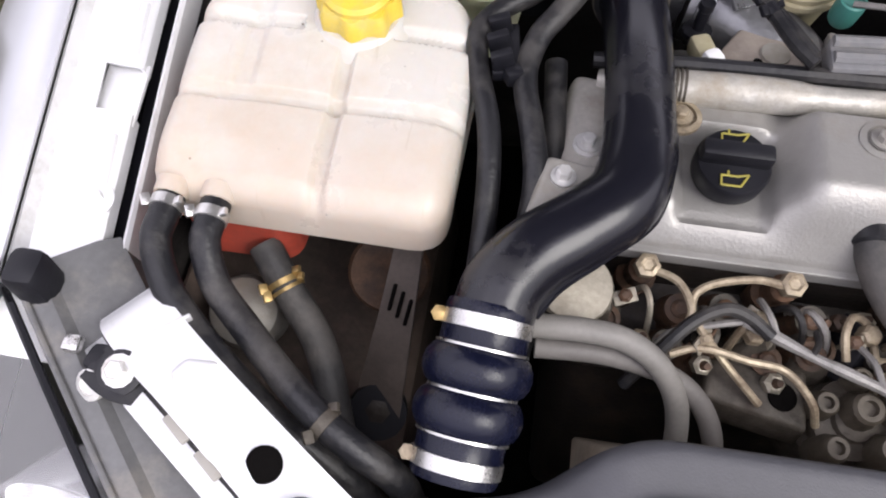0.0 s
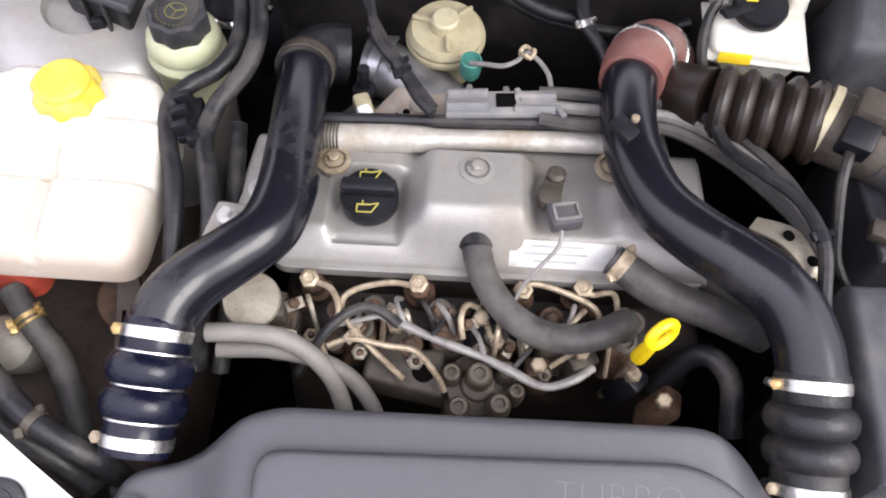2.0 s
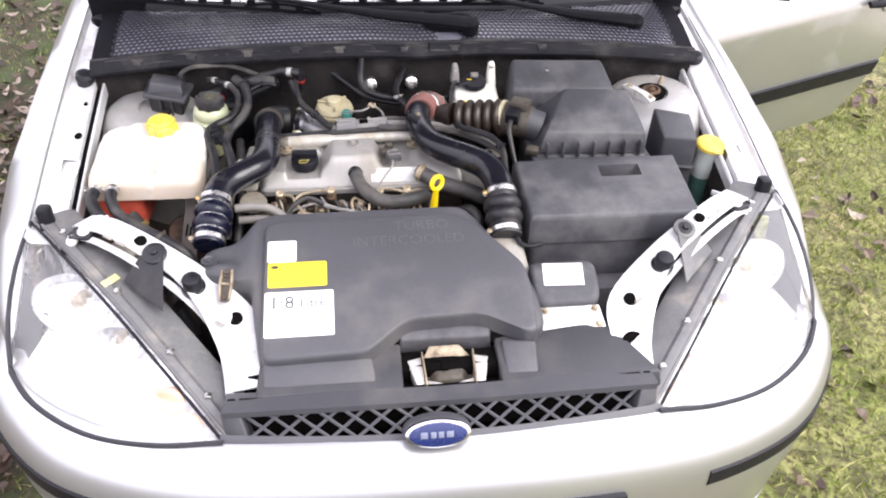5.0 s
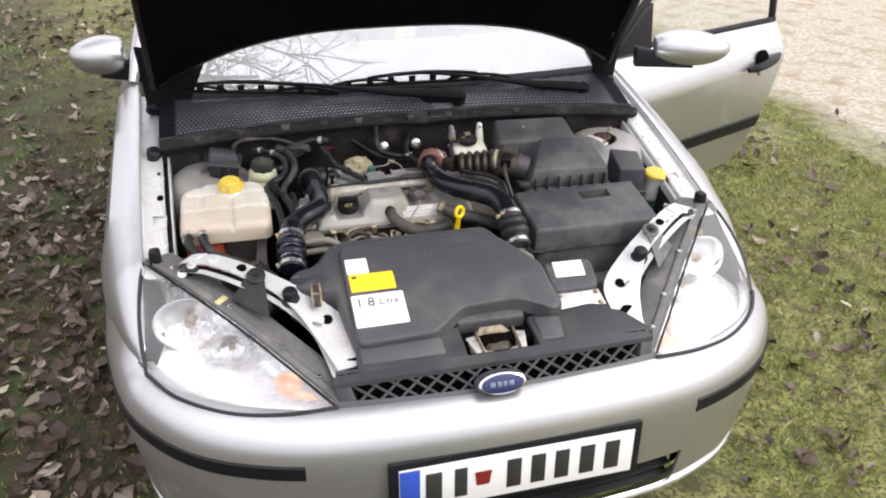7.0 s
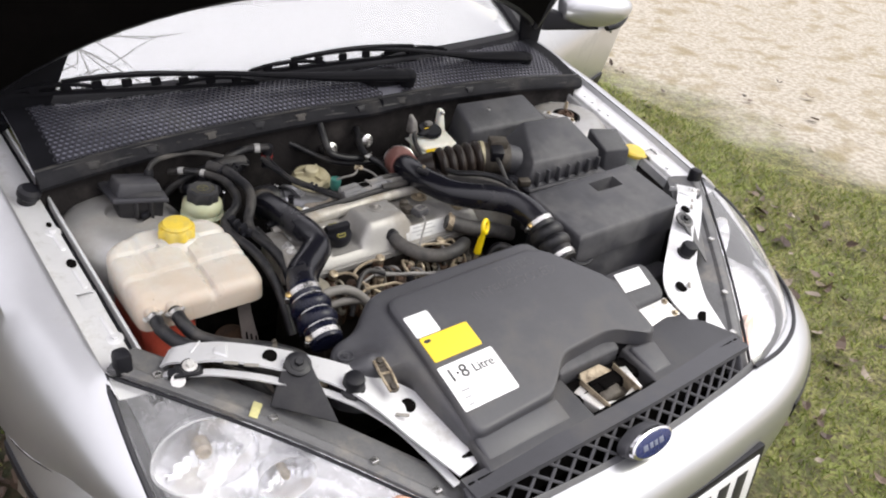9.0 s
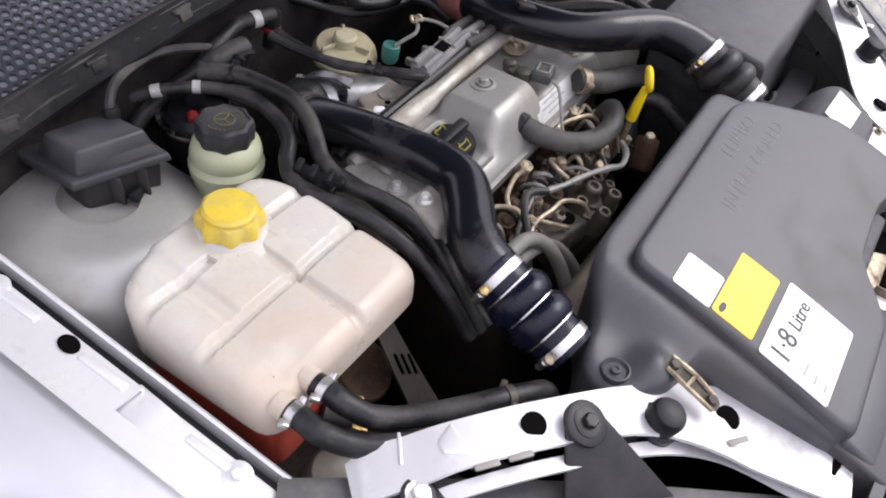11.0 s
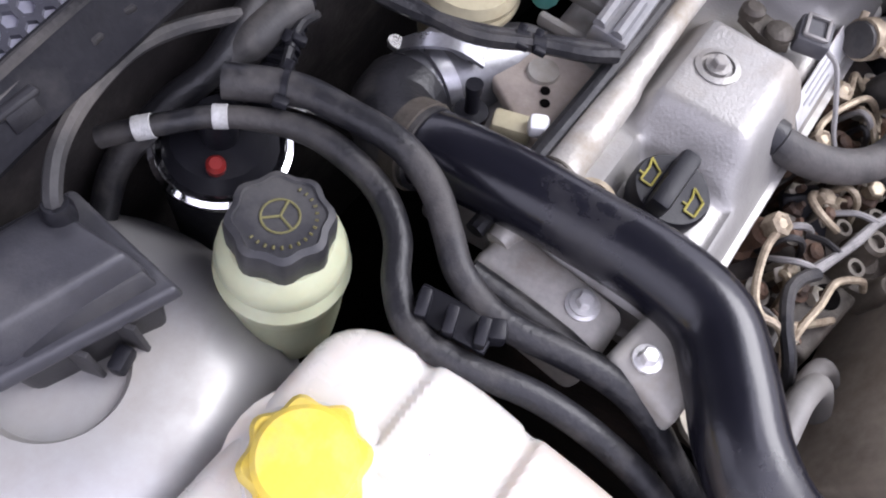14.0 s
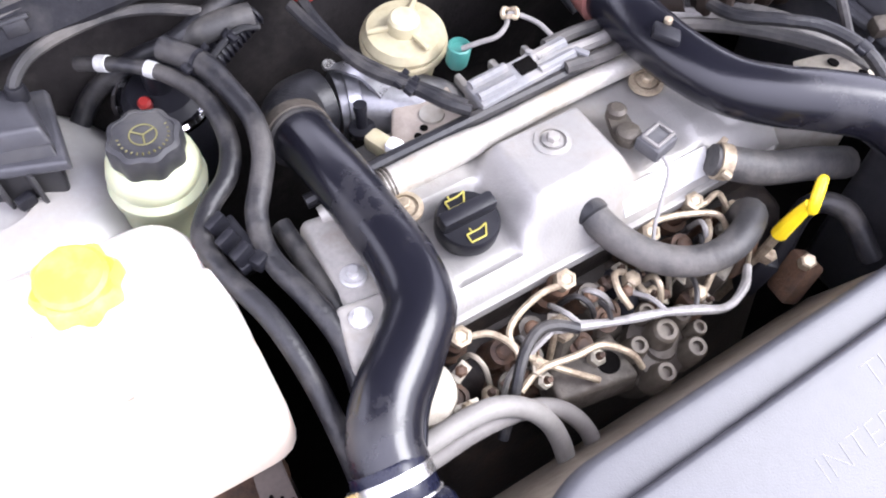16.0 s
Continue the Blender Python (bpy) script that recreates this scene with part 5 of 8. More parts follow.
    for lo, hi in ((0.02, 0.36), (0.64, 0.98)):
        arch = [a.lerp(b, lo + (hi - lo) * k / 6) + up * (0.01 + 0.013 * math.sin(math.pi * k / 6)) for k in range(7)]
        part("blade_bridge", ribbon(B(), arch, [0.007, 0.01, 0.012, 0.013, 0.012, 0.01, 0.007], 0.006), matt_black, blade_, "small end bridge")
    for k in range(8):
        u = 0.1 + 0.8 * k / 7
        part("blade_rib", box(B(), a.lerp(b, u) + up * (0.012 + 0.008 * math.sin(math.pi * u)), (0.02, 0.01, 0.016), 0.002), matt_black, blade_)


wiper((0.161, 1.05, 0.94), (-0.69, 1.19, 0.962), (-0.19, 1.14, 0.938))
wiper((0.575, 1.075, 0.93), (-0.211, 1.168, 0.95), (0.36, 1.157, 0.948))

# mirrors
def mirror(c, yaw, parent, side=1, long=1.0):
    m = pose(*c, 0, 0, yaw) @ Matrix.Diagonal((side * long, 1, 1, 1))
    bm = bmesh.new()
    bmesh.ops.create_uvsphere(bm, u_segments=28, v_segments=16, radius=1)
    for v in bm.verts:
        x, y, z = v.co
        x = min(x, 0.6 if side > 0 else 0.8)
        drop = 0.25 * max(0, -x) * max(0, z)
        v.co = Vector((0.105 * x * (1 + 0.06 * z), 0.075 * (y if y < 0 else y * 0.35), 0.062 * (z - drop) * (1 - 0.05 * x)))
    bmesh.ops.transform(bm, matrix=m, verts=bm.verts)
    if side < 0:
        bmesh.ops.reverse_faces(bm, faces=bm.faces)
    h = part("door_mirror", bm, silver, parent, "silver door mirror shell")
    low, high = ([m @ Vector(p) for p in q] for q in ([(-0.02, -0.035, -0.066), (0.13, -0.03, -0.095 if side > 0 else -0.07), (0.13, 0.02, -0.095 if side > 0 else -0.07), (-0.02, 0.02, -0.066)], [(-0.01, -0.03, -0.045), (0.13, -0.02, 0.0), (0.13, 0.02, 0.0), (-0.01, 0.02, -0.045)]))
    if side < 0:
        low, high = low[::-1], high[::-1]
    part("mirror_foot", hexa(B(), low, high, 0.008), trim_black, h, "black mirror foot")


mirror((-0.878, 1.55, 0.98), 0, car)

# the open front door
DOOR = pose(0.82, 1.37, 0.0, 0, 0, -68)


def door_p(x, z, off=0.0):
    """A point of the door: x from its hinge, z up; off outwards from its skin."""
    crease = 0.735 + 0.03 * x
    bulge = -0.3 * (z - crease) - 0.9 * max(0, z - crease - 0.03) ** 1.5 if z > crease else -0.13 * (crease - z) - 0.05 * ((crease - z) / 0.5) ** 2
    return DOOR @ Vector((off + 0.03 + bulge, x, z))


DX = (0, 0.03, 0.15, 0.35, 0.6, 0.85, 1.02, 1.075, 1.09)
bm = sheet(B(), [[door_p(min(x, 1.09 - 0.12 * max(0, 0.5 - z) - 1.2 * max(0, 0.4 - z) ** 2), z) for x in DX] for z in (0.24, 0.27, 0.32, 0.4, 0.5, 0.6, 0.68, 0.715, 0.74, 0.755, 0.77, 0.8, 0.84, 0.88, 0.915)], 0.04)
door = part("front_door", bm, silver, car, "open silver front door")
bm = sheet(B(), [[door_p(x, z, 0.01) for x in (0.01, 0.3, 0.6, 0.9, 1.08)] for z in (0.437, 0.445, 0.485, 0.493)], 0.012)
part("door_strip", bm, trim_black, door, "black rubbing strip")
bm = tube(B(), [door_p(0.82, 0.757, 0.012), door_p(0.87, 0.768, 0.034), door_p(0.96, 0.782, 0.034), door_p(1.035, 0.79, 0.012)], [0.014, 0.021, 0.021, 0.012], 10, 4, 0.8)
hd = part("door_handle", bm, trim_black, door, "black door handle")
# Shade behind the handle is put in as a near-black disc.
part("handle_cup_shade", lathe(B(), [(0.042, -0.004), (0.042, 0.004), (0.036, 0.005), (0.004, 0.002)], door_p(0.925, 0.782, 0.006), DOOR.to_3x3() @ Vector((1, 0, 0.25)), 24), dark, hd, "near-black disc for the shade behind the handle")
part("door_lock", lathe(B(), [(0.015, -0.004), (0.015, 0.004), (0.012, 0.006), (0.002, 0.006)], door_p(0.935, 0.728, 0.004), DOOR.to_3x3() @ Vector((1, 0, 0)), 20), silver, door, "round silver door lock")
fr = [DOOR @ Vector((-0.06 - 0.12 * (z - 0.92), x, z)) for x, z in ((0.05, 0.92), (0.32, 1.14), (0.6, 1.3), (0.98, 1.38), (1.06, 1.3), (1.075, 0.92))]
part("window_frame", tube(B(), fr, 0.016, 8, 4), trim_black, door, "black window frame")
part("window_sill", tube(B(), [door_p(0.03, 0.917, 0.0), door_p(1.08, 0.917, 0.0)], 0.013, 8, 2), trim_black, door, "black window sill")
pane = part("door_pane", sheet(B(), [[DOOR @ Vector((-0.062, 0.08, 0.93)), DOOR @ Vector((-0.062, 1.06, 0.93))], [DOOR @ Vector((-0.1, 0.5, 1.22)), DOOR @ Vector((-0.1, 1.06, 1.22))]], 0.004), side_glass, door, "clear side glass")
pane.visible_shadow = False
part("mirror_sail", hexa(B(), [DOOR @ Vector(p) for p in ((-0.06, 0.04, 0.915), (-0.06, 0.25, 0.915), (-0.03, 0.25, 0.915), (-0.03, 0.04, 0.915))], [DOOR @ Vector(p) for p in ((-0.07, 0.2, 1.06), (-0.07, 0.25, 1.08), (-0.05, 0.25, 1.08), (-0.05, 0.2, 1.06))], 0.004), trim_black, door, "black plastic mirror base")
mirror((1.06, 1.285, 0.978), -18, door, -1, 1.4)


# ---------------------------------------------------------------- engine bay: large things

# coolant tank
def tank_top(x, y):
    z = 0.802 + 0.12 * (y - 0.63)
    across = 1 - smooth01(0.0026, 0.0078, abs(y - 0.704))
    z -= 0.0062 * across * smooth01(-0.66, -0.635, x)
    if x < -0.565 or x > -0.495:
        z -= 0.0062 * (1 - smooth01(0.0026, 0.0078, abs(y - 0.771)))
    if 0.6 < y < 0.765:
        z -= 0.0055 * (1 - smooth01(0.0026, 0.0078, abs(x + 0.527))) * (1 - smooth01(0.75, 0.765, y))
    if y > 0.69:
        z -= 0.003 * (1 - smooth01(0.004, 0.012, abs(x + 0.6))) * smooth01(0.7, 0.72, y)
    # crowned panels between the grooves
    z += 0.0022 * abs(math.sin((x + 0.527) * 36)) + 0.0022 * abs(math.sin((y - 0.704) * 42))
    # a lower shoulder towards the hose spigots
    z -= 0.004 * smooth01(0.665, 0.64, y) * (1 - smooth01(-0.6, -0.57, x)) if y < 0.665 else 0
    return z


tank = thing("coolant_tank", (-0.54, 0.71, 0.66), "stained milky plastic coolant expansion tank with moulded grooves", "coolant tank")
out = dense(rounded(V2((-0.652, 0.624), (-0.434, 0.621), (-0.43, 0.785), (-0.452, 0.826), (-0.6, 0.83), (-0.652, 0.8)), 0.026), 0.003)
part("tank_body", pillow(B(), out, tank_top, 0.758, 0.02, 96), tank_plastic, tank)
part("tank_base", pillow(B(), dense(rounded(V2((-0.645, 0.634), (-0.555, 0.634), (-0.55, 0.78), (-0.648, 0.79)), 0.02), 0.01), lambda x, y: 0.762, 0.69, 0.008, 4), tank_red, tank, "red lower chamber of the tank")
neck = part("tank_neck", lathe(B(), [(0.046, -0.012), (0.045, 0.0), (0.038, 0.004), (0.032, 0.012)], (-0.525, 0.786, 0.815), (0, -0.08, 1), 28), tank_plastic, tank)
bm = lathe(B(), [(0.032, 0.0), (0.0338, 0.004), (0.0333, 0.022), (0.03, 0.027)], (-0.525, 0.787, 0.817), (0, -0.08, 1), 64, 8, 0.15)
lathe(bm, [(0.026, 0.024), (0.026, 0.031), (0.023, 0.034), (0.004, 0.0345)], (-0.525, 0.787, 0.817), (0, -0.08, 1), 40)
part("tank_cap", bm, cap_yellow, tank, "yellow ribbed screw cap")
for at, d in (((-0.598, 0.622, 0.788), (0.0, -1, -0.1)), ((-0.632, 0.622, 0.788), (0.0, -1, -0.1))):
    part("spigot", lathe(B(), [(0.0125, -0.012), (0.0125, 0.0), (0.0095, 0.001), (0.0095, 0.006)], at, d, 14), tank_plastic, tank)


def hose(name, pts, r, mat, label, category="hose", n=7, seg=12, clips=(), flat=1.0):
    """A hose through pts, with clips at shares of its length."""
    root = thing(name, pts[0], label, category)
    path = crom(pts, n)
    body = part("hose_body", tube(B(), pts, r, seg, n, flat), mat, root)
    rr = r if isinstance(r, (int, float)) else max(r)
    for s, m, w in clips:
        i = min(len(path) - 2, max(1, int(s * len(path))))
        d = (path[i + 1] - path[i - 1]).normalized()
        if not isinstance(r, (int, float)):
            rr = crom([(q, 0, 0) for q in r], n)[i].x
        bm = lathe(B(), [(rr * 1.02, -w), (rr * 1.1, -w * 0.95), (rr * 1.1, w * 0.95), (rr * 1.02, w)], path[i], d, 20)
        sd = d.cross(Vector((0, 0, 1))).normalized()
        if m is not marker_white:
            box(bm, path[i] + sd * rr * 1.3 + Vector((0, 0, 0.4 * rr)), (0.007, 0.009, 0.005), 0.001, (20, 15, 30))
            box(bm, path[i] - sd * rr * 0.9 + Vector((0, 0, 0.75 * rr)), (0.008, 0.006, 0.004), 0.001, (0, -30, 10))
        part("hose_clip", bm, m, root, "spring clip")
    return root


hose("coolant_hose", [(-0.598, 0.624, 0.788), (-0.598, 0.604, 0.788), (-0.597, 0.588, 0.784), (-0.585, 0.565, 0.77), (-0.558, 0.54, 0.762), (-0.53, 0.515, 0.762), (-0.5, 0.491, 0.762), (-0.47, 0.474, 0.752), (-0.447, 0.466, 0.735), (-0.436, 0.462, 0.71), (-0.432, 0.46, 0.68)], 0.011, rubber, "black rubber coolant hose clipped to the tank", clips=((0.08, foil, 0.0042), (0.62, grimy, 0.004)))
hose("coolant_hose", [(-0.632, 0.624, 0.788), (-0.632, 0.606, 0.788), (-0.632, 0.586, 0.785), (-0.619, 0.56, 0.775), (-0.598, 0.538, 0.768), (-0.565, 0.511, 0.758), (-0.523, 0.483, 0.74), (-0.487, 0.468, 0.72), (-0.462, 0.455, 0.69)], 0.011, rubber, "black rubber coolant hose clipped to the tank", clips=((0.08, foil, 0.0042),))
hose("radiator_hose", [(-0.58, 0.632, 0.715), (-0.556, 0.603, 0.7), (-0.525, 0.569, 0.68), (-0.503, 0.52, 0.655), (-0.485, 0.47, 0.62), (-0.45, 0.42, 0.57)], 0.0132, dusty_rubber, "thick dusty rubber hose below the tank", clips=((0.18, brass, 0.0025), (0.22, brass, 0.0015)))

# the two hoses along the tank
hose("fuel_hose", [(-0.455, 1.0, 0.838), (-0.433, 0.977, 0.846), (-0.404, 0.952, 0.846), (-0.381, 0.916, 0.843), (-0.375, 0.886, 0.838), (-0.378, 0.855, 0.83), (-0.393, 0.83, 0.824), (-0.416, 0.813, 0.82), (-0.432, 0.79, 0.816), (-0.429, 0.757, 0.809), (-0.415, 0.712, 0.8), (-0.409, 0.667, 0.785), (-0.408, 0.62, 0.758), (-0.41, 0.57, 0.7)], [0.0068, 0.0068, 0.0068, 0.0082, 0.0088, 0.0088, 0.0088, 0.0088, 0.0088, 0.0088, 0.009, 0.009, 0.009, 0.009], rubber, "black rubber hose running past the tank", clips=((0.075, marker_white, 0.0055), (0.155, marker_white, 0.0045)))
hose("fuel_hose", [(-0.388, 0.963, 0.855), (-0.365, 0.928, 0.852), (-0.357, 0.892, 0.85), (-0.353, 0.859, 0.845), (-0.359, 0.83, 0.835), (-0.374, 0.807, 0.825), (-0.386, 0.79, 0.818), (-0.393, 0.765, 0.811), (-0.391, 0.742, 0.806), (-0.383, 0.713, 0.8), (-0.376, 0.681, 0.79), (-0.376, 0.651, 0.775), (-0.384, 0.61, 0.738), (-0.39, 0.57, 0.69)], [0.0112, 0.0108, 0.0094, 0.0094, 0.0094, 0.0094, 0.0094, 0.0094, 0.0094, 0.0096, 0.0096, 0.0096, 0.0096, 0.0096], rubber, "black rubber hose running past the tank", clips=((0.075, trim_black, 0.002),))
hose("metal_line", [(-0.37, 0.79, 0.79), (-0.365, 0.73, 0.775), (-0.36, 0.66, 0.745), (-0.37, 0.57, 0.68)], 0.009, rubber, "thin dark line beside the hoses")
clip = thing("hose_holder", (-0.412, 0.775, 0.8), "black plastic double hose holder", "clip")
for k, (x, y) in enumerate(((-0.417, 0.793), (-0.416, 0.775), (-0.411, 0.757))):
    part("holder_block", box(B(), (x, y, 0.8205), (0.017, 0.0075, 0.02), 0.002, (0, -12, 20)), trim_black, clip)
part("holder_bar", box(B(), (-0.41, 0.776, 0.81), (0.022, 0.05, 0.01), 0.002, (0, -8, 8)), trim_black, clip)
part("holder_tongue", box(B(), (-0.402, 0.752, 0.812), (0.014, 0.012, 0.014), 0.003, (0, 0, 30)), trim_black, clip)

# power steering reservoir
ps = thing("power_steering_reservoir", (-0.438, 0.862, 0.704), "greenish milky power steering reservoir with a black cap", "reservoir")
ax = (0.05, -0.05, 1)
part("reservoir_body", lathe(B(), [(0.034, -0.115), (0.037, -0.08), (0.036, -0.055), (0.0395, -0.048), (0.041, -0.036), (0.036, -0.03), (0.039, -0.022), (0.036, -0.01), (0.03, -0.004)], (-0.437, 0.878, 0.837), ax, 32), ps_plastic, ps)
bm = lathe(B(), [(0.029, -0.008), (0.031, -0.004), (0.031, 0.012), (0.0298, 0.017), (0.0258, 0.019), (0.025, 0.0175), (0.003, 0.018)], (-0.437, 0.878, 0.837), ax, 48, 8, 0.1)
pc = part("reservoir_cap", bm, M("dusty_black_cap", (0.022, 0.022, 0.025), 0.5, 0, 0.2, 30, 0.1, 400, dirt=(0.06, 0.058, 0.055), amount=0.4, dscale=30), ps, "black ribbed cap with a yellow wheel symbol")
cm = Matrix.Translation((-0.4361, 0.8771, 0.8554)) @ Vector((0, 0, 1)).rotation_difference(Vector(ax)).to_matrix().to_4x4()
bm = tube(B(), [Vector((0.0105 * math.cos(a), 0.0105 * math.sin(a), 0)) for a in [k * math.pi / 12 for k in range(25)]], 0.0007, 6, 1)
for a in (0.3, 2.4, 4.5):
    tube(bm, [Vector((0, 0, 0)), Vector((0.0105 * math.cos(a), 0.0105 * math.sin(a), 0))], 0.0008, 6, 1)
bmesh.ops.transform(bm, matrix=cm, verts=bm.verts)
part("cap_symbol", bm, M("faded_yellow_print", (0.13, 0.12, 0.045), 0.6, 0, 0.3, 90), pc, "yellow steering wheel symbol")
bm = B()
for k in range(16):
    a = math.pi * (0.95 + 1.1 * k / 15)
    tube(bm, [Vector((0.0185 * math.cos(a), 0.0185 * math.sin(a), 0)), Vector((0.0205 * math.cos(a), 0.0205 * math.sin(a), 0))], 0.0008, 4, 1)
bmesh.ops.transform(bm, matrix=cm, verts=bm.verts)
part("cap_bars", bm, M("worn_yellow_print", (0.09, 0.08, 0.025), 0.6, 0, 0.4, 90), pc, "unreadable yellow marks")

# fuel filter
ff = thing("fuel_filter", (-0.419, 0.973, 0.71), "black fuel filter with a steel rim and red plug", "filter")
part("filter_can", lathe(B(), [(0.04, -0.1), (0.042, -0.012), (0.0435, -0.008), (0.0435, 0.0), (0.04, 0.003)], (-0.402, 0.963, 0.802), (0, -0.1, 1), 32), trim_black, ff)
part("filter_rim", lathe(B(), [(0.0438, -0.005), (0.045, -0.003), (0.045, 0.002), (0.0415, 0.004), (0.041, 0.003)], (-0.402, 0.963, 0.802), (0, -0.1, 1), 40), chrome, ff, "bright rim")
part("filter_head", lathe(B(), [(0.039, 0), (0.03, 0.012), (0.012, 0.016), (0.012, 0.04)], (-0.402, 0.963, 0.802), (0, -0.1, 1), 20), trim_black, ff)
part("red_plug", lathe(B(), [(0.006, 0), (0.0062, 0.007), (0.004, 0.01)], (-0.42, 0.948, 0.814), (-0.1, -0.3, 1), 14), red_plastic, ff, "red plug")

# fuse box on the tower
fb = thing("fuse_box", (-0.54, 0.955, 0.79), "black lidded fuse box with catches on the suspension tower", "fuse box")
part("box_body", hexa(B(), [(-0.578, 0.932, 0.79), (-0.506, 0.906, 0.79), (-0.5, 0.98, 0.79), (-0.575, 1.0, 0.79)], [(-0.582, 0.931, 0.836), (-0.501, 0.903, 0.832), (-0.494, 0.983, 0.832), (-0.582, 1.008, 0.836)], 0.006), black_plastic, fb)
# Dusty, and paler than the box: reflected sky is put into its grey.
fuse_grey = M("sky_lit_dusty_lid", (0.04, 0.04, 0.046), 0.4, 0, 0.2, 18, 0.12, 500, dirt=(0.1, 0.097, 0.096), amount=0.35, dscale=9)
lid = part("box_lid", hexa(B(), [(-0.59, 0.927, 0.831), (-0.494, 0.895, 0.828), (-0.486, 0.988, 0.828), (-0.593, 1.016, 0.831)], [(-0.588, 0.929, 0.841), (-0.496, 0.898, 0.838), (-0.488, 0.986, 0.838), (-0.591, 1.013, 0.841)], 0.003), fuse_grey, fb, "flat dusty lid with a raised step, paled for the sky it reflects")
part("lid_step", hexa(B(), [(-0.58, 0.93, 0.839), (-0.498, 0.912, 0.837), (-0.5, 0.98, 0.837), (-0.58, 0.992, 0.839)], [(-0.571, 0.935, 0.866), (-0.502, 0.921, 0.86), (-0.506, 0.974, 0.86), (-0.571, 0.983, 0.866)], 0.004), fuse_grey, lid)
part("lid_ramp", hexa(B(), [(-0.57, 0.926, 0.838), (-0.5, 0.905, 0.836), (-0.5, 0.925, 0.836), (-0.57, 0.94, 0.838)], [(-0.569, 0.933, 0.85), (-0.501, 0.914, 0.845), (-0.501, 0.924, 0.847), (-0.569, 0.94, 0.852)], 0.002), black_plastic, lid)
part("cable_boss", lathe(B(), [(0.0085, -0.006), (0.0085, 0.004), (0.0068, 0.008)], (-0.507, 0.963, 0.862), (0.1, 0, 1), 16), black_plastic, lid)
for x, y in ((-0.552, 0.916), (-0.527, 0.908)):
    part("box_catch", box(B(), (x, y, 0.815), (0.0035, 0.014, 0.034), 0.001, (0, 0, 18)), black_plastic, fb)
part("catch_clip", box(B(), (-0.539, 0.906, 0.806), (0.016, 0.01, 0.012), 0.003, (0, 0, 18)), trim_black, fb)

# valve cover
def cover_z(x, y):
    front = smooth01(0.658, 0.69, y)
    z = 0.75 + 0.024 * front
    z += 0.029 * smooth01(-0.2, -0.17, x) * (1 - smooth01(-0.09, -0.066, x)) * smooth01(0.662, 0.702, y) * (1 - smooth01(0.76, 0.782, y))
    z += 0.009 * smooth01(-0.012, 0.012, x) * (1 - smooth01(0.035, 0.06, x)) * smooth01(0.68, 0.71, y) * (1 - smooth01(0.745, 0.765, y))
    well = smooth01(-0.274, -0.262, x) * (1 - smooth01(-0.206, -0.194, x)) * smooth01(0.672, 0.68, y) * (1 - smooth01(0.748, 0.758, y))
    z -= 0.012 * well * front
    z += 0.006 * smooth01(0.748, 0.758, y) * (1 - smooth01(-0.21, -0.19, x))
    z -= 0.006 * smooth01(0.785, 0.8, y)
    return z


def cover_skin():
    """The valve cover's top as an even grid with rounded sides."""
    xs = [-0.319 + 0.0035 * i for i in range(120)]
    ys = [0.6605 + 0.0035 * j for j in range(41)]
    rows = []
    for j, y in enumerate(ys):
        row = []
        for i, x in enumerate(xs):
            e = min(i, len(xs) - 1 - i, j, len(ys) - 1 - j)
            row.append(Vector((x, y, cover_z(x, y) - (0.006, 0.0024, 0.0006)[e] if e < 3 else cover_z(x, y))))
        rows.append(row)
    bm = sheet(B(), rows)
    low = bmesh.ops.extrude_edge_only(bm, edges=[e for e in bm.edges if len(e.link_faces) == 1])
    for q in low["geom"]:
        if isinstance(q, bmesh.types.BMVert):
            q.co.z = 0.737
    return bm


block_iron = M("oily_black_iron", (0.022, 0.017, 0.014), 0.6, 0.2, 0.5, 30, 0.4, 200, dirt=(0.06, 0.042, 0.03), amount=0.3, dscale=24)
engine = thing("engine", (-0.1, 0.7, 0.4), "dusty diesel engine with a cast aluminium valve cover", "engine")
part("engine_block", hexa(B(), [(-0.33, 0.56, 0.36), (0.12, 0.56, 0.36), (0.12, 0.82, 0.36), (-0.33, 0.82, 0.36)], [(-0.32, 0.62, 0.68), (0.11, 0.62, 0.68), (0.11, 0.8, 0.7), (-0.32, 0.8, 0.7)], 0.02), block_iron, engine, "rusty dark block")
part("cylinder_head", box(B(), (-0.105, 0.728, 0.705), (0.41, 0.13, 0.06), 0.008), block_iron, engine)
vc = part("valve_cover", cover_skin(), alu, engine, "dusty cast aluminium valve cover")
part("cover_flange", pillow(B(), dense(rounded(V2((-0.325, 0.655), (0.097, 0.655), (0.107, 0.805), (-0.325, 0.805)), 0.02), 0.02), lambda x, y: 0.745, 0.734, 0.002, 2), alu, vc)
bm = lathe(B(), [(0.024, -0.022), (0.024, -0.008), (0.028, -0.007), (0.0285, 0.006), (0.0265, 0.0095), (0.004, 0.0105)], (-0.232, 0.718, 0.779), (0, -0.12, 1), 32)
oc = part("oil_cap", bm, trim_black, vc, "black oil filler cap with yellow oil-can marks")
bm = box(B(), (-0.232, 0.719, 0.794), (0.053, 0.015, 0.017), 0.004, (7, 0, 0))
part("cap_grip", bm, trim_black, oc)
for dy in (-0.0175, 0.0175):
    bm = B()
    om = pose(-0.234, 0.7165 + dy, 0.7899 + 0.12 * dy, 7, 0, 0)
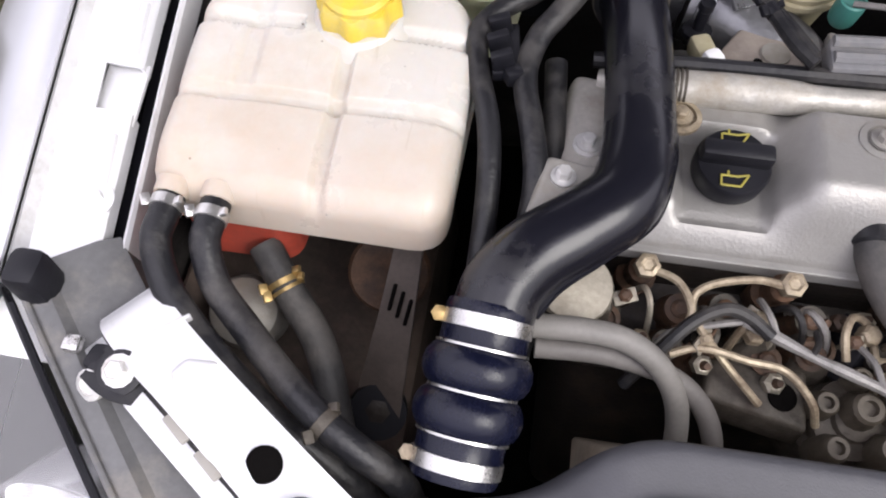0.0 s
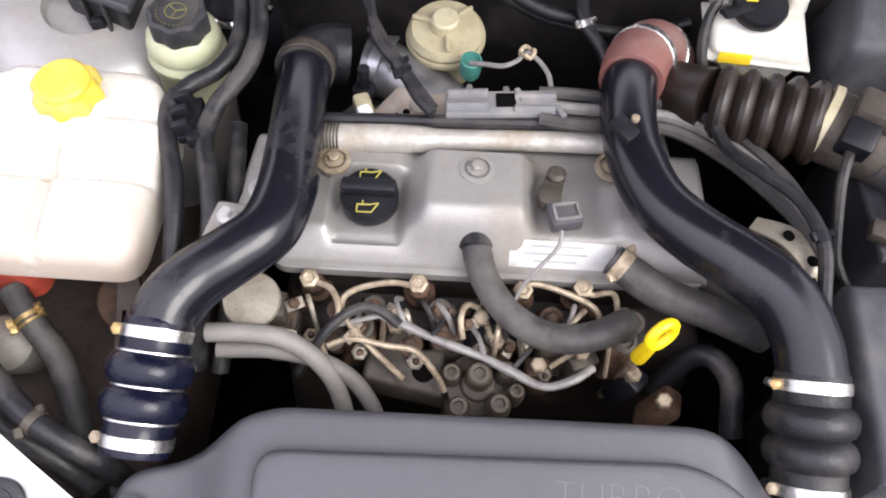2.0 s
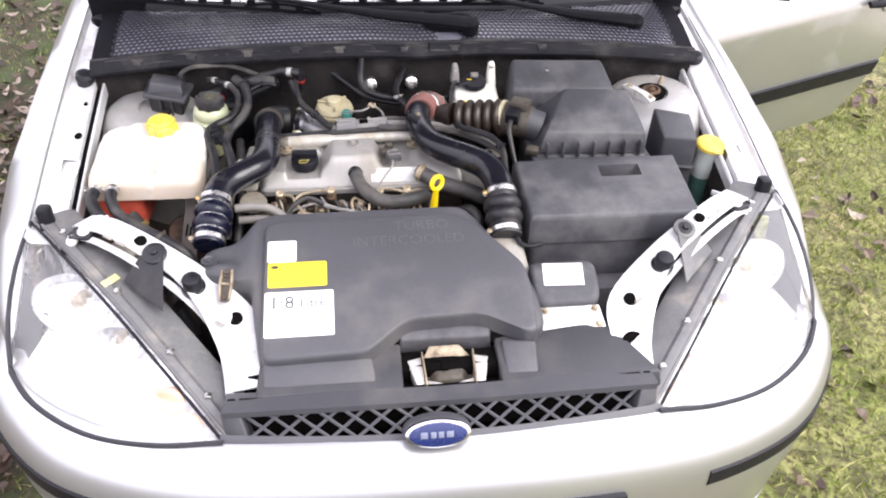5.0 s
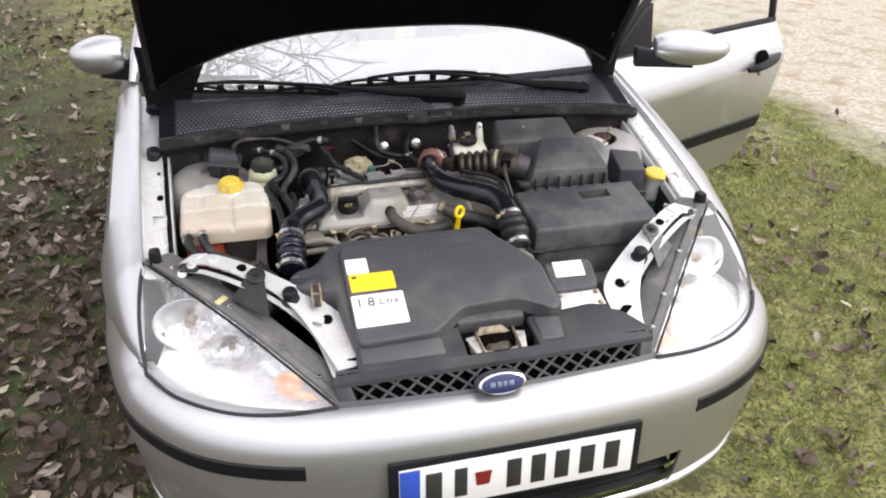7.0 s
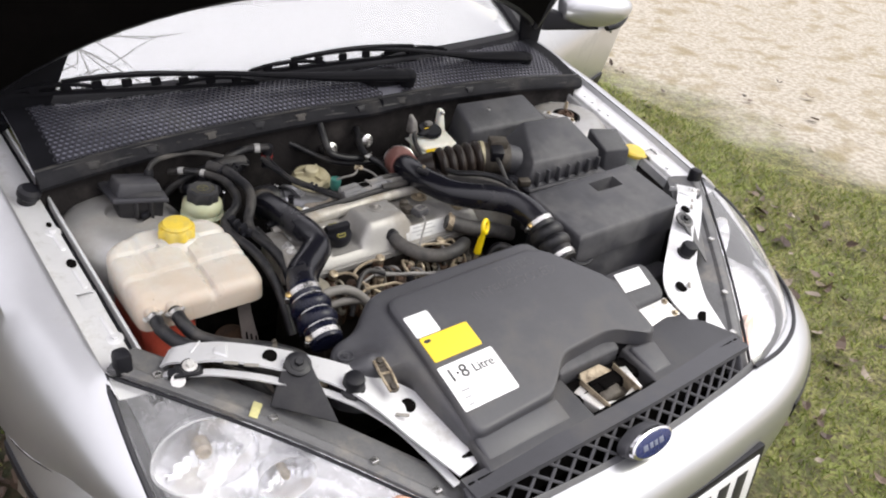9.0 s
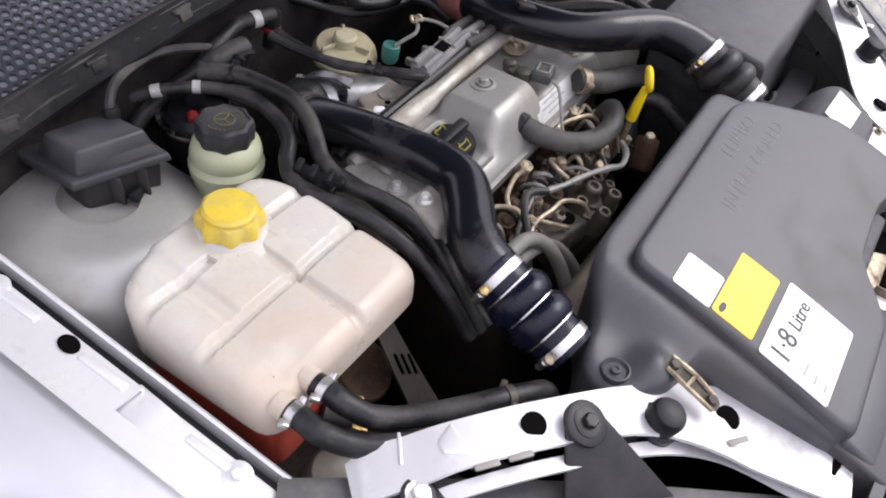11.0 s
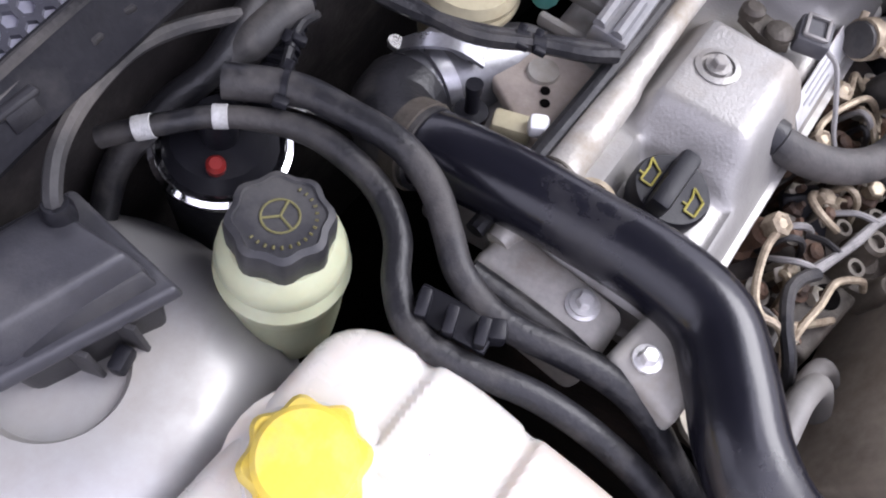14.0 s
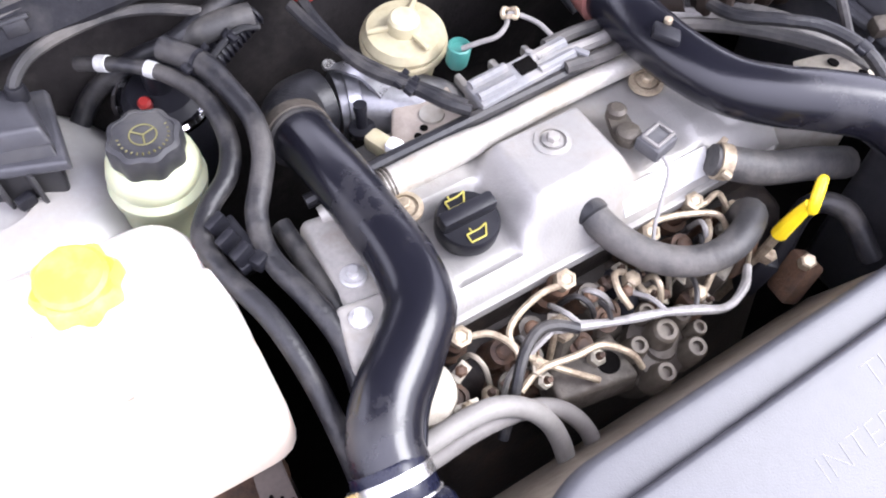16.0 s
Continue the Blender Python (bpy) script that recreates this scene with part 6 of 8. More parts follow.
    for a, c in (((-0.008, -0.004), (0.006, -0.004)), ((-0.008, -0.004), (-0.008, 0.004)), ((-0.008, 0.004), (0.004, 0.004)), ((0.004, 0.004), (0.012, 0.006)), ((0.006, -0.004), (0.012, 0.006)), ((-0.003, 0.004), (-0.003, 0.008))):
        tube(bm, [om @ Vector((*a, 0)), om @ Vector((*c, 0))], 0.0009, 5, 1)
    part("oil_mark", bm, yellow_ink, oc, "yellow oil-can mark")
for at in ((-0.13, 0.74, 0.803), (-0.271, 0.757, 0.783), (0.004, 0.766, 0.784), (0.06, 0.71, 0.775)):
    bm = lathe(B(), [(0.017, -0.002), (0.017, 0.0012), (0.0125, 0.0022), (0.0125, -0.001)], at, (0, 0, 1), 24)
    bolt(bm, (at[0], at[1], at[2] + 0.001), (0, 0, 1), 0.0065, 0.007)
    part("cover_bolt", bm, alu if at[0] == -0.13 else dull_steel, vc)
# sticker on the front slope
st_m = Matrix.Translation((-0.045, 0.6725, 0.7645)) @ pose(0, 0, 0, 58, 0, 0)
bm = box(B(), (0, 0, 0), (0.1, 0.029, 0.0012), 0.0003)
bmesh.ops.transform(bm, matrix=st_m, verts=bm.verts)
stk = part("sticker", bm, M("worn_paper_label", (0.6, 0.6, 0.585), 0.5, 0, 0.12, 40, dirt=(0.4, 0.37, 0.32), amount=0.35, dscale=30), vc, "worn white paper label")
for k, w in enumerate((0.05, 0.06, 0.04)):
    bm = box(B(), (-0.006, 0.009 - 0.008 * k, 0.001), (w, 0.002, 0.0006), 0)
    bmesh.ops.transform(bm, matrix=st_m, verts=bm.verts)
    part("label_bar", bm, grey_ink, stk, "unreadable grey print")
# sensor on the cover
bm = ribbon(B(), [(-0.052, 0.748, 0.789), (-0.056, 0.735, 0.79), (-0.06, 0.72, 0.79), (-0.058, 0.708, 0.792)], [0.016, 0.02, 0.022, 0.018], 0.007)
lathe(bm, [(0.0095, 0), (0.0095, 0.008), (0.006, 0.011)], (-0.053, 0.744, 0.79), (0, 0, 1), 12)
lathe(bm, [(0.011, -0.006), (0.011, 0.006), (0.008, 0.008)], (-0.06, 0.718, 0.792), (0, 0, 1), 14)
part("sensor", bm, grimy, vc, "dirty grey sensor")
plug = part("sensor_plug", box(B(), (-0.047, 0.696, 0.796), (0.03, 0.026, 0.015), 0.003, (0, 0, 12)), box_plastic, vc, "dark grey plug")
for dx, dy, w, h in ((0.0, 0.008, 0.024, 0.003), (0.0, -0.008, 0.024, 0.003), (-0.011, 0.0, 0.003, 0.017), (0.011, 0.0, 0.003, 0.017)):
    part("plug_latch", box(B(), (-0.046 + dx - 0.2 * dy, 0.6965 + dy + 0.2 * dx, 0.8045), (w, h, 0.003), 0.0006, (0, 0, 12)), loom, plug, "pale grey latch frame")

hose("thin_cable", [(-0.049, 0.682, 0.793), (-0.052, 0.668, 0.786), (-0.07, 0.652, 0.77), (-0.085, 0.637, 0.752), (-0.094, 0.615, 0.733)], 0.002, M("grey_cable_sleeve", (0.22, 0.21, 0.2), 0.5, 0, 0.2, 60), "thin grey sensor cable", "cable", seg=8)
# foil pipe behind the cover
hose("foil_pipe", [(-0.335, 0.79, 0.776), (-0.305, 0.787, 0.78), (-0.27, 0.785, 0.784), (-0.22, 0.785, 0.787), (-0.185, 0.785, 0.788), (-0.165, 0.786, 0.788), (-0.1, 0.788, 0.79), (-0.03, 0.789, 0.791), (0.04, 0.79, 0.788)], [0.009, 0.0135, 0.0145, 0.0145, 0.0135, 0.0112, 0.0105, 0.0105, 0.009], M("dull_cream_foil", (0.46, 0.44, 0.4), 0.5, 0.45, 0.2, 50, 0.5, 150, dirt=(0.3, 0.26, 0.2), amount=0.4, dscale=26), "bright foil-covered pipe along the valve cover", "pipe", seg=16)
foil_clip = thing("pipe_strap", (-0.27, 0.785, 0.77), "grey ribbed strap round the foil-covered pipe", "strap")
for k in range(5):
    part("strap_rib", lathe(B(), [(0.0145, -0.0012), (0.0156, -0.0009), (0.0156, 0.0009), (0.0145, 0.0012)], (-0.282 + 0.0034 * k, 0.7856, 0.7828 + 0.0003 * k), (1, -0.03, 0.08), 20), grimy, foil_clip)

# breather hose and inlet pipe
part("breather_boss", lathe(B(), [(0.02, -0.03), (0.0185, -0.006), (0.0175, 0.004), (0.0165, 0.008), (0.015, 0.01), (0.0125, 0.01)], (-0.129, 0.694, 0.77), (0.04, -1, -0.14), 24), alu, vc)
bh = hose("breather_hose", [(-0.129, 0.694, 0.769), (-0.127, 0.676, 0.766), (-0.117, 0.646, 0.757), (-0.096, 0.617, 0.75), (-0.068, 0.598, 0.748), (-0.038, 0.592, 0.75), (-0.01, 0.598, 0.752), (0.01, 0.61, 0.748), (0.018, 0.62, 0.73), (0.02, 0.625, 0.69)], 0.0142, dusty_rubber, "grey-black rubber breather hose off the valve cover", "hose")
part("end_collar", lathe(B(), [(0.0142, -0.009), (0.0165, -0.008), (0.0165, 0.006), (0.0142, 0.008)], (-0.1275, 0.681, 0.767), (0.05, -1, -0.2), 24), rubber, bh, "thicker moulded collar")
hose("inlet_pipe", [(0.0, 0.665, 0.775), (0.02, 0.652, 0.77), (0.05, 0.638, 0.76), (0.1, 0.626, 0.748), (0.15, 0.615, 0.73)], [0.015, 0.0165, 0.0165, 0.0165, 0.0165], dusty_rubber, "grey-black rubber inlet pipe", "hose", clips=((0.12, dull_steel, 0.006),))

# boost pipes
lp = thing("boost_pipe", (-0.4, 0.47, 0.74), "glossy black moulded boost pipe with a ribbed coupling hose", "pipe", "boost pipes")
part("pipe_body", tube(B(), [(-0.315, 0.875, 0.79), (-0.312, 0.85, 0.797), (-0.309, 0.8, 0.804), (-0.307, 0.745, 0.808), (-0.307, 0.695, 0.81), (-0.316, 0.655, 0.81), (-0.343, 0.628, 0.808), (-0.37, 0.606, 0.805), (-0.388, 0.582, 0.801), (-0.394, 0.558, 0.793)], [0.0272, 0.027, 0.0262, 0.0258, 0.0266, 0.0272, 0.0272, 0.0272, 0.0274, 0.0276], 24, 7), pipe_black, lp)
part("pipe_elbow", tube(B(), [(-0.315, 0.862, 0.794), (-0.313, 0.885, 0.788), (-0.298, 0.905, 0.78), (-0.275, 0.91, 0.775)], [0.03, 0.0305, 0.032, 0.033], 20, 5), rubber, lp, "rubber elbow")
for s in (0.3, 0.75):
    part("elbow_clip", lathe(B(), [(0.0305, -0.004), (0.0318, -0.0035), (0.0318, 0.0035), (0.0305, 0.004)], (-0.3145, 0.866 + 0.012 * s, 0.793 - 0.004 * s), (0.05, 1, -0.25), 28), grimy, lp, "steel band")
part("pipe_ridge", tube(B(), [(-0.2805, 0.72, 0.806), (-0.2815, 0.69, 0.806), (-0.293, 0.644, 0.805), (-0.3245, 0.611, 0.803), (-0.352, 0.586, 0.799), (-0.366, 0.566, 0.793)], 0.003, 6, 5), pipe_black, lp)
bellows(lp, (-0.3945, 0.568, 0.797), (-0.404, 0.464, 0.753), 0.0298, 2, "ribbed blue-black rubber coupling")
part("fixing_tab", hexa(B(), [(-0.405, 0.545, 0.75), (-0.37, 0.54, 0.75), (-0.37, 0.545, 0.75), (-0.405, 0.55, 0.75)], [(-0.4, 0.548, 0.765), (-0.375, 0.545, 0.765), (-0.375, 0.55, 0.765), (-0.4, 0.552, 0.765)], 0.001), dull_steel, lp)

rp = thing("boost_pipe", (0.145, 0.46, 0.74), "glossy black boost pipe from the turbo with a ribbed coupling", "pipe", "boost pipes")
part("pipe_body", tube(B(), [(0.03, 0.878, 0.81), (0.018, 0.835, 0.82), (0.014, 0.79, 0.823), (0.018, 0.745, 0.823), (0.035, 0.7, 0.821), (0.065, 0.668, 0.82), (0.1, 0.643, 0.818), (0.134, 0.614, 0.814), (0.151, 0.58, 0.805), (0.156, 0.546, 0.794)], [0.028, 0.0278, 0.027, 0.0268, 0.0268, 0.0275, 0.028, 0.0282, 0.0285, 0.0288], 22, 7), pipe_black, rp)
part("turbo_hose", tube(B(), [(0.022, 0.85, 0.816), (0.034, 0.885, 0.81), (0.055, 0.915, 0.795), (0.075, 0.925, 0.77)], [0.033, 0.035, 0.036, 0.035], 22, 5), pink_hose, rp, "faded pink silicone elbow")
for c in (((0.04, 0.895, 0.806), (0.5, 0.8, -0.25)), ((0.062, 0.918, 0.788), (0.5, 0.4, -0.6))):
    part("hose_clamp", lathe(B(), [(0.0355, -0.005), (0.0368, -0.004), (0.0368, 0.004), (0.0355, 0.005)], *c, 28), steel, rp, "bright steel clamp")
bellows(rp, (0.156, 0.553, 0.796), (0.154, 0.457, 0.747), 0.031, 2, "ribbed black rubber coupling", rubber, False)

# intercooler cover
def cov_z(x, y):
    t = y - 0.199
    return 0.715 + 0.4 * t - 0.28 * t * t


ic = thing("engine_cover", (-0.06, 0.34, 0.66), "dark grey plastic intercooler cover with raised lettering and labels", "engine cover")
shell = dense(rounded(V2((-0.41, 0.452), (-0.36, 0.462), (-0.315, 0.49), (-0.285, 0.5), (0.06, 0.502), (0.1, 0.49), (0.185, 0.395), (0.187, 0.245), (0.165, 0.225), (0.11, 0.262), (-0.06, 0.265), (-0.11, 0.228), (-0.135, 0.205), (-0.3, 0.195), (-0.315, 0.3), (-0.32, 0.358), (-0.39, 0.37), (-0.425, 0.405)), 0.022), 0.01)


def shell_z(x, y):
    base = cov_z(x, y) - 0.012
    left = smooth01(-0.385, -0.305, x)
    right = 1 - smooth01(0.1, 0.19, x + (y - 0.4) * 0.4)
    low = 0.721 + 0.03 * (1 - left)
    return low + (base - low) * left * right + 0.008 * (1 - left) * smooth01(0.42, 0.46, y) + 0.016 * math.exp(-((x + 0.368) / 0.02) ** 2 - ((y - 0.39) / 0.018) ** 2)


part("cover_shell", pillow(B(), shell, shell_z, 0.66, 0.014, 30), cover_plastic, ic)
inner = dense(rounded(V2((-0.295, 0.462), (0.045, 0.468), (0.08, 0.452), (0.168, 0.345), (0.17, 0.222), (0.15, 0.216), (0.1, 0.244), (0.06, 0.255), (-0.055, 0.25), (-0.1, 0.215), (-0.125, 0.198), (-0.297, 0.193)), 0.022), 0.008)
part("cover_panel", pillow(B(), inner, lambda x, y: cov_z(x, y) + 0.003, lambda x, y: cov_z(x, y) - 0.03, 0.008, 24), cover_plastic, ic)
part("cover_front", hexa(B(), [(-0.3, 0.165, 0.64), (-0.115, 0.165, 0.64), (-0.115, 0.22, 0.64), (-0.3, 0.22, 0.64)], [(-0.295, 0.16, 0.685), (-0.11, 0.16, 0.685), (-0.115, 0.2, 0.705), (-0.295, 0.2, 0.705)], 0.006), cover_plastic, ic)
part("cover_front", hexa(B(), [(0.105, 0.165, 0.64), (0.165, 0.165, 0.64), (0.165, 0.24, 0.64), (0.105, 0.24, 0.64)], [(0.105, 0.16, 0.685), (0.16, 0.16, 0.685), (0.165, 0.215, 0.705), (0.105, 0.225, 0.705)], 0.006), cover_plastic, ic)
part("cover_back", hexa(B(), [(-0.315, 0.5, 0.62), (0.09, 0.5, 0.62), (0.09, 0.545, 0.62), (-0.315, 0.545, 0.62)], [(-0.305, 0.48, 0.76), (0.08, 0.48, 0.766), (0.08, 0.502, 0.762), (-0.305, 0.498, 0.755)], 0.004), M("dusty_brown_plastic", (0.36, 0.31, 0.24), 0.6, 0, 0.25, 14, 0.1, 300, dirt=(0.17, 0.135, 0.1), amount=0.35, dscale=9), ic, "dust-covered back wall")
part("plenum", hexa(B(), [(0.1, 0.4, 0.66), (0.195, 0.4, 0.66), (0.19, 0.48, 0.66), (0.1, 0.48, 0.66)], [(0.11, 0.345, 0.715), (0.193, 0.335, 0.705), (0.188, 0.475, 0.745), (0.105, 0.475, 0.75)], 0.016), pale_plastic, ic, "pale grey plastic outlet")
part("shell_screw", lathe(B(), [(0.0145, -0.006), (0.0145, 0.0012), (0.0128, 0.0016), (0.0105, -0.002), (0.005, -0.002), (0.005, 0.0018), (0.003, 0.002), (0.0022, 0.0005)], (-0.397, 0.418, 0.755), (0, 0, 1), 24), cover_plastic, ic, "round recessed screw")
SA, SB = Vector((-0.361, 0.374, 0.757)), Vector((-0.363, 0.329, 0.738))
sd_ = Vector((1.0, 0.05, 0.0))
strap = part("panel_bracket", ribbon(B(), [SA - (SB - SA) * 0.12, SA.lerp(SB, 0.5), SB + (SB - SA) * 0.12], [0.016, 0.018, 0.014], 0.002), grimy, ic, "zinc-plated fixing strap")
for k in (-1, 1):
    part("strap_rail", tube(B(), [SA - (SB - SA) * 0.1 + sd_ * 0.008 * k + Vector((0, 0, 0.002)), SA.lerp(SB, 0.5) + sd_ * 0.01 * k + Vector((0, 0, 0.004)), SB + (SB - SA) * 0.1 + sd_ * 0.0075 * k + Vector((0, 0, 0.002))], 0.0026, 6, 3), dull_steel, strap)
part("strap_rail", tube(B(), [SA.lerp(SB, 0.42) - sd_ * 0.009 + Vector((0, 0, 0.003)), SA.lerp(SB, 0.5) + sd_ * 0.009 + Vector((0, 0, 0.003))], 0.0022, 6, 1), dull_steel, strap)
for p in (SA, SB):
    part("strap_bolt", bolt(B(), p + Vector((0, 0, 0.001)), (0, -0.25, 1), 0.0065, 0.006), grimy, strap)


def on_cover(x, y, turn=0):
    """A frame that lies on the cover's panel."""
    dz = (cov_z(x, y + 0.02) - cov_z(x, y - 0.02)) / 0.04
    return Matrix.Translation((x, y, cov_z(x, y) + 0.004)) @ pose(0, 0, 0, math.degrees(math.atan(dz)), 0, turn)


def label_on(x, y, w, h, mat, text):
    bm = dense(rounded(V2((-w / 2, -h / 2), (w / 2, -h / 2), (w / 2, h / 2), (-w / 2, h / 2)), 0.004), 0.012)
    b2 = B()
    pillow(b2, [p + Vector((x, y)) for p in bm], lambda a, c: cov_z(a, c) + 0.0042, lambda a, c: cov_z(a, c) + 0.0028, 0.0004, 8)
    return part("label", b2, mat, ic, text)


label_on(-0.264, 0.393, 0.05, 0.044, white_label, "small white label")
yl = label_on(-0.237, 0.345, 0.101, 0.048, yellow_label, "yellow label")
big = label_on(-0.234, 0.271, 0.116, 0.081, white_label, "white label reading 1·8 Litre")
words("label_text", "1·8", 0.034, on_cover(-0.263, 0.29) @ pose(0, 0, 0.0006), ink, big, "black lettering")
words("label_text", "Litre", 0.023, on_cover(-0.211, 0.2885) @ pose(0, 0, 0.0006), ink, big, "black lettering")
for k, w in enumerate((0.018, 0.012, 0.01)):
    bm = box(B(), (0, 0, 0), (w, 0.003, 0.0005), 0)
    bmesh.ops.transform(bm, matrix=on_cover(-0.278 + w / 2, 0.262 - 0.012 * k) @ pose(0, 0, 0.0006), verts=bm.verts)
    part("label_bar", bm, grey_ink, big, "unreadable grey print")
bm = lathe(B(), [(0.007, 0), (0.007, 0.0006)], (0, 0, 0), (0, 0, 1), 16)
bmesh.ops.transform(bm, matrix=on_cover(-0.276, 0.36) @ pose(0, 0, 0.0004) @ Matrix.Diagonal((1, 0.5, 1, 1)), verts=bm.verts)
part("label_mark", bm, ink, yl, "small dark oval")
# Cover plastic; the letters' lit look is put into a paler grey.
for text, x, y, sz in (("TURBO", -0.013, 0.438, 0.031), ("INTERCOOLED", -0.038, 0.406, 0.03)):
    words("raised_letters", text, sz, on_cover(x, y) @ pose(0, 0, -0.0012), M("lit_raised_plastic", (0.12, 0.12, 0.125), 0.36, 0, 0.1, 12, 0.1, 700) if text == "TURBO" else bpy.data.materials["lit_raised_plastic"], ic, "raised lettering, paler than the cover for its lit look", 0.0006, thin=-0.0011)

# slam panel top with latch
radiator_plastic = M("radiator_cover_plastic", (0.032, 0.032, 0.037), 0.5, 0, 0.2, 14, 0.15, 700, dirt=(0.07, 0.066, 0.062), amount=0.35, dscale=7)
sl = thing("radiator_cover", (0, 0.2, 0.62), "black plastic radiator cover with the bonnet latch in a recess", "radiator cover")
part("cover_plate", hexa(B(), [(-0.31, 0.13, 0.63), (-0.07, 0.13, 0.63), (-0.07, 0.25, 0.63), (-0.3, 0.22, 0.63)], [(-0.305, 0.145, 0.682), (-0.067, 0.145, 0.682), (-0.067, 0.235, 0.698), (-0.3, 0.21, 0.698)], 0.005), radiator_plastic, sl)
part("cover_plate", hexa(B(), [(0.1, 0.13, 0.63), (0.375, 0.13, 0.63), (0.3, 0.27, 0.63), (0.1, 0.25, 0.63)], [(0.095, 0.145, 0.682), (0.37, 0.15, 0.68), (0.305, 0.27, 0.692), (0.095, 0.235, 0.698)], 0.005), radiator_plastic, sl)
# The recess gets its shade from a near-black floor box.
part("recess", box(B(), (0.012, 0.19, 0.642), (0.19, 0.11, 0.02), 0.003), dark, sl, "latch recess floor coloured near-black for shade")
lt = part("latch_plate", box(B(), (0.012, 0.19, 0.66), (0.1, 0.06, 0.005), 0.002, (6, 0, 0)), grimy, sl, "dirty latch plate")
for s in (-1, 1):
    cx = lambda d: 0.012 + s * d
    part("latch_bracket", hexa(B(), [(cx(0.055), 0.147, 0.655), (cx(0.042), 0.147, 0.655), (cx(0.045), 0.215, 0.66), (cx(0.07), 0.208, 0.66)], [(cx(0.055), 0.147, 0.677), (cx(0.042), 0.147, 0.677), (cx(0.045), 0.215, 0.681), (cx(0.07), 0.208, 0.681)], 0.002), pale_zinc, lt, "bright zinc bracket")
    part("bracket_flange", hexa(B(), [(cx(0.042), 0.148, 0.66), (cx(0.0395), 0.148, 0.66), (cx(0.0425), 0.218, 0.66), (cx(0.045), 0.218, 0.66)], [(cx(0.042), 0.148, 0.685), (cx(0.0395), 0.148, 0.685), (cx(0.0425), 0.218, 0.692), (cx(0.045), 0.218, 0.692)], 0.0008), dull_steel, lt)
    part("latch_lip", hexa(B(), [(cx(0.039), 0.146, 0.658), (cx(0.007), 0.146, 0.658), (cx(0.013), 0.158, 0.66), (cx(0.039), 0.165, 0.66)], [(cx(0.039), 0.146, 0.674), (cx(0.007), 0.146, 0.674), (cx(0.013), 0.158, 0.675), (cx(0.039), 0.165, 0.676)], 0.001), pale_zinc, lt, "bright zinc lip")
part("latch_arch", hexa(B(), [(-0.03, 0.212, 0.66), (0.052, 0.212, 0.66), (0.034, 0.236, 0.664), (-0.018, 0.236, 0.664)], [(-0.03, 0.212, 0.68), (0.052, 0.212, 0.68), (0.034, 0.234, 0.688), (-0.018, 0.234, 0.688)], 0.002), dull_steel, lt, "dull zinc arch")
part("latch_claw", hexa(B(), [(-0.02, 0.166, 0.66), (0.042, 0.166, 0.66), (0.05, 0.2, 0.664), (-0.024, 0.2, 0.664)], [(-0.006, 0.17, 0.67), (0.03, 0.172, 0.672), (0.04, 0.198, 0.679), (-0.016, 0.196, 0.676)], 0.004), grimy, lt, "dirty brown latch claw")
# T of raised near-black blocks, coloured as the striker slot's shade.
bm = box(B(), (0.004, 0.207, 0.68), (0.042, 0.009, 0.006), 0.001)
box(bm, (0.005, 0.195, 0.679), (0.011, 0.022, 0.006), 0.001)
part("latch_slot_shade", bm, dark, lt, "near-black blocks for the shade of the striker slot")
part("latch_hood", hexa(B(), [(-0.072, 0.238, 0.66), (0.094, 0.238, 0.66), (0.094, 0.262, 0.66), (-0.072, 0.262, 0.66)], [(-0.066, 0.236, 0.703), (0.088, 0.234, 0.703), (0.09, 0.258, 0.712), (-0.068, 0.258, 0.712)], 0.005), box_plastic, sl, "black inner wall")

# small box with a label beside the cover
sb = thing("relay_box", (0.25, 0.34, 0.62), "small black box with a white label on a bright metal plate", "relay box")
def relay_z(x, y):
    return 0.716 + 0.5 * (y - 0.288) - 1.9 * max(0, y - 0.34) ** 2 / 0.1


part("box_body", pillow(B(), dense(rounded(V2((0.18, 0.283), (0.304, 0.283), (0.304, 0.365), (0.276, 0.412), (0.214, 0.414), (0.18, 0.37)), 0.03), 0.008), relay_z, 0.63, 0.01, 14), box_plastic, sb)
bm = box(B(), (0, 0, 0), (0.074, 0.044, 0.0012), 0.0004)
bmesh.ops.transform(bm, matrix=Matrix.Translation((0.239, 0.333, 0.7405)) @ pose(0, 0, 0, 26, 0, -3), verts=bm.verts)
part("label", bm, white_label, sb, "white label")
part("steel_plate", hexa(B(), [(0.182, 0.239, 0.67), (0.302, 0.239, 0.67), (0.298, 0.284, 0.69), (0.186, 0.284, 0.69)], [(0.182, 0.24, 0.69), (0.302, 0.24, 0.69), (0.298, 0.285, 0.706), (0.186, 0.285, 0.706)], 0.002), pale_zinc, sb, "bright bare metal plate")
for x in (0.196, 0.288):
    part("plate_stud", bolt(B(), (x, 0.277, 0.703), (0, -0.4, 1), 0.0045, 0.006), dull_steel, sb)
part("front_step", hexa(B(), [(0.186, 0.225, 0.63), (0.302, 0.225, 0.63), (0.302, 0.285, 0.63), (0.186, 0.285, 0.63)], [(0.187, 0.236, 0.672), (0.3, 0.236, 0.672), (0.301, 0.281, 0.692), (0.186, 0.281, 0.692)], 0.004), box_plastic, sb)
part("step_bolt", bolt(B(), (0.29, 0.248, 0.692), (0, -0.5, 1), 0.005, 0.006), dull_steel, sb)

sb.location.y += 0.011

# battery box
bb = thing("battery_box", (0.36, 0.54, 0.5), "large black plastic battery box with a lifting recess in its lid", "battery box")
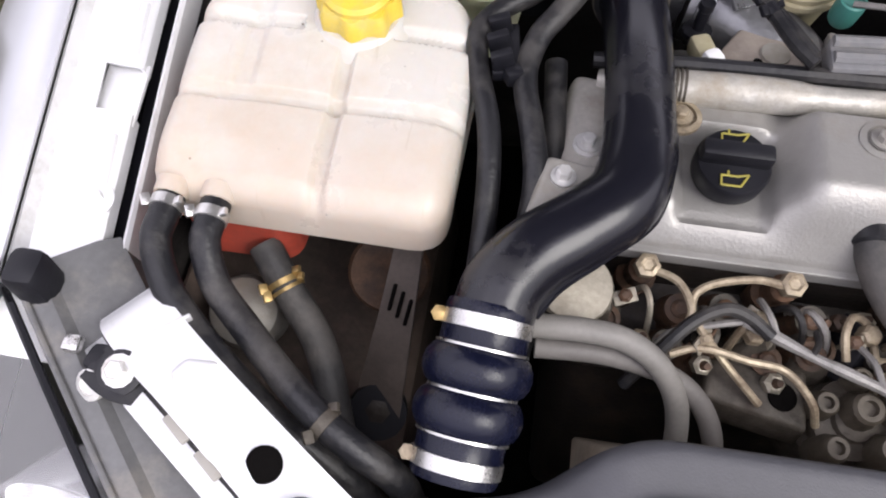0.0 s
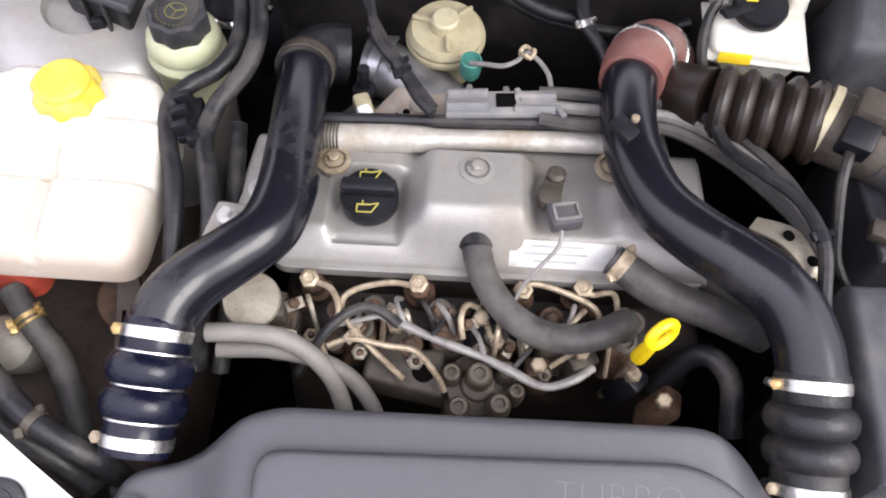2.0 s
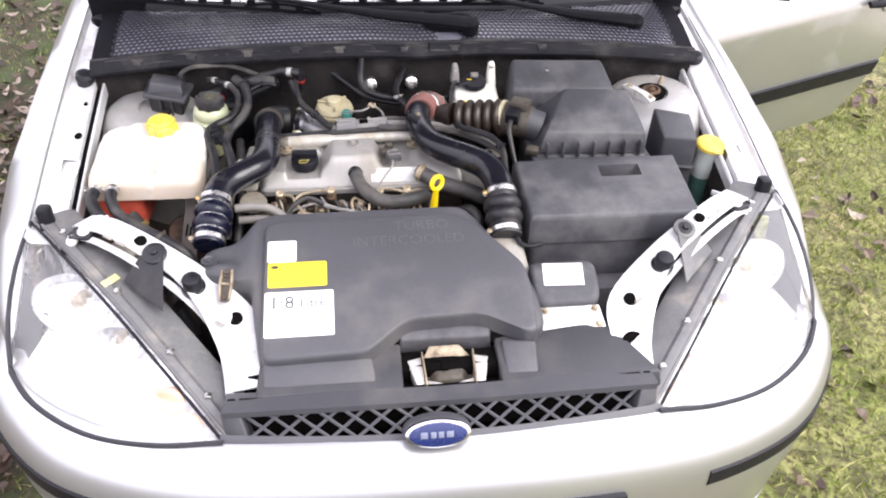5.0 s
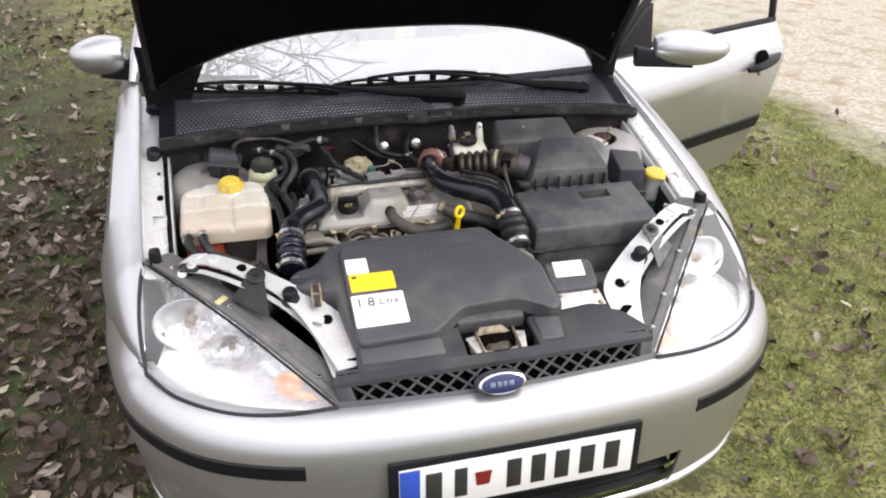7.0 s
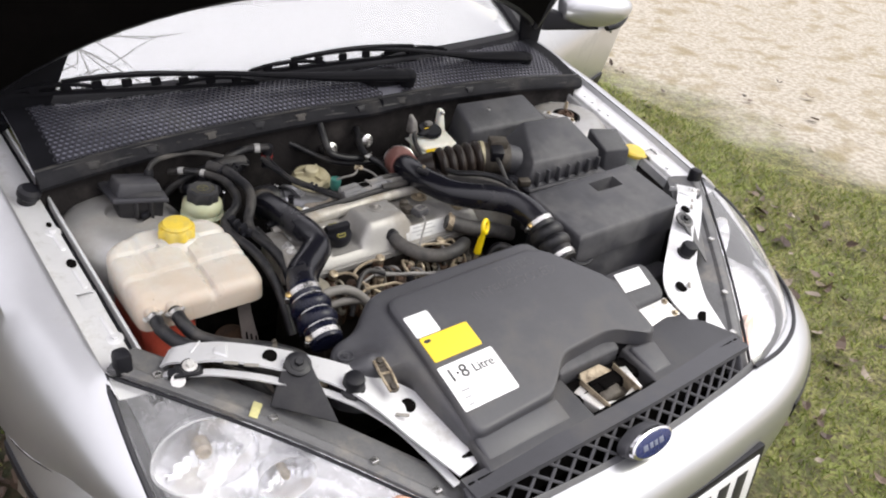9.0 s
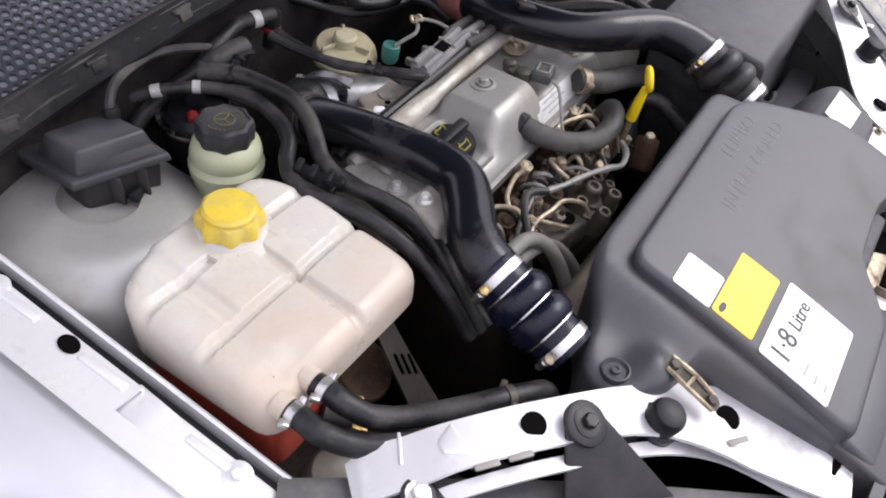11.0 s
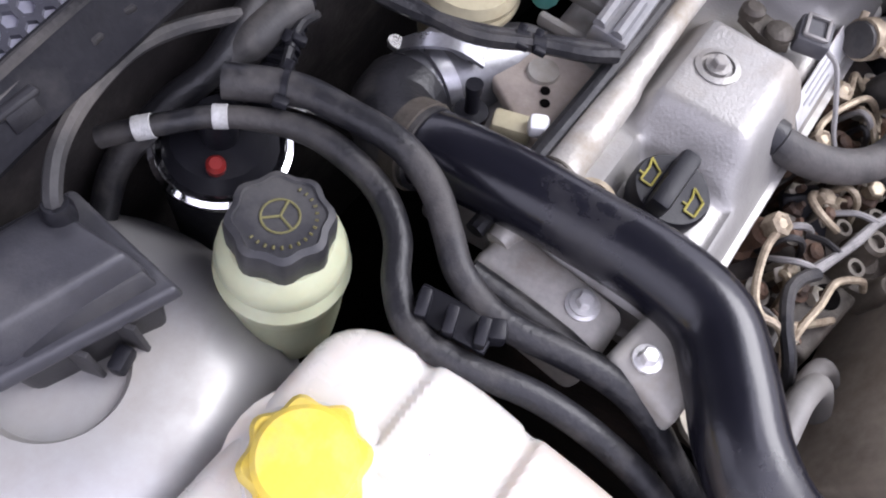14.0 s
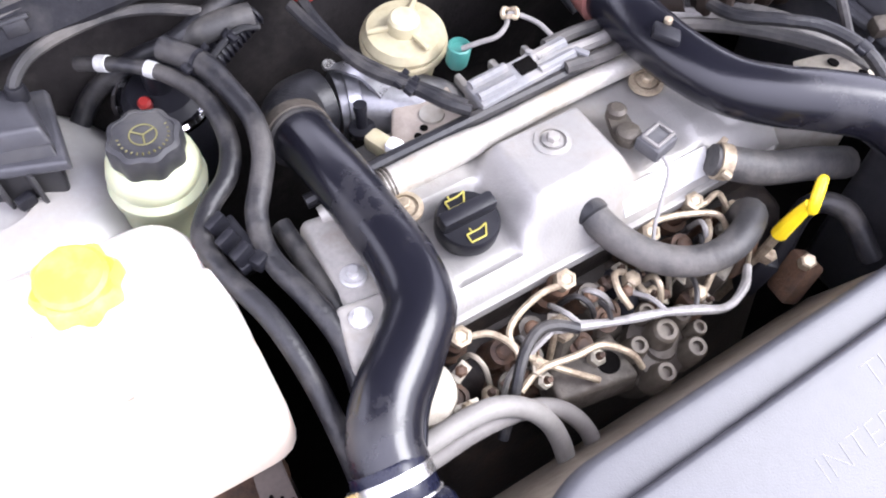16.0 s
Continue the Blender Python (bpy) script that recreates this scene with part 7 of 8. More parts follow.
part("box_body", hexa(B(), [(0.208, 0.455, 0.5), (0.52, 0.455, 0.5), (0.52, 0.62, 0.5), (0.208, 0.615, 0.5)], [(0.206, 0.472, 0.73), (0.532, 0.47, 0.73), (0.532, 0.628, 0.73), (0.203, 0.624, 0.73)], 0.012), box_plastic, bb)
bt = lambda x, y: 0.786 + 0.17 * (y - 0.467)
rx0, rx1 = 0.367, 0.452


def lid_point(u, v):
    """A point of the lid at shares u across and v along it."""
    f = Vector((0.2, 0.464)).lerp(Vector((0.54, 0.462)), u)
    k = Vector((0.195, 0.632)).lerp(Vector((0.54, 0.636)), u)
    return f.lerp(k, v)


ru0, ru1, rv0, rv1 = (rx0 - 0.197) / 0.343, (rx1 - 0.197) / 0.343, 0.635, 0.835
us = [0, 0.006, 0.014, 0.024, ru0 - 0.006, ru0, ru0 + 0.003, ru1 - 0.003, ru1, ru1 + 0.006, 0.976, 0.986, 0.994, 1]
vs_ = [0, 0.012, 0.028, 0.045, rv0 - 0.01, rv0, rv0 + 0.006, rv1 - 0.006, rv1, rv1 + 0.01, 0.955, 0.972, 0.988, 1]
DROP = {0: 0.011, 1: 0.005, 2: 0.0015}
rows = []
for j, v in enumerate(vs_):
    row = []
    for i, u in enumerate(us):
        p = lid_point(u, v)
        n_ = min(i, j, len(us) - 1 - i, len(vs_) - 1 - j)
        z = bt(p.x, p.y) - DROP.get(n_, 0)
        if ru0 < u < ru1 and rv0 < v < rv1:
            z -= 0.03
        row.append(Vector((p.x, p.y, z)))
    rows.append(row)
bm = sheet(B(), rows)
bm.normal_update()
rim = [e for e in bm.edges if len(e.link_faces) == 1]
low = bmesh.ops.extrude_edge_only(bm, edges=rim)
for q in low["geom"]:
    if isinstance(q, bmesh.types.BMVert):
        q.co.z = 0.722
part("box_lid", bm, box_plastic, bb, "black lid with a square lifting recess")
part("lid_catch", box(B(), (0.537, 0.54, 0.77), (0.012, 0.03, 0.03), 0.003), box_plastic, bb)
part("box_foot", box(B(), (0.4, 0.43, 0.58), (0.2, 0.05, 0.14), 0.01), box_plastic, bb)

# air filter box
ab = thing("air_filter_box", (0.38, 0.76, 0.65), "black plastic air filter box with a ribbed rim", "air filter")
part("box_base", hexa(B(), [(0.26, 0.69, 0.62), (0.5, 0.69, 0.62), (0.5, 0.85, 0.62), (0.26, 0.85, 0.62)], [(0.255, 0.682, 0.79), (0.505, 0.678, 0.785), (0.505, 0.86, 0.79), (0.255, 0.86, 0.79)], 0.01), box_plastic, ab)
top = part("box_lid", hexa(B(), [(0.262, 0.69, 0.788), (0.5, 0.686, 0.784), (0.5, 0.855, 0.79), (0.262, 0.855, 0.79)], [(0.277, 0.702, 0.838), (0.498, 0.696, 0.832), (0.482, 0.806, 0.882), (0.344, 0.822, 0.882)], 0.006), box_plastic, ab, "wedge-shaped black lid")
for k in range(7):
    part("lid_rib", box(B(), (0.28 + 0.034 * k, 0.684, 0.803), (0.005, 0.012, 0.034), 0.0015), box_plastic, ab)
part("lid_rim", hexa(B(), [(0.248, 0.672, 0.779), (0.512, 0.668, 0.775), (0.51, 0.865, 0.78), (0.248, 0.865, 0.78)], [(0.25, 0.674, 0.786), (0.51, 0.67, 0.782), (0.508, 0.862, 0.788), (0.25, 0.862, 0.788)], 0.002), box_plastic, ab)
part("outlet", tube(B(), [(0.28, 0.765, 0.815), (0.25, 0.775, 0.825)], 0.034, 20, 2), box_plastic, ab)

# air flow meter and intake bellows
am = thing("air_flow_meter", (0.22, 0.79, 0.79), "dusty grey air flow meter", "sensor")
part("meter_body", tube(B(), [(0.262, 0.772, 0.823), (0.205, 0.802, 0.822)], 0.036, 22, 2), grimy, am)
part("meter_head", box(B(), (0.236, 0.785, 0.862), (0.042, 0.036, 0.02), 0.004, (0, 0, -28)), grimy, am)
part("meter_plug", box(B(), (0.218, 0.765, 0.846), (0.03, 0.03, 0.03), 0.004, (20, 0, -28)), trim_black, am)
part("meter_clamp", lathe(B(), [(0.036, -0.005), (0.039, -0.004), (0.039, 0.004), (0.036, 0.005)], (0.203, 0.803, 0.822), (-0.88, 0.47, 0), 28), tan_plastic, am)
ib = thing("intake_bellows", (0.14, 0.83, 0.78), "brown dusty ribbed rubber intake hose", "hose")
pr = []
for k in range(5):
    s = 0.0215 * k
    pr += [(0.032, s), (0.039, s + 0.004), (0.042, s + 0.009), (0.041, s + 0.014), (0.034, s + 0.0205)]
part("bellows_body", lathe(B(), pr, (0.205, 0.802, 0.822), (-0.93, 0.33, -0.16), 26), brown_rubber, ib)
part("bellows_end", tube(B(), [(0.105, 0.838, 0.806), (0.08, 0.86, 0.79), (0.07, 0.9, 0.76)], 0.035, 18, 4), brown_rubber, ib)

# rear relay cover, side box, washer filler, brake reservoir
rc = thing("control_unit_cover", (0.35, 0.92, 0.75), "black plastic control unit cover against the bulkhead", "cover")
part("cover_body", hexa(B(), [(0.225, 0.872, 0.74), (0.475, 0.868, 0.74), (0.47, 0.985, 0.74), (0.23, 0.985, 0.74)], [(0.234, 0.878, 0.852), (0.475, 0.86, 0.854), (0.46, 0.95, 0.892), (0.246, 0.96, 0.894)], 0.01), box_plastic, rc)
part("cover_screw", bolt(B(), (0.325, 0.925, 0.874), (0, -0.4, 1), 0.005, 0.005), steel, rc)
wb = thing("side_box", (0.56, 0.72, 0.6), "tall black plastic box beside the air filter", "box")
part("box_body", hexa(B(), [(0.546, 0.7, 0.6), (0.618, 0.684, 0.6), (0.616, 0.76, 0.6), (0.53, 0.78, 0.6)], [(0.546, 0.712, 0.81), (0.618, 0.694, 0.81), (0.609, 0.743, 0.85), (0.535, 0.774, 0.852)], 0.005), box_plastic, wb)
part("box_seam", hexa(B(), [(0.544, 0.699, 0.742), (0.62, 0.682, 0.742), (0.618, 0.762, 0.742), (0.528, 0.782, 0.742)], [(0.544, 0.699, 0.746), (0.62, 0.682, 0.746), (0.618, 0.762, 0.746), (0.528, 0.782, 0.746)], 0.001), box_plastic, wb)
wf = thing("washer_filler", (0.655, 0.699, 0.624), "translucent washer filler neck with a yellow cap", "washer bottle")
part("filler_neck", lathe(B(), [(0.024, -0.07), (0.024, -0.036), (0.022, -0.03), (0.024, -0.012), (0.022, 0.0)], (0.657, 0.711, 0.78), (0.02, -0.08, 1), 22), M("cloudy_plastic", (0.42, 0.45, 0.42), 0.35, 0, 0.2, 20, sub=0.1), wf)
part("filler_stem", lathe(B(), [(0.028, -0.18), (0.023, -0.1), (0.0225, -0.068)], (0.657, 0.711, 0.78), (0.02, -0.08, 1), 22), M("murky_green_plastic", (0.05, 0.11, 0.09), 0.35, 0, 0.2, 20), wf, "green-tinted filler stem")
bm = lathe(B(), [(0.024, 0.0), (0.031, 0.004), (0.031, 0.012), (0.026, 0.016), (0.004, 0.017)], (0.657, 0.711, 0.78), (0.02, -0.15, 1), 28)
box(bm, (0.665, 0.684, 0.784), (0.02, 0.016, 0.005), 0.002)
part("filler_cap", bm, cap_yellow, wf, "yellow snap cap")
br = thing("brake_fluid_reservoir", (0.155, 0.93, 0.77), "white brake fluid reservoir with a black cap", "reservoir")
part("reservoir_body", hexa(B(), [(0.118, 0.91, 0.772), (0.2, 0.9, 0.772), (0.202, 0.955, 0.78), (0.118, 0.96, 0.78)], [(0.107, 0.898, 0.822), (0.214, 0.889, 0.82), (0.214, 0.962, 0.84), (0.108, 0.968, 0.838)], 0.012, 4), brake_white, br)
part("reservoir_rib", hexa(B(), [(0.106, 0.897, 0.806), (0.215, 0.888, 0.804), (0.215, 0.964, 0.818), (0.107, 0.97, 0.818)], [(0.106, 0.897, 0.81), (0.215, 0.888, 0.808), (0.215, 0.964, 0.822), (0.107, 0.97, 0.822)], 0.0015), brake_white, br)
part("reservoir_cap", lathe(B(), [(0.028, 0.0), (0.029, 0.008), (0.027, 0.012), (0.012, 0.013)], (0.158, 0.942, 0.838), (0, -0.2, 1), 28), trim_black, br, "black cap with a lug")
part("cap_lug", box(B(), (0.131, 0.93, 0.846), (0.034, 0.016, 0.007), 0.003, (-8, 0, 22)), trim_black, br)
part("cap_knob", box(B(), (0.16, 0.951, 0.857), (0.018, 0.014, 0.01), 0.003), loom, br, "pale grey knob")
part("cap_print", box(B(), (0.147, 0.944, 0.8505), (0.012, 0.01, 0.001), 0.0003, (-10, 0, 0)), yellow_label, br, "small yellow mark")
part("reservoir_horn", hexa(B(), [(0.188, 0.945, 0.826), (0.213, 0.945, 0.826), (0.213, 0.968, 0.83), (0.188, 0.968, 0.83)], [(0.193, 0.955, 0.884), (0.208, 0.955, 0.884), (0.208, 0.968, 0.886), (0.193, 0.968, 0.886)], 0.006), brake_white, br, "upright mounting horn")
part("horn_stud", lathe(B(), [(0.005, 0), (0.005, 0.005), (0.003, 0.006)], (0.2, 0.953, 0.877), (0, -1, 0.2), 12), steel, br)
part("cap_plug", hexa(B(), [(0.104, 0.94, 0.84), (0.126, 0.94, 0.84), (0.126, 0.968, 0.84), (0.104, 0.968, 0.84)], [(0.108, 0.945, 0.872), (0.122, 0.945, 0.87), (0.122, 0.966, 0.884), (0.108, 0.966, 0.886)], 0.005), loom, br, "grey plug")
part("warning_label", box(B(), (0.134, 0.8938, 0.814), (0.034, 0.002, 0.012), 0.0005, (-10, 0, -5)), yellow_label, br, "small yellow label")

# dipstick
ds = thing("dipstick", (0.02, 0.575, 0.6), "yellow plastic dipstick handle", "dipstick")
bm = tube(B(), [Vector((0.032 + 0.011 * math.cos(a), 0.578 + 0.006 * math.cos(a) + 0.003 * math.sin(a), 0.799 + 0.0125 * math.sin(a))) for a in [k * math.pi / 12 for k in range(25)]], 0.0048, 10, 1)
tube(bm, [(0.031, 0.5785, 0.786), (0.029, 0.5825, 0.759), (0.0275, 0.5855, 0.734)], [0.005, 0.007, 0.008], 10, 4)
part("handle", bm, yellow_gloss, ds)
part("dipstick_tube", tube(B(), [(0.0275, 0.5855, 0.736), (0.025, 0.59, 0.68), (0.02, 0.6, 0.6)], 0.005, 8, 3), dull_steel, ds, "steel guide tube")


# ---------------------------------------------------------------- engine bay: small things
# tan vacuum canister
tc = thing("vacuum_canister", (-0.174, 0.932, 0.755), "tan plastic vacuum canister with a raised knob", "canister")
cax = (-0.02, -0.12, 1)
part("canister_body", lathe(B(), [(0.03, -0.07), (0.036, -0.03), (0.041, -0.022), (0.042, -0.006), (0.039, -0.002), (0.037, 0.001), (0.004, 0.003)], (-0.169, 0.932, 0.801), cax, 40), tan_plastic, tc)
part("canister_rim", lathe(B(), [(0.0425, -0.02), (0.044, -0.018), (0.044, -0.013), (0.0425, -0.011)], (-0.169, 0.932, 0.801), cax, 40), tan_plastic, tc)
part("canister_knob", lathe(B(), [(0.017, 0.0), (0.0155, 0.012), (0.013, 0.0145), (0.003, 0.015)], (-0.169, 0.932, 0.803), cax, 20), tan_plastic, tc)
for a in (-1.45, 0.75, 2.9):
    d = Vector((math.cos(a), math.sin(a), 0))
    part("canister_rib", box(B(), Vector((-0.169, 0.932, 0.8055)) + d * 0.026 + Vector((0, 0, 0.02 * -d.y * -0.12)), (0.024, 0.005, 0.006), 0.002, (7, 0, math.degrees(a))), tan_plastic, tc)

# throttle body
tb = thing("throttle_body", (-0.206, 0.894, 0.682), "grey metal throttle body clamped to the rubber elbow", "throttle body")
part("body_casting", tube(B(), [(-0.258, 0.917, 0.754), (-0.236, 0.912, 0.752), (-0.201, 0.894, 0.747), (-0.166, 0.872, 0.737), (-0.146, 0.859, 0.717)], [0.033, 0.034, 0.034, 0.033, 0.03], 22, 5), M("dark_cast_metal", (0.22, 0.22, 0.23), 0.36, 0.75, 0.2, 24, 0.2, 250, dirt=(0.2, 0.18, 0.15), amount=0.3, dscale=16), tb)
zinc_strap = M("grey_zinc_strap", (0.36, 0.36, 0.38), 0.32, 0.85, 0.2, 40, 0.1, 200)
part("strap_clamp", lathe(B(), [(0.034, -0.007), (0.0358, -0.006), (0.0358, 0.006), (0.034, 0.007)], (-0.241, 0.913, 0.753), (1, -0.3, -0.05), 28), zinc_strap, tb, "grey strap clamp")
part("clamp_lever", ribbon(B(), [(-0.248, 0.939, 0.782), (-0.241, 0.922, 0.794), (-0.229, 0.901, 0.794), (-0.218, 0.882, 0.785)], [0.012, 0.014, 0.012, 0.02], 0.003), zinc_strap, tb)
part("clamp_lever", ribbon(B(), [(-0.228, 0.929, 0.786), (-0.229, 0.909, 0.793), (-0.226, 0.889, 0.788)], [0.018, 0.012, 0.01], 0.003), zinc_strap, tb)
part("lever_eye", lathe(B(), [(0.003, -0.002), (0.0065, -0.002), (0.007, 0.0), (0.0065, 0.002), (0.003, 0.002)], (-0.249, 0.94, 0.785), (0.2, -0.3, 1), 16), steel, tb)
ip = thing("inlet_manifold", (-0.1, 0.84, 0.7), "dusty aluminium inlet manifold", "manifold")
part("manifold_body", hexa(B(), [(-0.3, 0.795, 0.68), (0.08, 0.795, 0.68), (0.08, 0.89, 0.66), (-0.3, 0.88, 0.66)], [(-0.295, 0.797, 0.762), (0.075, 0.797, 0.765), (0.07, 0.88, 0.75), (-0.27, 0.868, 0.748)], 0.012), alu, ip)
part("manifold_plate", hexa(B(), [(-0.255, 0.81, 0.76), (-0.165, 0.81, 0.762), (-0.155, 0.872, 0.758), (-0.215, 0.878, 0.757)], [(-0.255, 0.81, 0.772), (-0.165, 0.81, 0.774), (-0.155, 0.872, 0.77), (-0.215, 0.878, 0.769)], 0.003), M("dusty_tan_plate", (0.36, 0.31, 0.265), 0.55, 0.1, 0.15, 20, 0.2, 250, dirt=(0.2, 0.165, 0.13), amount=0.4, dscale=16), ip, "dusty flat plate")
# Tiny near-black discs on the plate stand for shaded holes.
for x, y in ((-0.215, 0.828), (-0.205, 0.834)):
    part("plate_hole_shade", lathe(B(), [(0.004, 0), (0.0038, 0.0008)], (x, y, 0.7725), (0, 0, 1), 12), dark, ip, "small near-black disc for the shade of a hole")
part("plate_bolt", lathe(B(), [(0.013, 0), (0.012, 0.003), (0.006, 0.004)], (-0.19, 0.845, 0.771), (0, 0, 1), 16), pale_plastic, ip)
for x in (-0.14, -0.1, -0.06):
    part("manifold_rib", box(B(), (x, 0.85, 0.766), (0.008, 0.06, 0.012), 0.003), alu, ip)
part("mount_stud", lathe(B(), [(0.013, 0), (0.013, 0.005), (0.0055, 0.007), (0.0055, 0.026), (0.0065, 0.027), (0.0065, 0.034)], (-0.253, 0.867, 0.764), (0.02, 0.05, 1), 12), trim_black, ip, "black stud")
part("brass_block", box(B(), (-0.25, 0.835, 0.774), (0.018, 0.03, 0.018), 0.004, (0, 0, 20)), tan_plastic, ip, "tan sensor block")
part("white_plug", box(B(), (-0.246, 0.817, 0.787), (0.015, 0.015, 0.013), 0.004, (0, 0, 30)), white_label, ip, "white plug")

# connector rack and its cables
cr = thing("connector_rack", (-0.13, 0.81, 0.78), "grey plastic cable rack behind the valve cover", "cable rack")
rack_grey = M("grey_rack_plastic", (0.17, 0.17, 0.175), 0.5, 0, 0.2, 20, 0.1, 300, dirt=(0.27, 0.25, 0.22), amount=0.3, dscale=18)
part("rack_body", box(B(), (-0.108, 0.8185, 0.803), (0.112, 0.03, 0.02), 0.003, (6, -2, 3)), rack_grey, cr)
part("rack_window", box(B(), (-0.104, 0.82, 0.8135), (0.02, 0.016, 0.003), 0.001, (6, -2, 3)), dark, cr, "dark window")
for k in range(4):
    part("rack_ridge", tube(B(), [(-0.162 + 0.067 * (k // 2), 0.81 + 0.015 * (k % 2), 0.811 + 0.0015 * (k % 2)), (-0.122 + 0.067 * (k // 2), 0.812 + 0.015 * (k % 2), 0.8125 + 0.0015 * (k % 2))], 0.0052, 8, 2), rack_grey, cr)
for k in range(2):
    part("rack_tie", box(B(), (-0.09 + 0.04 * k, 0.827 - 0.02 * k, 0.8155), (0.006, 0.016, 0.004), 0.001, (0, 0, 30)), rack_grey, cr)
for k in range(3):
    o = 0.013 * k
    hose("cable_conduit", [(-0.07, 0.803 + o * 1.3, 0.808), (-0.03, 0.798 + o * 1.5, 0.808), (0.02, 0.805 + o * 1.2, 0.803), (0.07, 0.805 + o * 1.3, 0.796), (0.12, 0.765 + o * 1.6, 0.8), (0.165, 0.7 + o * 1.6, 0.806), (0.185, 0.66 + o, 0.8)], 0.0068, loom if k == 1 else dusty_rubber, "grey taped cable conduit under the boost pipe", "cable", seg=8)
hose("cable_conduit", [(-0.34, 0.806, 0.782), (-0.28, 0.804, 0.79), (-0.2, 0.802, 0.796), (-0.1, 0.802, 0.8), (0.0, 0.804, 0.802), (0.05, 0.806, 0.796)], 0.0068, rubber, "black cable conduit along the valve cover", "cable", seg=10)
for o in (0, 0.012):
    hose("vacuum_hose", [(-0.266 + o, 0.972, 0.842), (-0.256 + o * 0.5, 0.94, 0.832), (-0.238, 0.9 - o, 0.822), (-0.212 + o * 0.3, 0.86 - o, 0.815), (-0.192, 0.83 - o, 0.813), (-0.176, 0.808 - o * 0.6, 0.81)], 0.0058, rubber, "thin black vacuum hose round the canister", "hose", seg=8, clips=((0.6, trim_black, 0.005),))
gp = thing("green_plug", (-0.142, 0.87, 0.768), "green plastic sensor plug on the manifold", "plug")
part("plug_body", lathe(B(), [(0.009, -0.018), (0.0112, -0.014), (0.0118, 0.001), (0.0115, 0.007), (0.0098, 0.008), (0.0085, 0.003), (0.003, 0.003)], (-0.14, 0.878, 0.802), (0.05, -0.1, 1), 12), green_plastic, gp)
hose("sensor_wire", [(-0.141, 0.872, 0.81), (-0.124, 0.866, 0.815), (-0.108, 0.862, 0.818), (-0.094, 0.868, 0.82), (-0.084, 0.878, 0.822), (-0.073, 0.872, 0.82), (-0.062, 0.858, 0.816), (-0.058, 0.842, 0.812)], 0.0026, loom, "thin grey sensor wire with a loop", "wire", seg=8)
bm = tube(B(), [Vector((-0.083 + 0.007 * math.cos(a), 0.878 + 0.007 * math.sin(a), 0.823 + 0.002 * math.cos(3 * a))) for a in [k * math.pi / 8 for k in range(17)]], 0.0026, 8, 1)
solo("cable_eye", bm, dull_steel, "small metal cable eye on the wire", "cable eye")

# T-piece, bulkhead hoses and cables
tp = thing("hose_connector", (-0.265, 0.987, 0.814), "black quick connector with a red clip", "connector")
part("connector_body", lathe(B(), [(0.008, -0.045), (0.008, -0.022), (0.011, -0.02), (0.0115, 0.0), (0.0095, 0.008), (0.004, 0.01)], (-0.244, 0.986, 0.854), (0.1, -0.15, 1), 16), trim_black, tp)
part("red_clip", lathe(B(), [(0.0105, 0), (0.0125, 0.001), (0.0125, 0.006), (0.0105, 0.007)], (-0.246, 0.989, 0.834), (0.1, -0.15, 1), 16), red_plastic, tp, "red locking clip")
hose("fuel_return_hose", [(-0.244, 0.984, 0.857), (-0.267, 0.991, 0.857), (-0.292, 1.0, 0.855), (-0.328, 0.995, 0.848), (-0.373, 0.987, 0.836), (-0.409, 0.998, 0.822), (-0.45, 1.005, 0.8), (-0.48, 1.0, 0.77)], 0.0095, rubber, "black rubber fuel hose along the bulkhead", clips=((0.14, marker_white, 0.0055),))
hose("heater_hose", [(-0.375, 0.985, 0.83), (-0.362, 0.983, 0.836), (-0.349, 0.981, 0.84), (-0.326, 0.98, 0.842), (-0.302, 0.979, 0.84)], [0.0085, 0.0088, 0.0125, 0.0128, 0.0125], dusty_rubber, "grey-black stepped rubber hose")
hose("fuse_box_cable", [(-0.507, 0.963, 0.862), (-0.504, 0.966, 0.872), (-0.485, 0.98, 0.878), (-0.453, 0.997, 0.874), (-0.413, 1.008, 0.868), (-0.382, 1.006, 0.862), (-0.352, 0.997, 0.854), (-0.33, 0.99, 0.845)], 0.0052, dusty_rubber, "grey sheathed cable from the fuse box", "cable", seg=8)
pr = []
for k in range(14):
    pr += [(0.009, 0.006 * k), (0.0115, 0.006 * k + 0.0015), (0.0115, 0.006 * k + 0.0035), (0.009, 0.006 * k + 0.005)]
solo("corrugated_sleeve", lathe(B(), pr, (-0.37, 0.955, 0.815), (0.85, 0.35, 0.25), 14), trim_black, "black corrugated cable sleeve", "sleeve")
hose("thin_line", [(-0.37, 0.94, 0.83), (-0.345, 0.955, 0.838), (-0.32, 0.965, 0.842), (-0.3, 0.968, 0.835)], 0.0035, rubber, "thin dark line with clips", "line", seg=8, clips=((0.5, trim_black, 0.006),))
hose("bulkhead_hose", [(-0.1, 1.02, 0.875), (-0.104, 0.982, 0.84), (-0.095, 0.972, 0.818), (-0.06, 0.96, 0.806), (-0.02, 0.955, 0.8)], 0.0085, rubber, "black bent hose on the bulkhead")
hose("bulkhead_hose", [(0.0, 1.02, 0.845), (-0.022, 0.965, 0.825), (-0.018, 0.935, 0.812), (0.0, 0.91, 0.8), (0.012, 0.885, 0.782)], 0.0075, rubber, "black bent hose on the bulkhead", clips=((0.5, steel, 0.004),))
hose("bulkhead_hose", [(-0.17, 1.03, 0.835), (-0.1, 0.985, 0.8), (-0.04, 0.96, 0.79), (0.05, 0.955, 0.785), (0.1, 0.96, 0.8)], 0.0065, rubber, "dark pipe low on the bulkhead", "pipe")
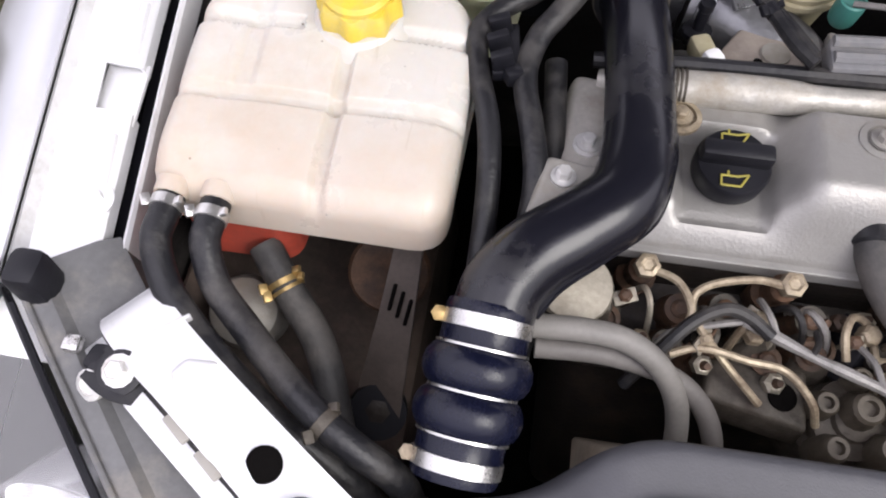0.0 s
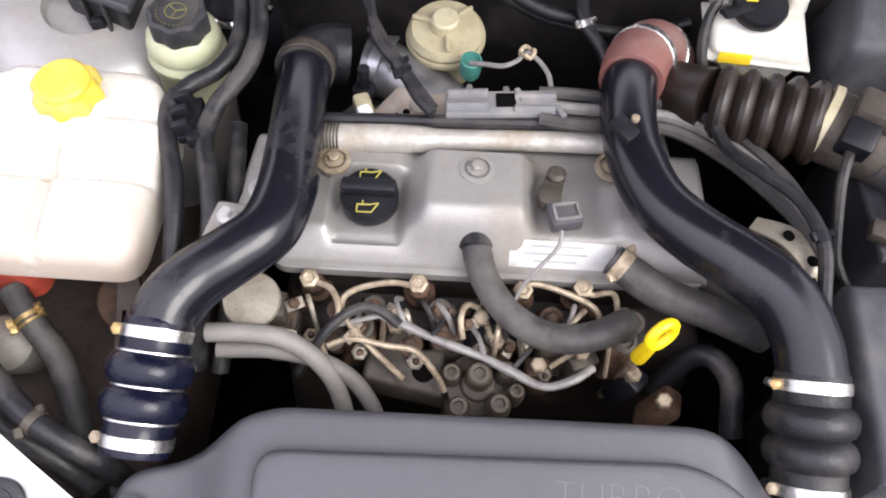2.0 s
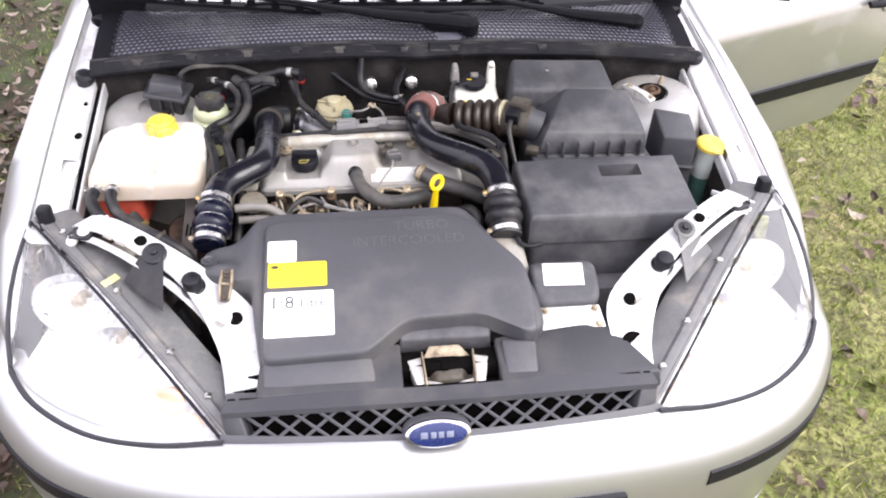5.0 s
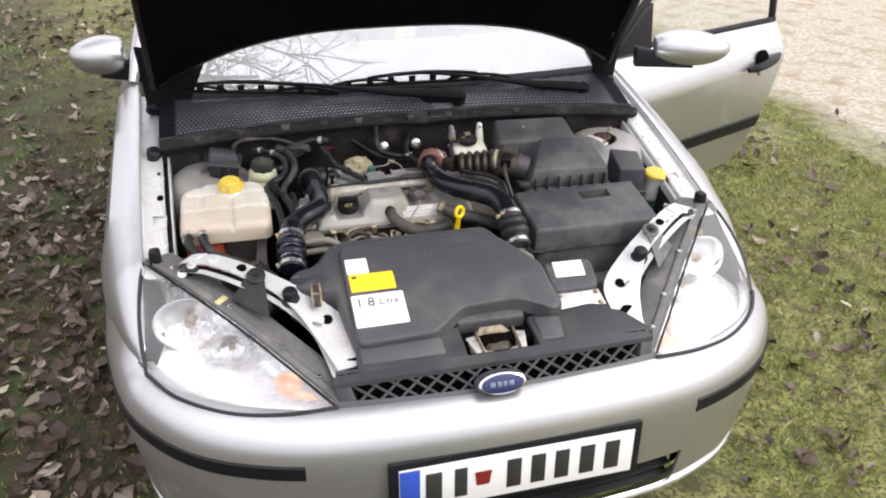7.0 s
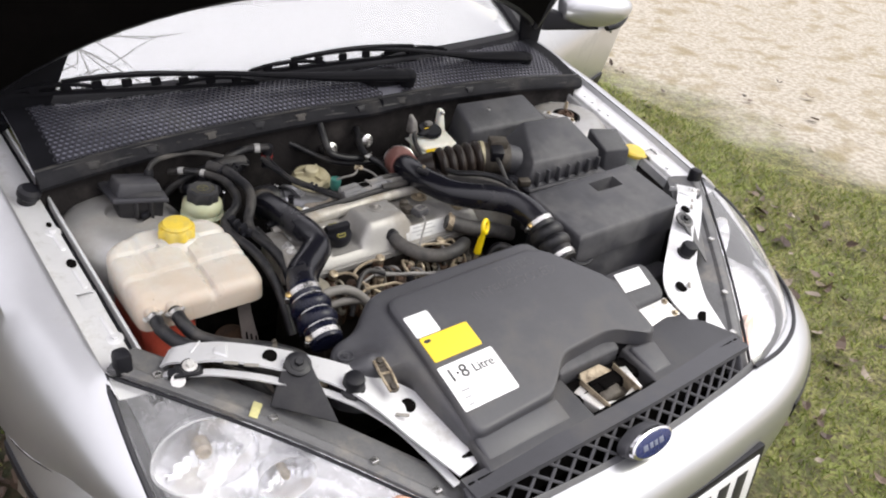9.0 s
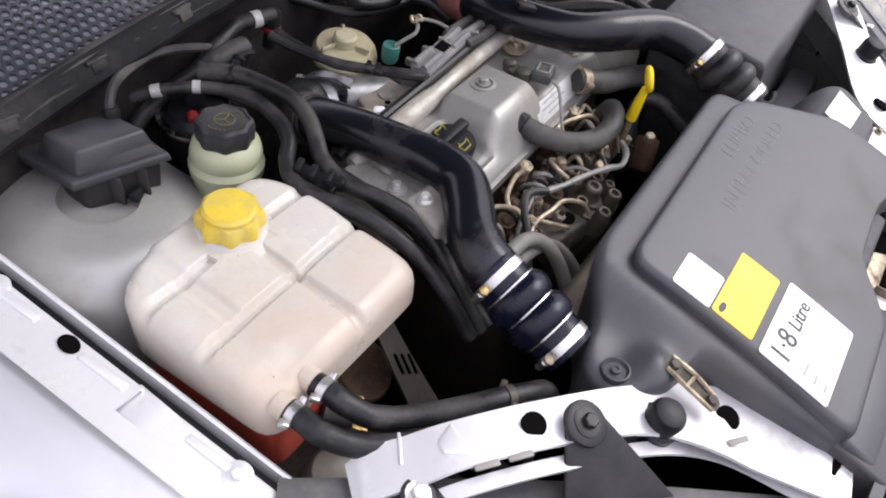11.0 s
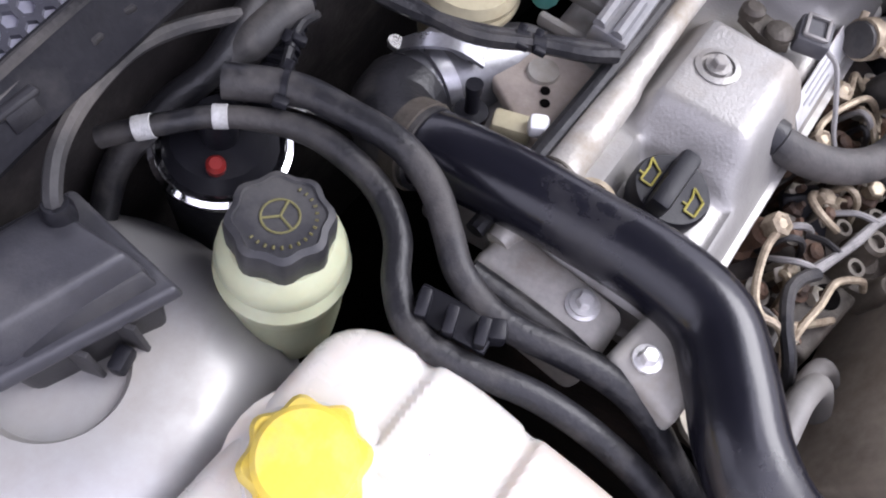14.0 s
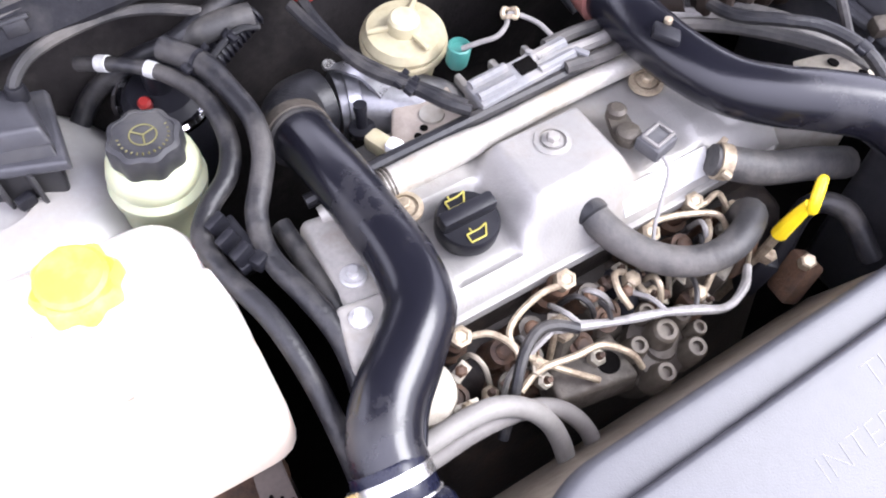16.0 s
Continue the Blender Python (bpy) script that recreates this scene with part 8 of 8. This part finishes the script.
hose("brake_line", [(0.118, 0.95, 0.85), (0.104, 0.925, 0.83), (0.102, 0.89, 0.808), (0.12, 0.868, 0.8), (0.14, 0.86, 0.8)], 0.0055, rubber, "thin hose off the brake reservoir", seg=8)
hose("engine_loom", [(0.122, 0.905, 0.79), (0.112, 0.86, 0.804), (0.104, 0.81, 0.812), (0.108, 0.77, 0.818), (0.135, 0.735, 0.826), (0.163, 0.706, 0.826), (0.178, 0.665, 0.82), (0.178, 0.62, 0.8), (0.178, 0.55, 0.76)], 0.0065, rubber, "dark cable loom looping beside the intake hose", "cable", seg=10, clips=((0.72, trim_black, 0.006),))
hose("meter_cable", [(0.212, 0.755, 0.84), (0.204, 0.73, 0.83), (0.208, 0.705, 0.8), (0.215, 0.68, 0.77), (0.23, 0.66, 0.75)], 0.005, rubber, "taped cable from the air flow meter", "cable", seg=8)
hose("battery_line", [(0.17, 0.64, 0.8), (0.172, 0.58, 0.79), (0.172, 0.5, 0.765), (0.175, 0.45, 0.745), (0.195, 0.437, 0.738), (0.22, 0.44, 0.74)], 0.0045, trim_black, "black bent rod beside the battery box", "rod", seg=8)
am2 = thing("air_box_clip", (0.262, 0.7, 0.79), "small metal clip on the air filter box", "clip")
part("clip_plate", box(B(), (0.25, 0.695, 0.798), (0.028, 0.02, 0.016), 0.004, (10, 0, -20)), grimy, am2)

# engine mounts
em = thing("engine_mount", (-0.35, 0.71, 0.68), "dusty aluminium engine mount with two bolts", "engine mount")
part("mount_arm", hexa(B(), [(-0.369, 0.697, 0.708), (-0.319, 0.692, 0.708), (-0.312, 0.797, 0.708), (-0.359, 0.807, 0.708)], [(-0.364, 0.697, 0.776), (-0.324, 0.695, 0.778), (-0.316, 0.789, 0.78), (-0.354, 0.797, 0.778)], 0.01), M("dusty_cast_mount", (0.46, 0.44, 0.4), 0.55, 0.2, 0.2, 24, 0.2, 260, dirt=(0.28, 0.24, 0.19), amount=0.4, dscale=18), em)
part("mount_washer", lathe(B(), [(0.0115, 0), (0.0115, 0.002), (0.009, 0.003)], (-0.339, 0.722, 0.7775), (0, 0, 1), 24), pale_zinc, em)
part("mount_bolt", bolt(B(), (-0.339, 0.722, 0.78), (0, 0, 1), 0.0062, 0.008), pale_zinc, em)
part("mount_plate", hexa(B(), [(-0.381, 0.64, 0.758), (-0.326, 0.635, 0.758), (-0.321, 0.687, 0.768), (-0.371, 0.695, 0.768)], [(-0.381, 0.641, 0.798), (-0.328, 0.637, 0.8), (-0.322, 0.685, 0.803), (-0.37, 0.693, 0.801)], 0.006), pale_plastic, em, "pale triangular bracket")
part("mount_bolt", bolt(B(), (-0.357, 0.673, 0.801), (0, 0, 1), 0.0062, 0.009), pale_zinc, em)
er = thing("engine_mount", (0.12, 0.68, 0.68), "pale dusty aluminium bracket under the boost pipe", "engine mount")
part("mount_arm", hexa(B(), [(0.06, 0.69, 0.7), (0.17, 0.63, 0.7), (0.185, 0.67, 0.7), (0.09, 0.75, 0.7)], [(0.065, 0.695, 0.772), (0.172, 0.636, 0.786), (0.182, 0.668, 0.788), (0.09, 0.745, 0.776)], 0.012), pale_plastic, er)
part("mount_bolt", bolt(B(), (0.085, 0.728, 0.775), (0, 0, 1), 0.007, 0.008), steel, er)

# injectors, pipes and loom below the valve cover
NUTS = ((-0.284, 0.645, 0.741), (-0.18, 0.642, 0.747), (-0.08, 0.646, 0.738), (-0.022, 0.652, 0.738))
for k, p in enumerate(NUTS):
    inj = thing("injector", (p[0], p[1] - 0.01, 0.68), "rusty fuel injector with a zinc union nut", "injector", "injectors on the cylinder head")
    part("injector_body", lathe(B(), [(0.016, -0.07), (0.016, -0.04), (0.011, -0.036), (0.011, -0.012), (0.008, -0.008), (0.008, 0.0)], p, (0, -0.35, 1), 14), rust, inj)
    part("union_nut", lathe(B(), [(0.0085, -0.006), (0.0095, -0.004), (0.0095, 0.008), (0.006, 0.01), (0.004, 0.0085)], p, (0, -0.35, 1), 6), dull_steel, inj, "zinc hexagon nut")
for k, x in enumerate((-0.31, -0.235, -0.15, -0.105, -0.045, 0.02)):
    fl = thing("head_lug", (x, 0.605, 0.69), "brown corroded casting lug on the engine", "lug", "lugs on the cylinder head")
    part("lug_body", hexa(B(), [(x - 0.02, 0.59, 0.66), (x + 0.02, 0.59, 0.66), (x + 0.018, 0.63, 0.66), (x - 0.018, 0.63, 0.66)], [(x - 0.014, 0.598, 0.7 + 0.006 * (k % 3)), (x + 0.015, 0.6, 0.704), (x + 0.014, 0.632, 0.715), (x - 0.013, 0.63, 0.712)], 0.006), rust if k % 2 else grimy, fl)
    part("lug_bolt", lathe(B(), [(0.012, 0), (0.012, 0.006), (0.008, 0.007), (0.008, 0.004), (0.003, 0.004)], (x + 0.002, 0.612, 0.708), (0, -0.3, 1), 16), grimy if k % 2 else rust, fl)
PIPES = ([(-0.284, 0.643, 0.743), (-0.262, 0.632, 0.748), (-0.252, 0.61, 0.748), (-0.258, 0.596, 0.74), (-0.268, 0.588, 0.73), (-0.262, 0.575, 0.7)],
         [(-0.18, 0.638, 0.75), (-0.206, 0.64, 0.752), (-0.236, 0.633, 0.75), (-0.25, 0.622, 0.746), (-0.245, 0.605, 0.738), (-0.22, 0.585, 0.72), (-0.19, 0.565, 0.7)],
         [(-0.08, 0.645, 0.741), (-0.068, 0.651, 0.744), (-0.036, 0.643, 0.742), (-0.009, 0.628, 0.738), (-0.01, 0.61, 0.72), (-0.05, 0.585, 0.7)],
         [(-0.022, 0.652, 0.742), (-0.014, 0.645, 0.74), (0.008, 0.648, 0.738), (0.015, 0.63, 0.72)],
         [(-0.262, 0.584, 0.725), (-0.24, 0.59, 0.73), (-0.207, 0.585, 0.73), (-0.18, 0.582, 0.728), (-0.16, 0.565, 0.72), (-0.15, 0.555, 0.7)],
         [(-0.135, 0.598, 0.725), (-0.138, 0.615, 0.735), (-0.132, 0.628, 0.738), (-0.118, 0.625, 0.73), (-0.108, 0.605, 0.715)],
         [(-0.05, 0.6, 0.73), (-0.03, 0.618, 0.738), (-0.02, 0.63, 0.735)])
for pts in PIPES:
    hose("injection_pipe", pts, 0.0031, dull_steel, "thin zinc-plated fuel injection pipe", "fuel pipe", seg=8)
hose("sensor_loom", [(-0.213, 0.61, 0.742), (-0.19, 0.602, 0.74), (-0.165, 0.592, 0.738), (-0.14, 0.584, 0.736), (-0.115, 0.577, 0.732), (-0.09, 0.566, 0.73), (-0.06, 0.556, 0.722), (-0.034, 0.562, 0.724), (-0.012, 0.578, 0.72)], [0.0038, 0.0048, 0.0036, 0.0044, 0.0037, 0.0048, 0.0038, 0.0045, 0.004], M("silver_grey_tape", (0.24, 0.23, 0.22), 0.5, 0.25, 0.4, 90, 0.6, 120), "silver-grey taped wiring loom over the injectors", "wiring", seg=9)
hose("sensor_loom", [(-0.29, 0.565, 0.7), (-0.268, 0.585, 0.735), (-0.25, 0.602, 0.748), (-0.23, 0.612, 0.753), (-0.212, 0.61, 0.75), (-0.195, 0.6, 0.744)], 0.005, rubber, "black corrugated wiring sleeve over the injectors", "wiring", seg=9)
hose("coolant_pipe", [(-0.365, 0.575, 0.76), (-0.33, 0.576, 0.762), (-0.3, 0.575, 0.757), (-0.275, 0.568, 0.742), (-0.255, 0.556, 0.715), (-0.245, 0.54, 0.68), (-0.24, 0.52, 0.63)], 0.0088, M("dusty_grey_rubber", (0.19, 0.18, 0.165), 0.6, 0, 0.2, 30, 0.1, 300), "dusty grey rubber hose under the boost pipe")
hose("coolant_pipe", [(-0.36, 0.57, 0.735), (-0.31, 0.572, 0.735), (-0.265, 0.568, 0.725), (-0.235, 0.558, 0.705), (-0.215, 0.54, 0.67), (-0.21, 0.52, 0.63)], 0.008, M("dusty_grey_rubber_dark", (0.15, 0.14, 0.13), 0.6, 0, 0.2, 30, 0.1, 300), "dusty grey rubber hose under the boost pipe")
lo = thing("lifting_eye", (-0.33, 0.615, 0.7), "dusty steel lifting eye on the engine", "bracket")
part("eye_ring", lathe(B(), [(0.0125, -0.003), (0.026, -0.003), (0.0275, 0.0), (0.026, 0.003), (0.0125, 0.003)], (-0.335, 0.617, 0.745), (0.05, -0.3, 1), 28), M("dusty_zinc", (0.34, 0.31, 0.25), 0.5, 0.5, 0.3, 30, 0.2, 250, dirt=(0.14, 0.11, 0.08), amount=0.4, dscale=22), lo)
part("eye_leg", box(B(), (-0.32, 0.622, 0.718), (0.03, 0.03, 0.03), 0.006), grimy, lo)
part("eye_bolt", bolt(B(), (-0.349, 0.606, 0.738), (0, -0.5, 1), 0.006, 0.006), dull_steel, lo)
pu = thing("injection_pump", (-0.11, 0.56, 0.62), "dusty grey cast injection pump with pipe unions", "pump")
part("pump_body", lathe(B(), [(0.036, -0.07), (0.036, -0.03), (0.03, -0.022), (0.03, -0.008), (0.018, -0.004), (0.016, 0.0), (0.008, 0.003)], (-0.118, 0.566, 0.697), (0.1, -0.25, 1), 24), grimy, pu)
for k, (dx, dy, dz, r) in enumerate(((0, 0.005, 0.012, 0.012), (-0.026, 0.008, 0.004, 0.0095), (0.026, 0.012, 0.006, 0.0095), (-0.018, -0.022, -0.004, 0.01), (0.02, -0.018, -0.002, 0.0105), (0.0, 0.03, 0.006, 0.009), (0.036, -0.004, -0.004, 0.008))):
    bm = lathe(B(), [(r * 1.25, -0.03), (r * 1.2, -0.006), (r, -0.002), (r, 0.008), (r * 0.8, 0.011), (r * 0.5, 0.011), (r * 0.45, 0.006)], (-0.118 + dx, 0.564 + dy, 0.697 + dz), (0.012 * dx / 0.02, 0.012 * dy / 0.02 - 0.2, 1), 14)
    part("pump_union", bm, M("tan_grey_casting", (0.085, 0.072, 0.055), 0.5, 0.3, 0.3, 40, 0.3, 220, dirt=(0.1, 0.08, 0.06), amount=0.4, dscale=30) if k == 0 else bpy.data.materials["tan_grey_casting"], pu)
part("pump_bracket", hexa(B(), [(-0.235, 0.565, 0.66), (-0.15, 0.55, 0.66), (-0.15, 0.6, 0.67), (-0.23, 0.6, 0.67)], [(-0.23, 0.567, 0.695), (-0.152, 0.552, 0.692), (-0.152, 0.598, 0.7), (-0.225, 0.598, 0.7)], 0.005), grimy, pu, "grey bracket")
# The bracket is solid; its hole's shade is a near-black disc.
part("bracket_hole_shade", lathe(B(), [(0.011, 0), (0.0105, 0.001)], (-0.171, 0.575, 0.6968), (0, -0.1, 1), 20), dark, pu, "near-black disc for the shade of a round hole")
for k, (x, y, z) in enumerate(((-0.06, 0.585, 0.69), (-0.02, 0.6, 0.69), (0.03, 0.585, 0.68), (0.06, 0.56, 0.68), (-0.2, 0.61, 0.71), (-0.12, 0.62, 0.715))):
    cl = thing("engine_fitting", (x, y, z - 0.05), "small oily fitting on the engine", "fitting", "fittings on the engine")
    part("fitting_block", box(B(), (x, y, z - 0.015), (0.026 + 0.006 * (k % 2), 0.022, 0.05), 0.005, (8 * k, 5 * k, 25 * k)), (rust, grimy, trim_black)[k % 3], cl)
    part("fitting_nut", lathe(B(), [(0.008, 0), (0.008, 0.01), (0.006, 0.012)], (x, y, z + 0.01), (0.2 * (k % 3 - 1), -0.2, 1), 6), dull_steel, cl)
hose("crankcase_hose", [(0.06, 0.585, 0.66), (0.09, 0.6, 0.715), (0.115, 0.575, 0.72), (0.12, 0.53, 0.69)], 0.011, rubber, "black bent hose near the dipstick")
zinc_dust = bpy.data.materials["dusty_zinc"]
for k, (x, y, z, turn) in enumerate(((-0.297, 0.622, 0.732, 20), (-0.2, 0.617, 0.735, -35), (-0.238, 0.598, 0.728, 60), (-0.13, 0.612, 0.728, 10), (-0.305, 0.598, 0.715, -10), (-0.068, 0.605, 0.72, 40), (-0.09, 0.6, 0.705, 70), (0.0, 0.612, 0.71, -20))):
    tb2 = thing("cable_bracket", (x, y, z - 0.04), "small bent zinc bracket among the injectors", "bracket", "brackets among the injectors")
    part("bracket_leaf", box(B(), (x, y, z), (0.018 + 0.004 * (k % 3), 0.011, 0.0022), 0.0008, (25 + 9 * (k % 4), 12 * (k % 3) - 12, turn)), zinc_dust, tb2)
    part("bracket_foot", box(B(), (x + 0.004, y + 0.006, z - 0.018), (0.012, 0.0025, 0.034), 0.0008, (10, 8 * (k % 3), turn)), zinc_dust if k % 2 else rust, tb2)
    part("bracket_nut", lathe(B(), [(0.0055, 0), (0.0055, 0.005), (0.003, 0.007)], (x, y, z + 0.001), (0.1 * (k % 3 - 1), -0.4, 1), 6), rust if k % 3 == 0 else dull_steel, tb2)
for k, (x, y, z) in enumerate(((-0.158, 0.628, 0.722), (-0.155, 0.605, 0.71), (-0.222, 0.628, 0.722), (-0.255, 0.622, 0.724), (-0.26, 0.6, 0.705), (-0.05, 0.628, 0.718), (0.03, 0.63, 0.715), (-0.185, 0.6, 0.702))):
    gb = thing("glow_plug", (x, y, z - 0.05), "rust-brown glow plug with a ringed terminal", "glow plug", "glow plugs along the head")
    part("plug_base", lathe(B(), [(0.013, -0.05), (0.013, -0.014), (0.0105, -0.01), (0.0105, 0.0), (0.007, 0.002), (0.007, 0.008), (0.0045, 0.01)], (x, y, z), (0.05 * (k % 3 - 1), -0.4, 1), 12), rust, gb)
    part("plug_ring", lathe(B(), [(0.0075, 0.002), (0.0115, 0.0025), (0.0115, 0.0045), (0.0075, 0.005)], (x, y, z), (0.05 * (k % 3 - 1), -0.4, 1), 16), rust if k % 2 else grimy, gb)
for k, pts in enumerate(([(-0.19, 0.602, 0.742), (-0.197, 0.615, 0.748), (-0.2, 0.628, 0.742), (-0.196, 0.636, 0.728)], [(-0.165, 0.592, 0.74), (-0.158, 0.604, 0.735), (-0.156, 0.616, 0.728)], [(-0.115, 0.577, 0.734), (-0.12, 0.594, 0.736), (-0.128, 0.61, 0.73)], [(-0.09, 0.566, 0.731), (-0.078, 0.58, 0.735), (-0.066, 0.6, 0.726)], [(-0.213, 0.61, 0.742), (-0.236, 0.605, 0.738), (-0.262, 0.6, 0.728), (-0.28, 0.585, 0.7)])):
    hose("sensor_wire", pts, 0.0026, rubber if k % 2 else loom, "thin wire branching off the loom", "wire", seg=7)
cb = thing("pipe_clip", (0.035, 0.75, 0.842), "small black clip block on the boost pipe", "clip")
part("clip_block", box(B(), (0.002, 0.76, 0.8495), (0.026, 0.02, 0.008), 0.002, (-8, 12, -48)), trim_black, cb)
part("clip_pin", lathe(B(), [(0.004, 0), (0.004, 0.004), (0.002, 0.005)], (0.012, 0.77, 0.851), (0, 0, 1), 10), dull_steel, cb)
mb = thing("mount_lug", (0.16, 0.66, 0.76), "bent zinc lug with two holes beside the boost pipe", "bracket")
part("lug_plate", ribbon(B(), [(0.13, 0.7, 0.795), (0.155, 0.68, 0.805), (0.175, 0.655, 0.8), (0.18, 0.64, 0.785)], [0.016, 0.024, 0.024, 0.018], 0.003), zinc_dust, mb)
# Both lug holes are near-black discs coloured as shade.
for p in ((0.155, 0.68, 0.8075), (0.174, 0.657, 0.803)):
    part("lug_hole_shade", lathe(B(), [(0.0055, -0.001), (0.0055, 0.0008), (0.005, 0.001)], p, (0.2, 0, 1), 14), dark, mb, "near-black disc for the shade of a hole")
# bits below the tank
bk = thing("drive_belt", (-0.475, 0.58, 0.55), "dark dusty drive belt looping below the tank", "belt")
part("belt_band", ribbon(B(), [(-0.463, 0.655, 0.74), (-0.466, 0.64, 0.712), (-0.471, 0.605, 0.668), (-0.477, 0.565, 0.622), (-0.48, 0.545, 0.6)], [0.022, 0.024, 0.03, 0.038, 0.042], 0.004), M("dirty_brown_belt", (0.085, 0.068, 0.058), 0.5, 0.1, 0.3, 30, 0.2, 200), bk)
# Near-black boxes on the band give the slits their shade.
for k in range(3):
    part("belt_slit_shade", box(B(), (-0.475 + 0.007 * k, 0.616 - 0.004 * k, 0.6855 - 0.004 * k), (0.003, 0.024, 0.004), 0.001, (49, 0, -14)), dark, bk, "near-black block for the shade of a slit")
part("belt_loop", lathe(B(), [(0.02, -0.008), (0.025, -0.008), (0.026, 0.0), (0.025, 0.008), (0.02, 0.008)], (-0.479, 0.548, 0.6), (0.1, -0.6, 0.8), 28), trim_black, bk)
part("loop_bolt", lathe(B(), [(0.012, -0.004), (0.012, 0.006), (0.007, 0.008)], (-0.479, 0.548, 0.602), (0.1, -0.6, 0.8), 6), block_iron, bk)
pl = thing("pulley", (-0.49, 0.655, 0.58), "brown-red belt pulley low in the bay", "pulley")
part("pulley_disc", lathe(B(), [(0.012, 0.004), (0.026, 0.0), (0.034, 0.008), (0.03, 0.014), (0.036, 0.02), (0.033, 0.024), (0.012, 0.02)], (-0.488, 0.665, 0.64), (0.1, -0.6, 0.8), 28), rust, pl)
ho = thing("silver_pump", (-0.605, 0.6, 0.58), "round bright metal pump below the tank", "pump")
part("pump_can", lathe(B(), [(0.03, -0.05), (0.032, 0.0), (0.028, 0.012), (0.016, 0.02), (0.004, 0.022)], (-0.6, 0.6, 0.65), (0.1, -0.4, 1), 24), alu, ho)
lc = thing("wiring_plug", (-0.44, 0.45, 0.64), "black wiring plug beside the front panel", "plug")
part("plug_body", box(B(), (-0.432, 0.452, 0.672), (0.03, 0.025, 0.04), 0.006, (20, 10, 30)), trim_black, lc)
part("plug_clip", box(B(), (-0.425, 0.44, 0.688), (0.016, 0.014, 0.012), 0.003, (20, 10, 30)), dull_steel, lc)
part("plug_lead", tube(B(), [(-0.432, 0.452, 0.66), (-0.46, 0.46, 0.64), (-0.5, 0.44, 0.6)], 0.008, 8, 4), rubber, lc)

# bare tree that overhangs the car
tree_rnd = random.Random(11)
bark = M("grey_bark", (0.12, 0.1, 0.085), 0.85, 0, 0.3, 12, 0.5, 40)
tree = thing("tree", (-4.6, 3.4, 0), "leafless tree with thin branches reaching over the car", "tree")
part("trunk", tube(B(), [(-4.6, 3.4, -0.05), (-4.55, 3.35, 1.2), (-4.4, 3.3, 2.6), (-4.2, 3.2, 4.0)], [0.22, 0.17, 0.14, 0.11], 14, 4), bark, tree)
crown = B()


def twig(bm, p, d, r, length, depth):
    pts, q = [p.copy()], p.copy()
    for k in range(3):
        d = (d + Vector((tree_rnd.gauss(0, 0.16), tree_rnd.gauss(0, 0.16), tree_rnd.gauss(0.03, 0.12)))).normalized()
        q = q + d * length / 3
        pts.append(q.copy())
    tube(bm, pts, [r, r * 0.85, r * 0.7, r * 0.5], 5, 1, caps=False)
    if depth == 0:
        return
    for k in range(3 if depth > 1 else 4):
        s = pts[tree_rnd.choice((1, 2, 2, 3))]
        a = (d + Vector((tree_rnd.gauss(0, 0.6), tree_rnd.gauss(0, 0.6), tree_rnd.gauss(0, 0.35)))).normalized()
        twig(bm, s, a, r * 0.58, length * tree_rnd.uniform(0.55, 0.8), depth - 1)


for k in range(10):
    dirn = Vector((1.0, -0.55 + 0.11 * k, 0.42 + 0.1 * (k % 3))).normalized()
    twig(crown, Vector((-4.3, 3.25, 3.2 + 0.13 * k)), dirn, 0.06, 3.0, 4)
part("crown", crown, bark, tree, "bare branches and twigs")


# small hardware in the mess round the injectors
rng = random.Random(41)
for k in range(22):
    x, y = -0.3 + 0.33 * (k + 0.5 * rng.random()) / 22, 0.575 + 0.065 * rng.random()
    z = 0.69 + 0.3 * (y - 0.575) + 0.012 * rng.random()
    tip = (rng.uniform(-0.4, 0.4), rng.uniform(-0.6, 0.0), 1)
    r = rng.uniform(0.005, 0.009)
    st = thing("stud_bolt", (x, y, z - 0.05), "small tarnished bolt on the cylinder head", "bolt", "bolts on the cylinder head")
    part("stud", lathe(B(), [(r * 0.7, -0.05), (r * 0.7, 0.0), (r * 0.35, 0.014)], (x, y, z), tip, 10), rust, st)
    part("nut", lathe(B(), [(r, -0.003), (r * 1.05, 0.0), (r * 1.05, 0.006), (r * 0.7, 0.008)], (x, y, z), tip, 6), (zinc_dust, dull_steel, grimy, rust)[k % 4], st)
for k in range(12):
    x, y = -0.29 + 0.3 * (k + rng.random()) / 12, 0.58 + 0.03 * rng.random()
    z = 0.715 + 0.015 * rng.random()
    a, n = rng.uniform(-0.03, 0.03), rng.uniform(0.02, 0.04)
    hose("short_wire", [(x, y, z - 0.03), (x + 0.3 * a, y + 0.3 * n, z + 0.006), (x + 0.7 * a, y + 0.7 * n, z + 0.012), (x + a, y + n, z - 0.012)], rng.uniform(0.002, 0.0036), (zinc_dust, rubber, loom, dull_steel)[k % 4], "short bent wire among the injectors", "wire", seg=7)
